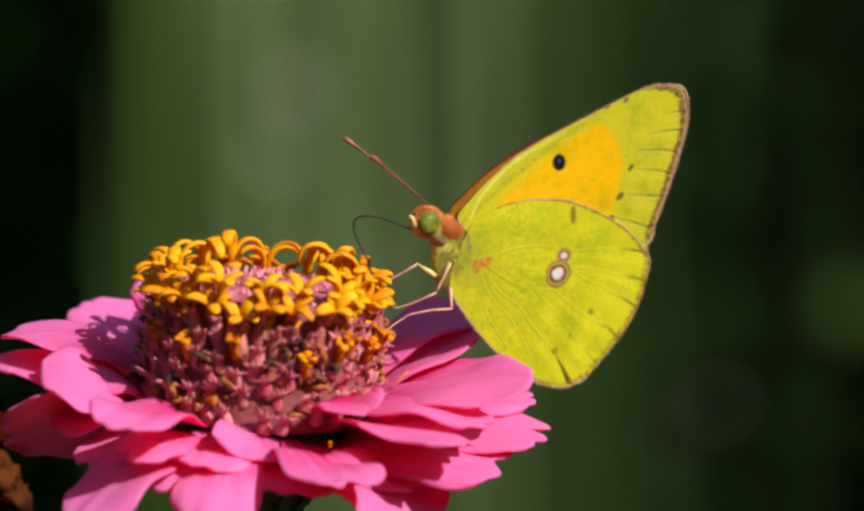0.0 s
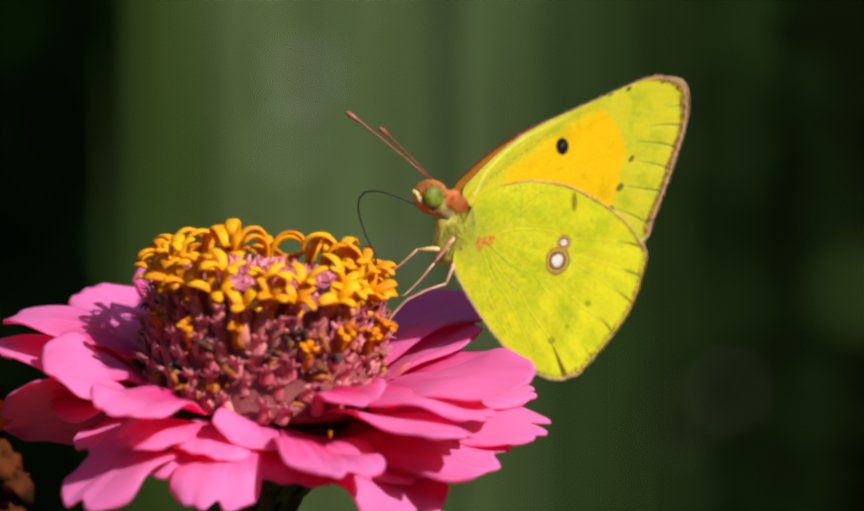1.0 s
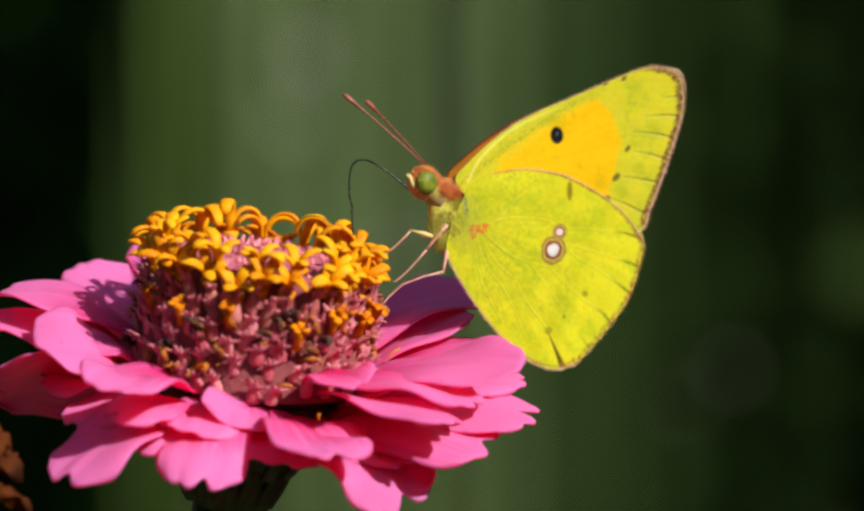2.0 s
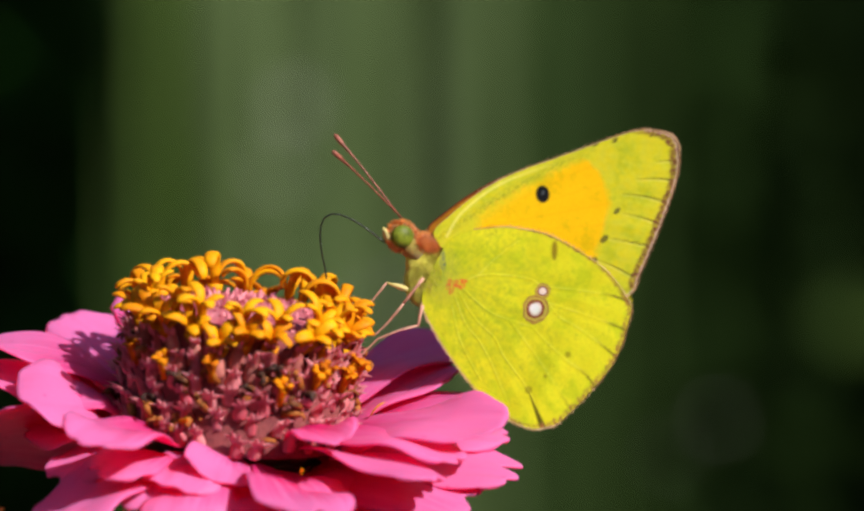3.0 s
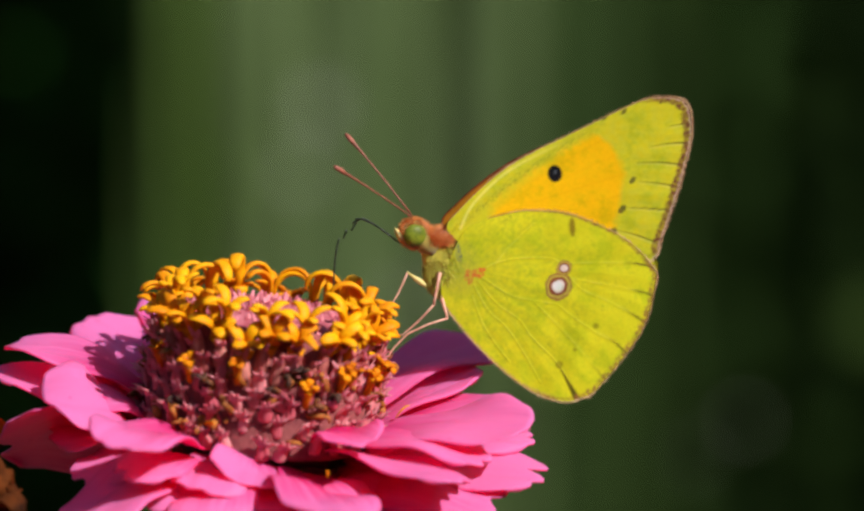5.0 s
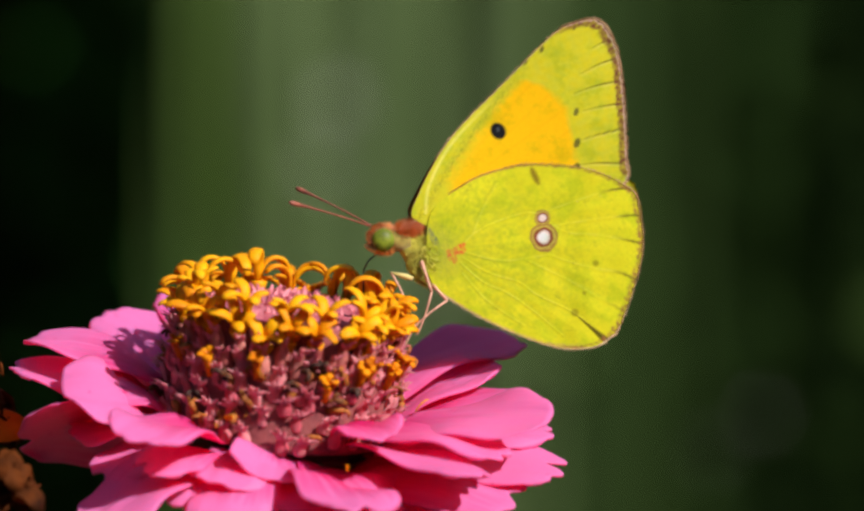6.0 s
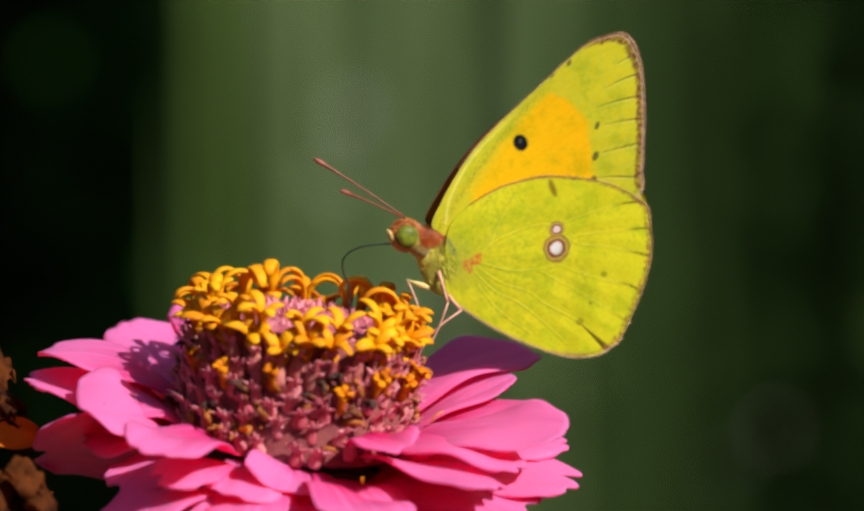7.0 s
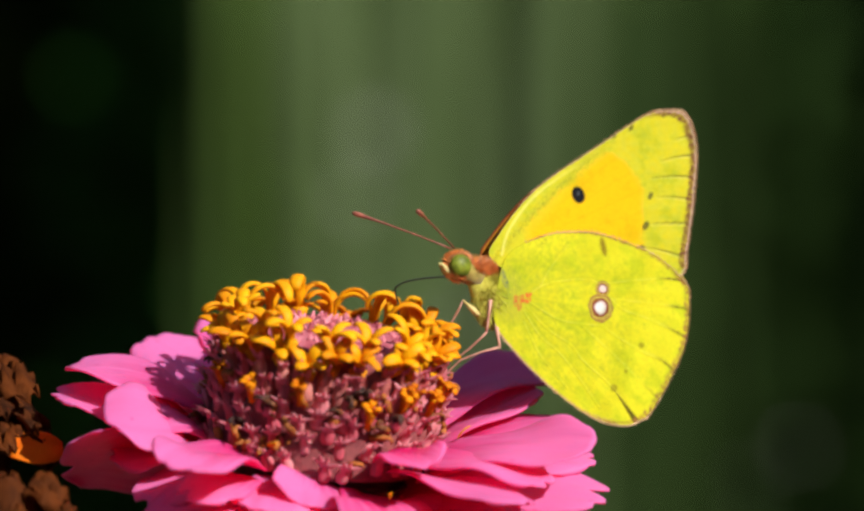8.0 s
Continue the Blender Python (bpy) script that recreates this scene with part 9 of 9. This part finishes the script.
    walk(tibiae["middle"], [
        (0, pose(-0.004980, -0.001334, -0.002596, 157.76, 59.58, -58.06)),
        (0.2, pose(-0.005539, -0.000743, -0.002234, 166.32, 40.45, -37.02)),
        (0.5, pose(-0.005290, -0.000592, -0.002377, 173.28, 37.49, -33.56)),
        (0.7, pose(-0.005127, -0.000606, -0.002474, 175.29, 34.34, -32.45)),
        (1, pose(-0.005086, -0.000376, -0.002439, 178.63, 35.89, -33.68)),
        (1.2, pose(-0.004639, -0.000780, -0.002712, -171.72, 64.59, -26.85)),
        (1.3, pose(-0.004356, -0.000669, -0.002775, -134.91, 83.98, 0.21)),
        (1.4, pose(-0.004570, -0.000575, -0.002701, -156.37, 81.37, -20.80)),
        (1.5, pose(-0.005337, -0.000008, -0.002145, -177.42, 45.29, -32.38)),
        (1.6, pose(-0.005145, -0.000322, -0.002391, -179.40, 37.93, -30.60)),
        (1.7, pose(-0.005129, -0.000350, -0.002408, -179.15, 37.21, -29.53)),
        (2.8, pose(-0.005361, -0.000379, -0.002275, 178.22, 41.55, -29.62)),
        (3, pose(-0.004982, -0.000324, -0.002477, -172.51, 34.13, -19.67)),
        (3.2, pose(-0.004916, -0.000440, -0.002540, -175.59, 31.98, -22.80)),
        (3.5, pose(-0.004794, -0.000824, -0.002662, -179.04, 29.91, -18.89)),
        (3.7, pose(-0.003963, -0.000868, -0.002862, -157.08, 55.36, -0.04)),
        (3.8, pose(-0.004113, -0.000638, -0.002815, -156.04, 48.76, 1.79)),
        (4, pose(-0.003787, -0.001191, -0.002886, -165.11, 56.77, -9.60)),
        (4.2, pose(-0.003805, -0.001475, -0.002869, -171.25, 60.28, -7.25)),
        (4.4, pose(-0.003533, -0.002108, -0.002733, 170.18, 48.74, -16.08)),
        (4.5, pose(-0.004054, -0.001988, -0.002749, 168.80, 39.20, -15.88)),
        (4.6, pose(-0.003894, -0.001852, -0.002800, 173.45, 46.86, -20.72)),
        (4.7, pose(-0.004354, -0.001836, -0.002735, 167.30, 43.75, -30.97)),
        (5.8, pose(-0.003854, -0.001695, -0.002835, 177.40, 40.36, -11.26)),
        (6, pose(-0.003765, -0.001695, -0.002839, 177.54, 37.22, -10.81)),
        (6.2, pose(-0.003931, -0.001740, -0.002821, 177.03, 49.27, -12.83)),
        (6.3, pose(-0.004568, -0.002047, -0.002619, 162.89, 44.58, -20.23)),
        (6.4, pose(-0.003777, -0.002705, -0.002469, 152.96, 41.17, -27.56)),
        (6.5, pose(-0.004023, -0.001957, -0.002762, 169.13, 33.66, -16.14)),
        (6.6, pose(-0.003470, -0.002253, -0.002678, 167.49, 44.95, -25.84)),
        (6.8, pose(-0.003959, -0.001884, -0.002787, 171.21, 37.82, -24.93)),
        (7, pose(-0.003792, -0.002127, -0.002728, 167.56, 36.12, -22.44)),
        (7.2, pose(-0.004303, -0.001883, -0.002735, 167.30, 37.86, -27.10)),
        (7.5, pose(-0.004331, -0.001623, -0.002782, 170.86, 42.29, -36.19)),
        (7.7, pose(-0.004280, -0.002109, -0.002674, 159.75, 48.71, -48.49)),
        (7.8, pose(-0.004031, -0.001892, -0.002778, 169.55, 44.83, -40.48)),
        (7.9, pose(-0.004211, -0.001481, -0.002824, 174.65, 48.39, -40.96)),
        (8, pose(-0.004159, -0.000504, -0.002782, -160.78, 56.44, -25.08)),
    ])
    walk(femora["hind"], [
        (0, pose(-0.003267, -0.001000, -0.002457, 150.63, -7.84, -24.56)),
        (0.2, pose(-0.003267, -0.001000, -0.002457, 153.92, 3.72, -24.17)),
        (0.5, pose(-0.003267, -0.001000, -0.002457, 160.05, 3.08, -25.23)),
        (0.7, pose(-0.003267, -0.001000, -0.002457, 161.20, -0.73, -25.05)),
        (1, pose(-0.003267, -0.001000, -0.002457, 167.80, 14.79, -29.94)),
        (1.2, pose(-0.003267, -0.001000, -0.002457, 168.66, -1.46, -23.46)),
        (1.3, pose(-0.003267, -0.001000, -0.002457, 172.94, 3.17, -28.29)),
        (1.4, pose(-0.003267, -0.001000, -0.002457, 172.50, 9.54, -28.49)),
        (1.5, pose(-0.003267, -0.001000, -0.002457, 173.18, 28.00, -30.27)),
        (1.6, pose(-0.003267, -0.001000, -0.002457, 165.10, -3.79, -25.26)),
        (1.7, pose(-0.003267, -0.001000, -0.002457, 167.41, 4.02, -25.54)),
        (2.8, pose(-0.003267, -0.001000, -0.002457, 164.64, 4.41, -23.89)),
        (3, pose(-0.003267, -0.001000, -0.002457, 175.29, 3.82, -20.38)),
        (3.2, pose(-0.003267, -0.001000, -0.002457, 174.70, 11.75, -22.10)),
        (3.5, pose(-0.003267, -0.001000, -0.002457, 165.12, -18.75, -15.48)),
        (3.7, pose(-0.003267, -0.001000, -0.002457, 177.99, -12.09, -14.82)),
        (3.8, pose(-0.003267, -0.001000, -0.002457, -177.63, -6.42, -13.43)),
        (4, pose(-0.003267, -0.001000, -0.002457, 171.26, -17.92, -15.63)),
        (4.2, pose(-0.003267, -0.001000, -0.002457, 167.81, -15.89, -9.28)),
        (4.4, pose(-0.003267, -0.001000, -0.002457, 153.99, -30.94, 0.52)),
        (4.5, pose(-0.003267, -0.001000, -0.002457, 152.71, -25.14, -1.18)),
        (4.6, pose(-0.003267, -0.001000, -0.002457, 155.73, -28.07, -6.19)),
        (4.7, pose(-0.003267, -0.001000, -0.002457, 150.90, -18.28, -11.36)),
        (5.8, pose(-0.003267, -0.001000, -0.002457, 160.68, -21.00, -5.08)),
        (6, pose(-0.003267, -0.001000, -0.002457, 160.39, -23.71, -4.80)),
        (6.2, pose(-0.003267, -0.001000, -0.002457, 161.05, -10.41, -6.08)),
        (6.3, pose(-0.003267, -0.001000, -0.002457, 151.66, 4.11, -7.03)),
        (6.4, pose(-0.003267, -0.001000, -0.002457, 138.45, -22.46, 3.96)),
        (6.5, pose(-0.003267, -0.001000, -0.002457, 152.45, -21.78, -3.13)),
        (6.6, pose(-0.003267, -0.001000, -0.002457, 148.66, -31.85, -2.48)),
        (6.8, pose(-0.003267, -0.001000, -0.002457, 152.55, -20.76, -9.93)),
        (7, pose(-0.003267, -0.001000, -0.002457, 148.98, -24.54, -4.44)),
        (7.2, pose(-0.003267, -0.001000, -0.002457, 150.81, -11.63, -11.66)),
        (7.5, pose(-0.003267, -0.001000, -0.002457, 153.11, -10.21, -20.05)),
        (7.7, pose(-0.003267, -0.001000, -0.002457, 145.06, -15.11, -17.57)),
        (7.8, pose(-0.003267, -0.001000, -0.002457, 149.84, -21.78, -17.71)),
        (7.9, pose(-0.003267, -0.001000, -0.002457, 155.82, -13.73, -23.99)),
        (8, pose(-0.003267, -0.001000, -0.002457, 175.03, -3.40, -29.70)),
    ])
    walk(tibiae["hind"], [
        (0, pose(-0.003451, -0.001954, -0.004119, 147.82, 59.66, -58.18)),
        (0.2, pose(-0.003716, -0.001726, -0.004183, 154.47, 53.42, -45.44)),
        (0.5, pose(-0.003635, -0.001553, -0.004264, 164.72, 51.37, -39.31)),
        (0.7, pose(-0.003508, -0.001572, -0.004280, 167.67, 49.23, -37.58)),
        (1, pose(-0.003886, -0.001113, -0.004277, 172.49, 47.51, -36.70)),
        (1.2, pose(-0.003373, -0.001366, -0.004344, -177.28, 67.77, -27.39)),
        (1.3, pose(-0.003472, -0.001159, -0.004365, -149.97, 81.43, -8.84)),
        (1.4, pose(-0.003665, -0.001070, -0.004340, -163.54, 80.25, -21.73)),
        (1.5, pose(-0.004157, -0.000745, -0.004145, 177.46, 56.13, -34.51)),
        (1.6, pose(-0.003367, -0.001500, -0.004314, 174.71, 54.85, -34.68)),
        (1.7, pose(-0.003567, -0.001322, -0.004332, 175.72, 52.58, -32.71)),
        (2.8, pose(-0.003604, -0.001409, -0.004308, 171.42, 57.32, -34.43)),
        (3, pose(-0.003442, -0.001104, -0.004372, -172.49, 50.11, -19.07)),
        (3.2, pose(-0.003695, -0.001018, -0.004334, -177.71, 44.39, -23.39)),
        (3.5, pose(-0.002822, -0.001636, -0.004219, 178.42, 47.59, -20.83)),
        (3.7, pose(-0.002894, -0.001168, -0.004339, -154.65, 61.84, 3.81)),
        (3.8, pose(-0.003039, -0.000973, -0.004369, -149.75, 59.01, 8.40)),
        (4, pose(-0.002781, -0.001440, -0.004268, -166.93, 63.47, -8.04)),
        (4.2, pose(-0.002824, -0.001485, -0.004267, -174.50, 66.29, -6.72)),
        (4.4, pose(-0.002369, -0.001837, -0.003941, 162.01, 54.09, -18.42)),
        (4.5, pose(-0.002558, -0.001898, -0.004006, 161.24, 47.54, -19.10)),
        (4.6, pose(-0.002531, -0.001876, -0.004006, 165.86, 52.12, -22.73)),
        (4.7, pose(-0.002934, -0.002022, -0.004055, 156.77, 50.40, -34.93)),
        (5.8, pose(-0.002674, -0.001692, -0.004154, 171.39, 55.70, -14.37)),
        (6, pose(-0.002594, -0.001705, -0.004118, 171.23, 56.57, -14.61)),
        (6.2, pose(-0.003006, -0.001657, -0.004248, 168.49, 64.71, -17.67)),
        (6.3, pose(-0.003499, -0.001893, -0.004147, 149.49, 58.02, -29.54)),
        (6.4, pose(-0.002629, -0.002236, -0.003789, 140.60, 45.34, -31.15)),
        (6.5, pose(-0.002683, -0.001924, -0.004042, 159.89, 48.91, -22.11)),
        (6.6, pose(-0.002443, -0.002038, -0.003854, 155.27, 52.99, -30.75)),
        (6.8, pose(-0.002823, -0.001979, -0.004055, 158.62, 53.98, -32.93)),
        (7, pose(-0.002660, -0.002043, -0.003958, 154.46, 51.62, -30.79)),
        (7.2, pose(-0.003125, -0.001988, -0.004104, 153.42, 53.44, -36.42)),
        (7.5, pose(-0.003279, -0.001923, -0.004147, 155.49, 56.79, -45.77)),
        (7.7, pose(-0.003207, -0.002176, -0.003981, 144.37, 53.72, -53.89)),
        (7.8, pose(-0.002973, -0.002110, -0.004003, 155.29, 53.77, -46.84)),
        (7.9, pose(-0.003207, -0.001890, -0.004163, 161.07, 58.46, -47.45)),
        (8, pose(-0.003251, -0.001201, -0.004372, -162.96, 65.13, -23.16)),
    ])
    walk(dried[0], [
        (0, pose(-0.04797, 0.00413, 0.58624)),
        (1, pose(-0.04867, 0.00399, 0.58606)),
        (1.5, pose(-0.04948, 0.00402, 0.58618)),
        (2.8, pose(-0.05035, 0.00403, 0.58539)),
        (3.5, pose(-0.04957, 0.00441, 0.58625)),
        (4.5, pose(-0.05099, 0.00419, 0.58761)),
        (5.8, pose(-0.05083, 0.00393, 0.58729)),
        (6.5, pose(-0.05109, 0.00386, 0.58769)),
        (7, pose(-0.05094, 0.00390, 0.58790)),
        (7.5, pose(-0.05095, 0.00383, 0.58806)),
        (8, pose(-0.05096, 0.00379, 0.58822)),
    ])
    walk(dried[1], [
        (0, pose(-0.04433, -0.01917, 0.57858)),
        (1, pose(-0.04500, -0.01932, 0.57841)),
        (1.5, pose(-0.04578, -0.01931, 0.57853)),
        (2.8, pose(-0.04661, -0.01930, 0.57778)),
        (3.5, pose(-0.04586, -0.01883, 0.57859)),
        (4.5, pose(-0.04721, -0.01903, 0.57988)),
        (5.8, pose(-0.04706, -0.01932, 0.57958)),
        (6.5, pose(-0.04729, -0.01935, 0.57996)),
        (7, pose(-0.04716, -0.01931, 0.58016)),
        (7.5, pose(-0.04716, -0.01935, 0.58031)),
        (8, pose(-0.04717, -0.01937, 0.58046)),
    ])


motions()
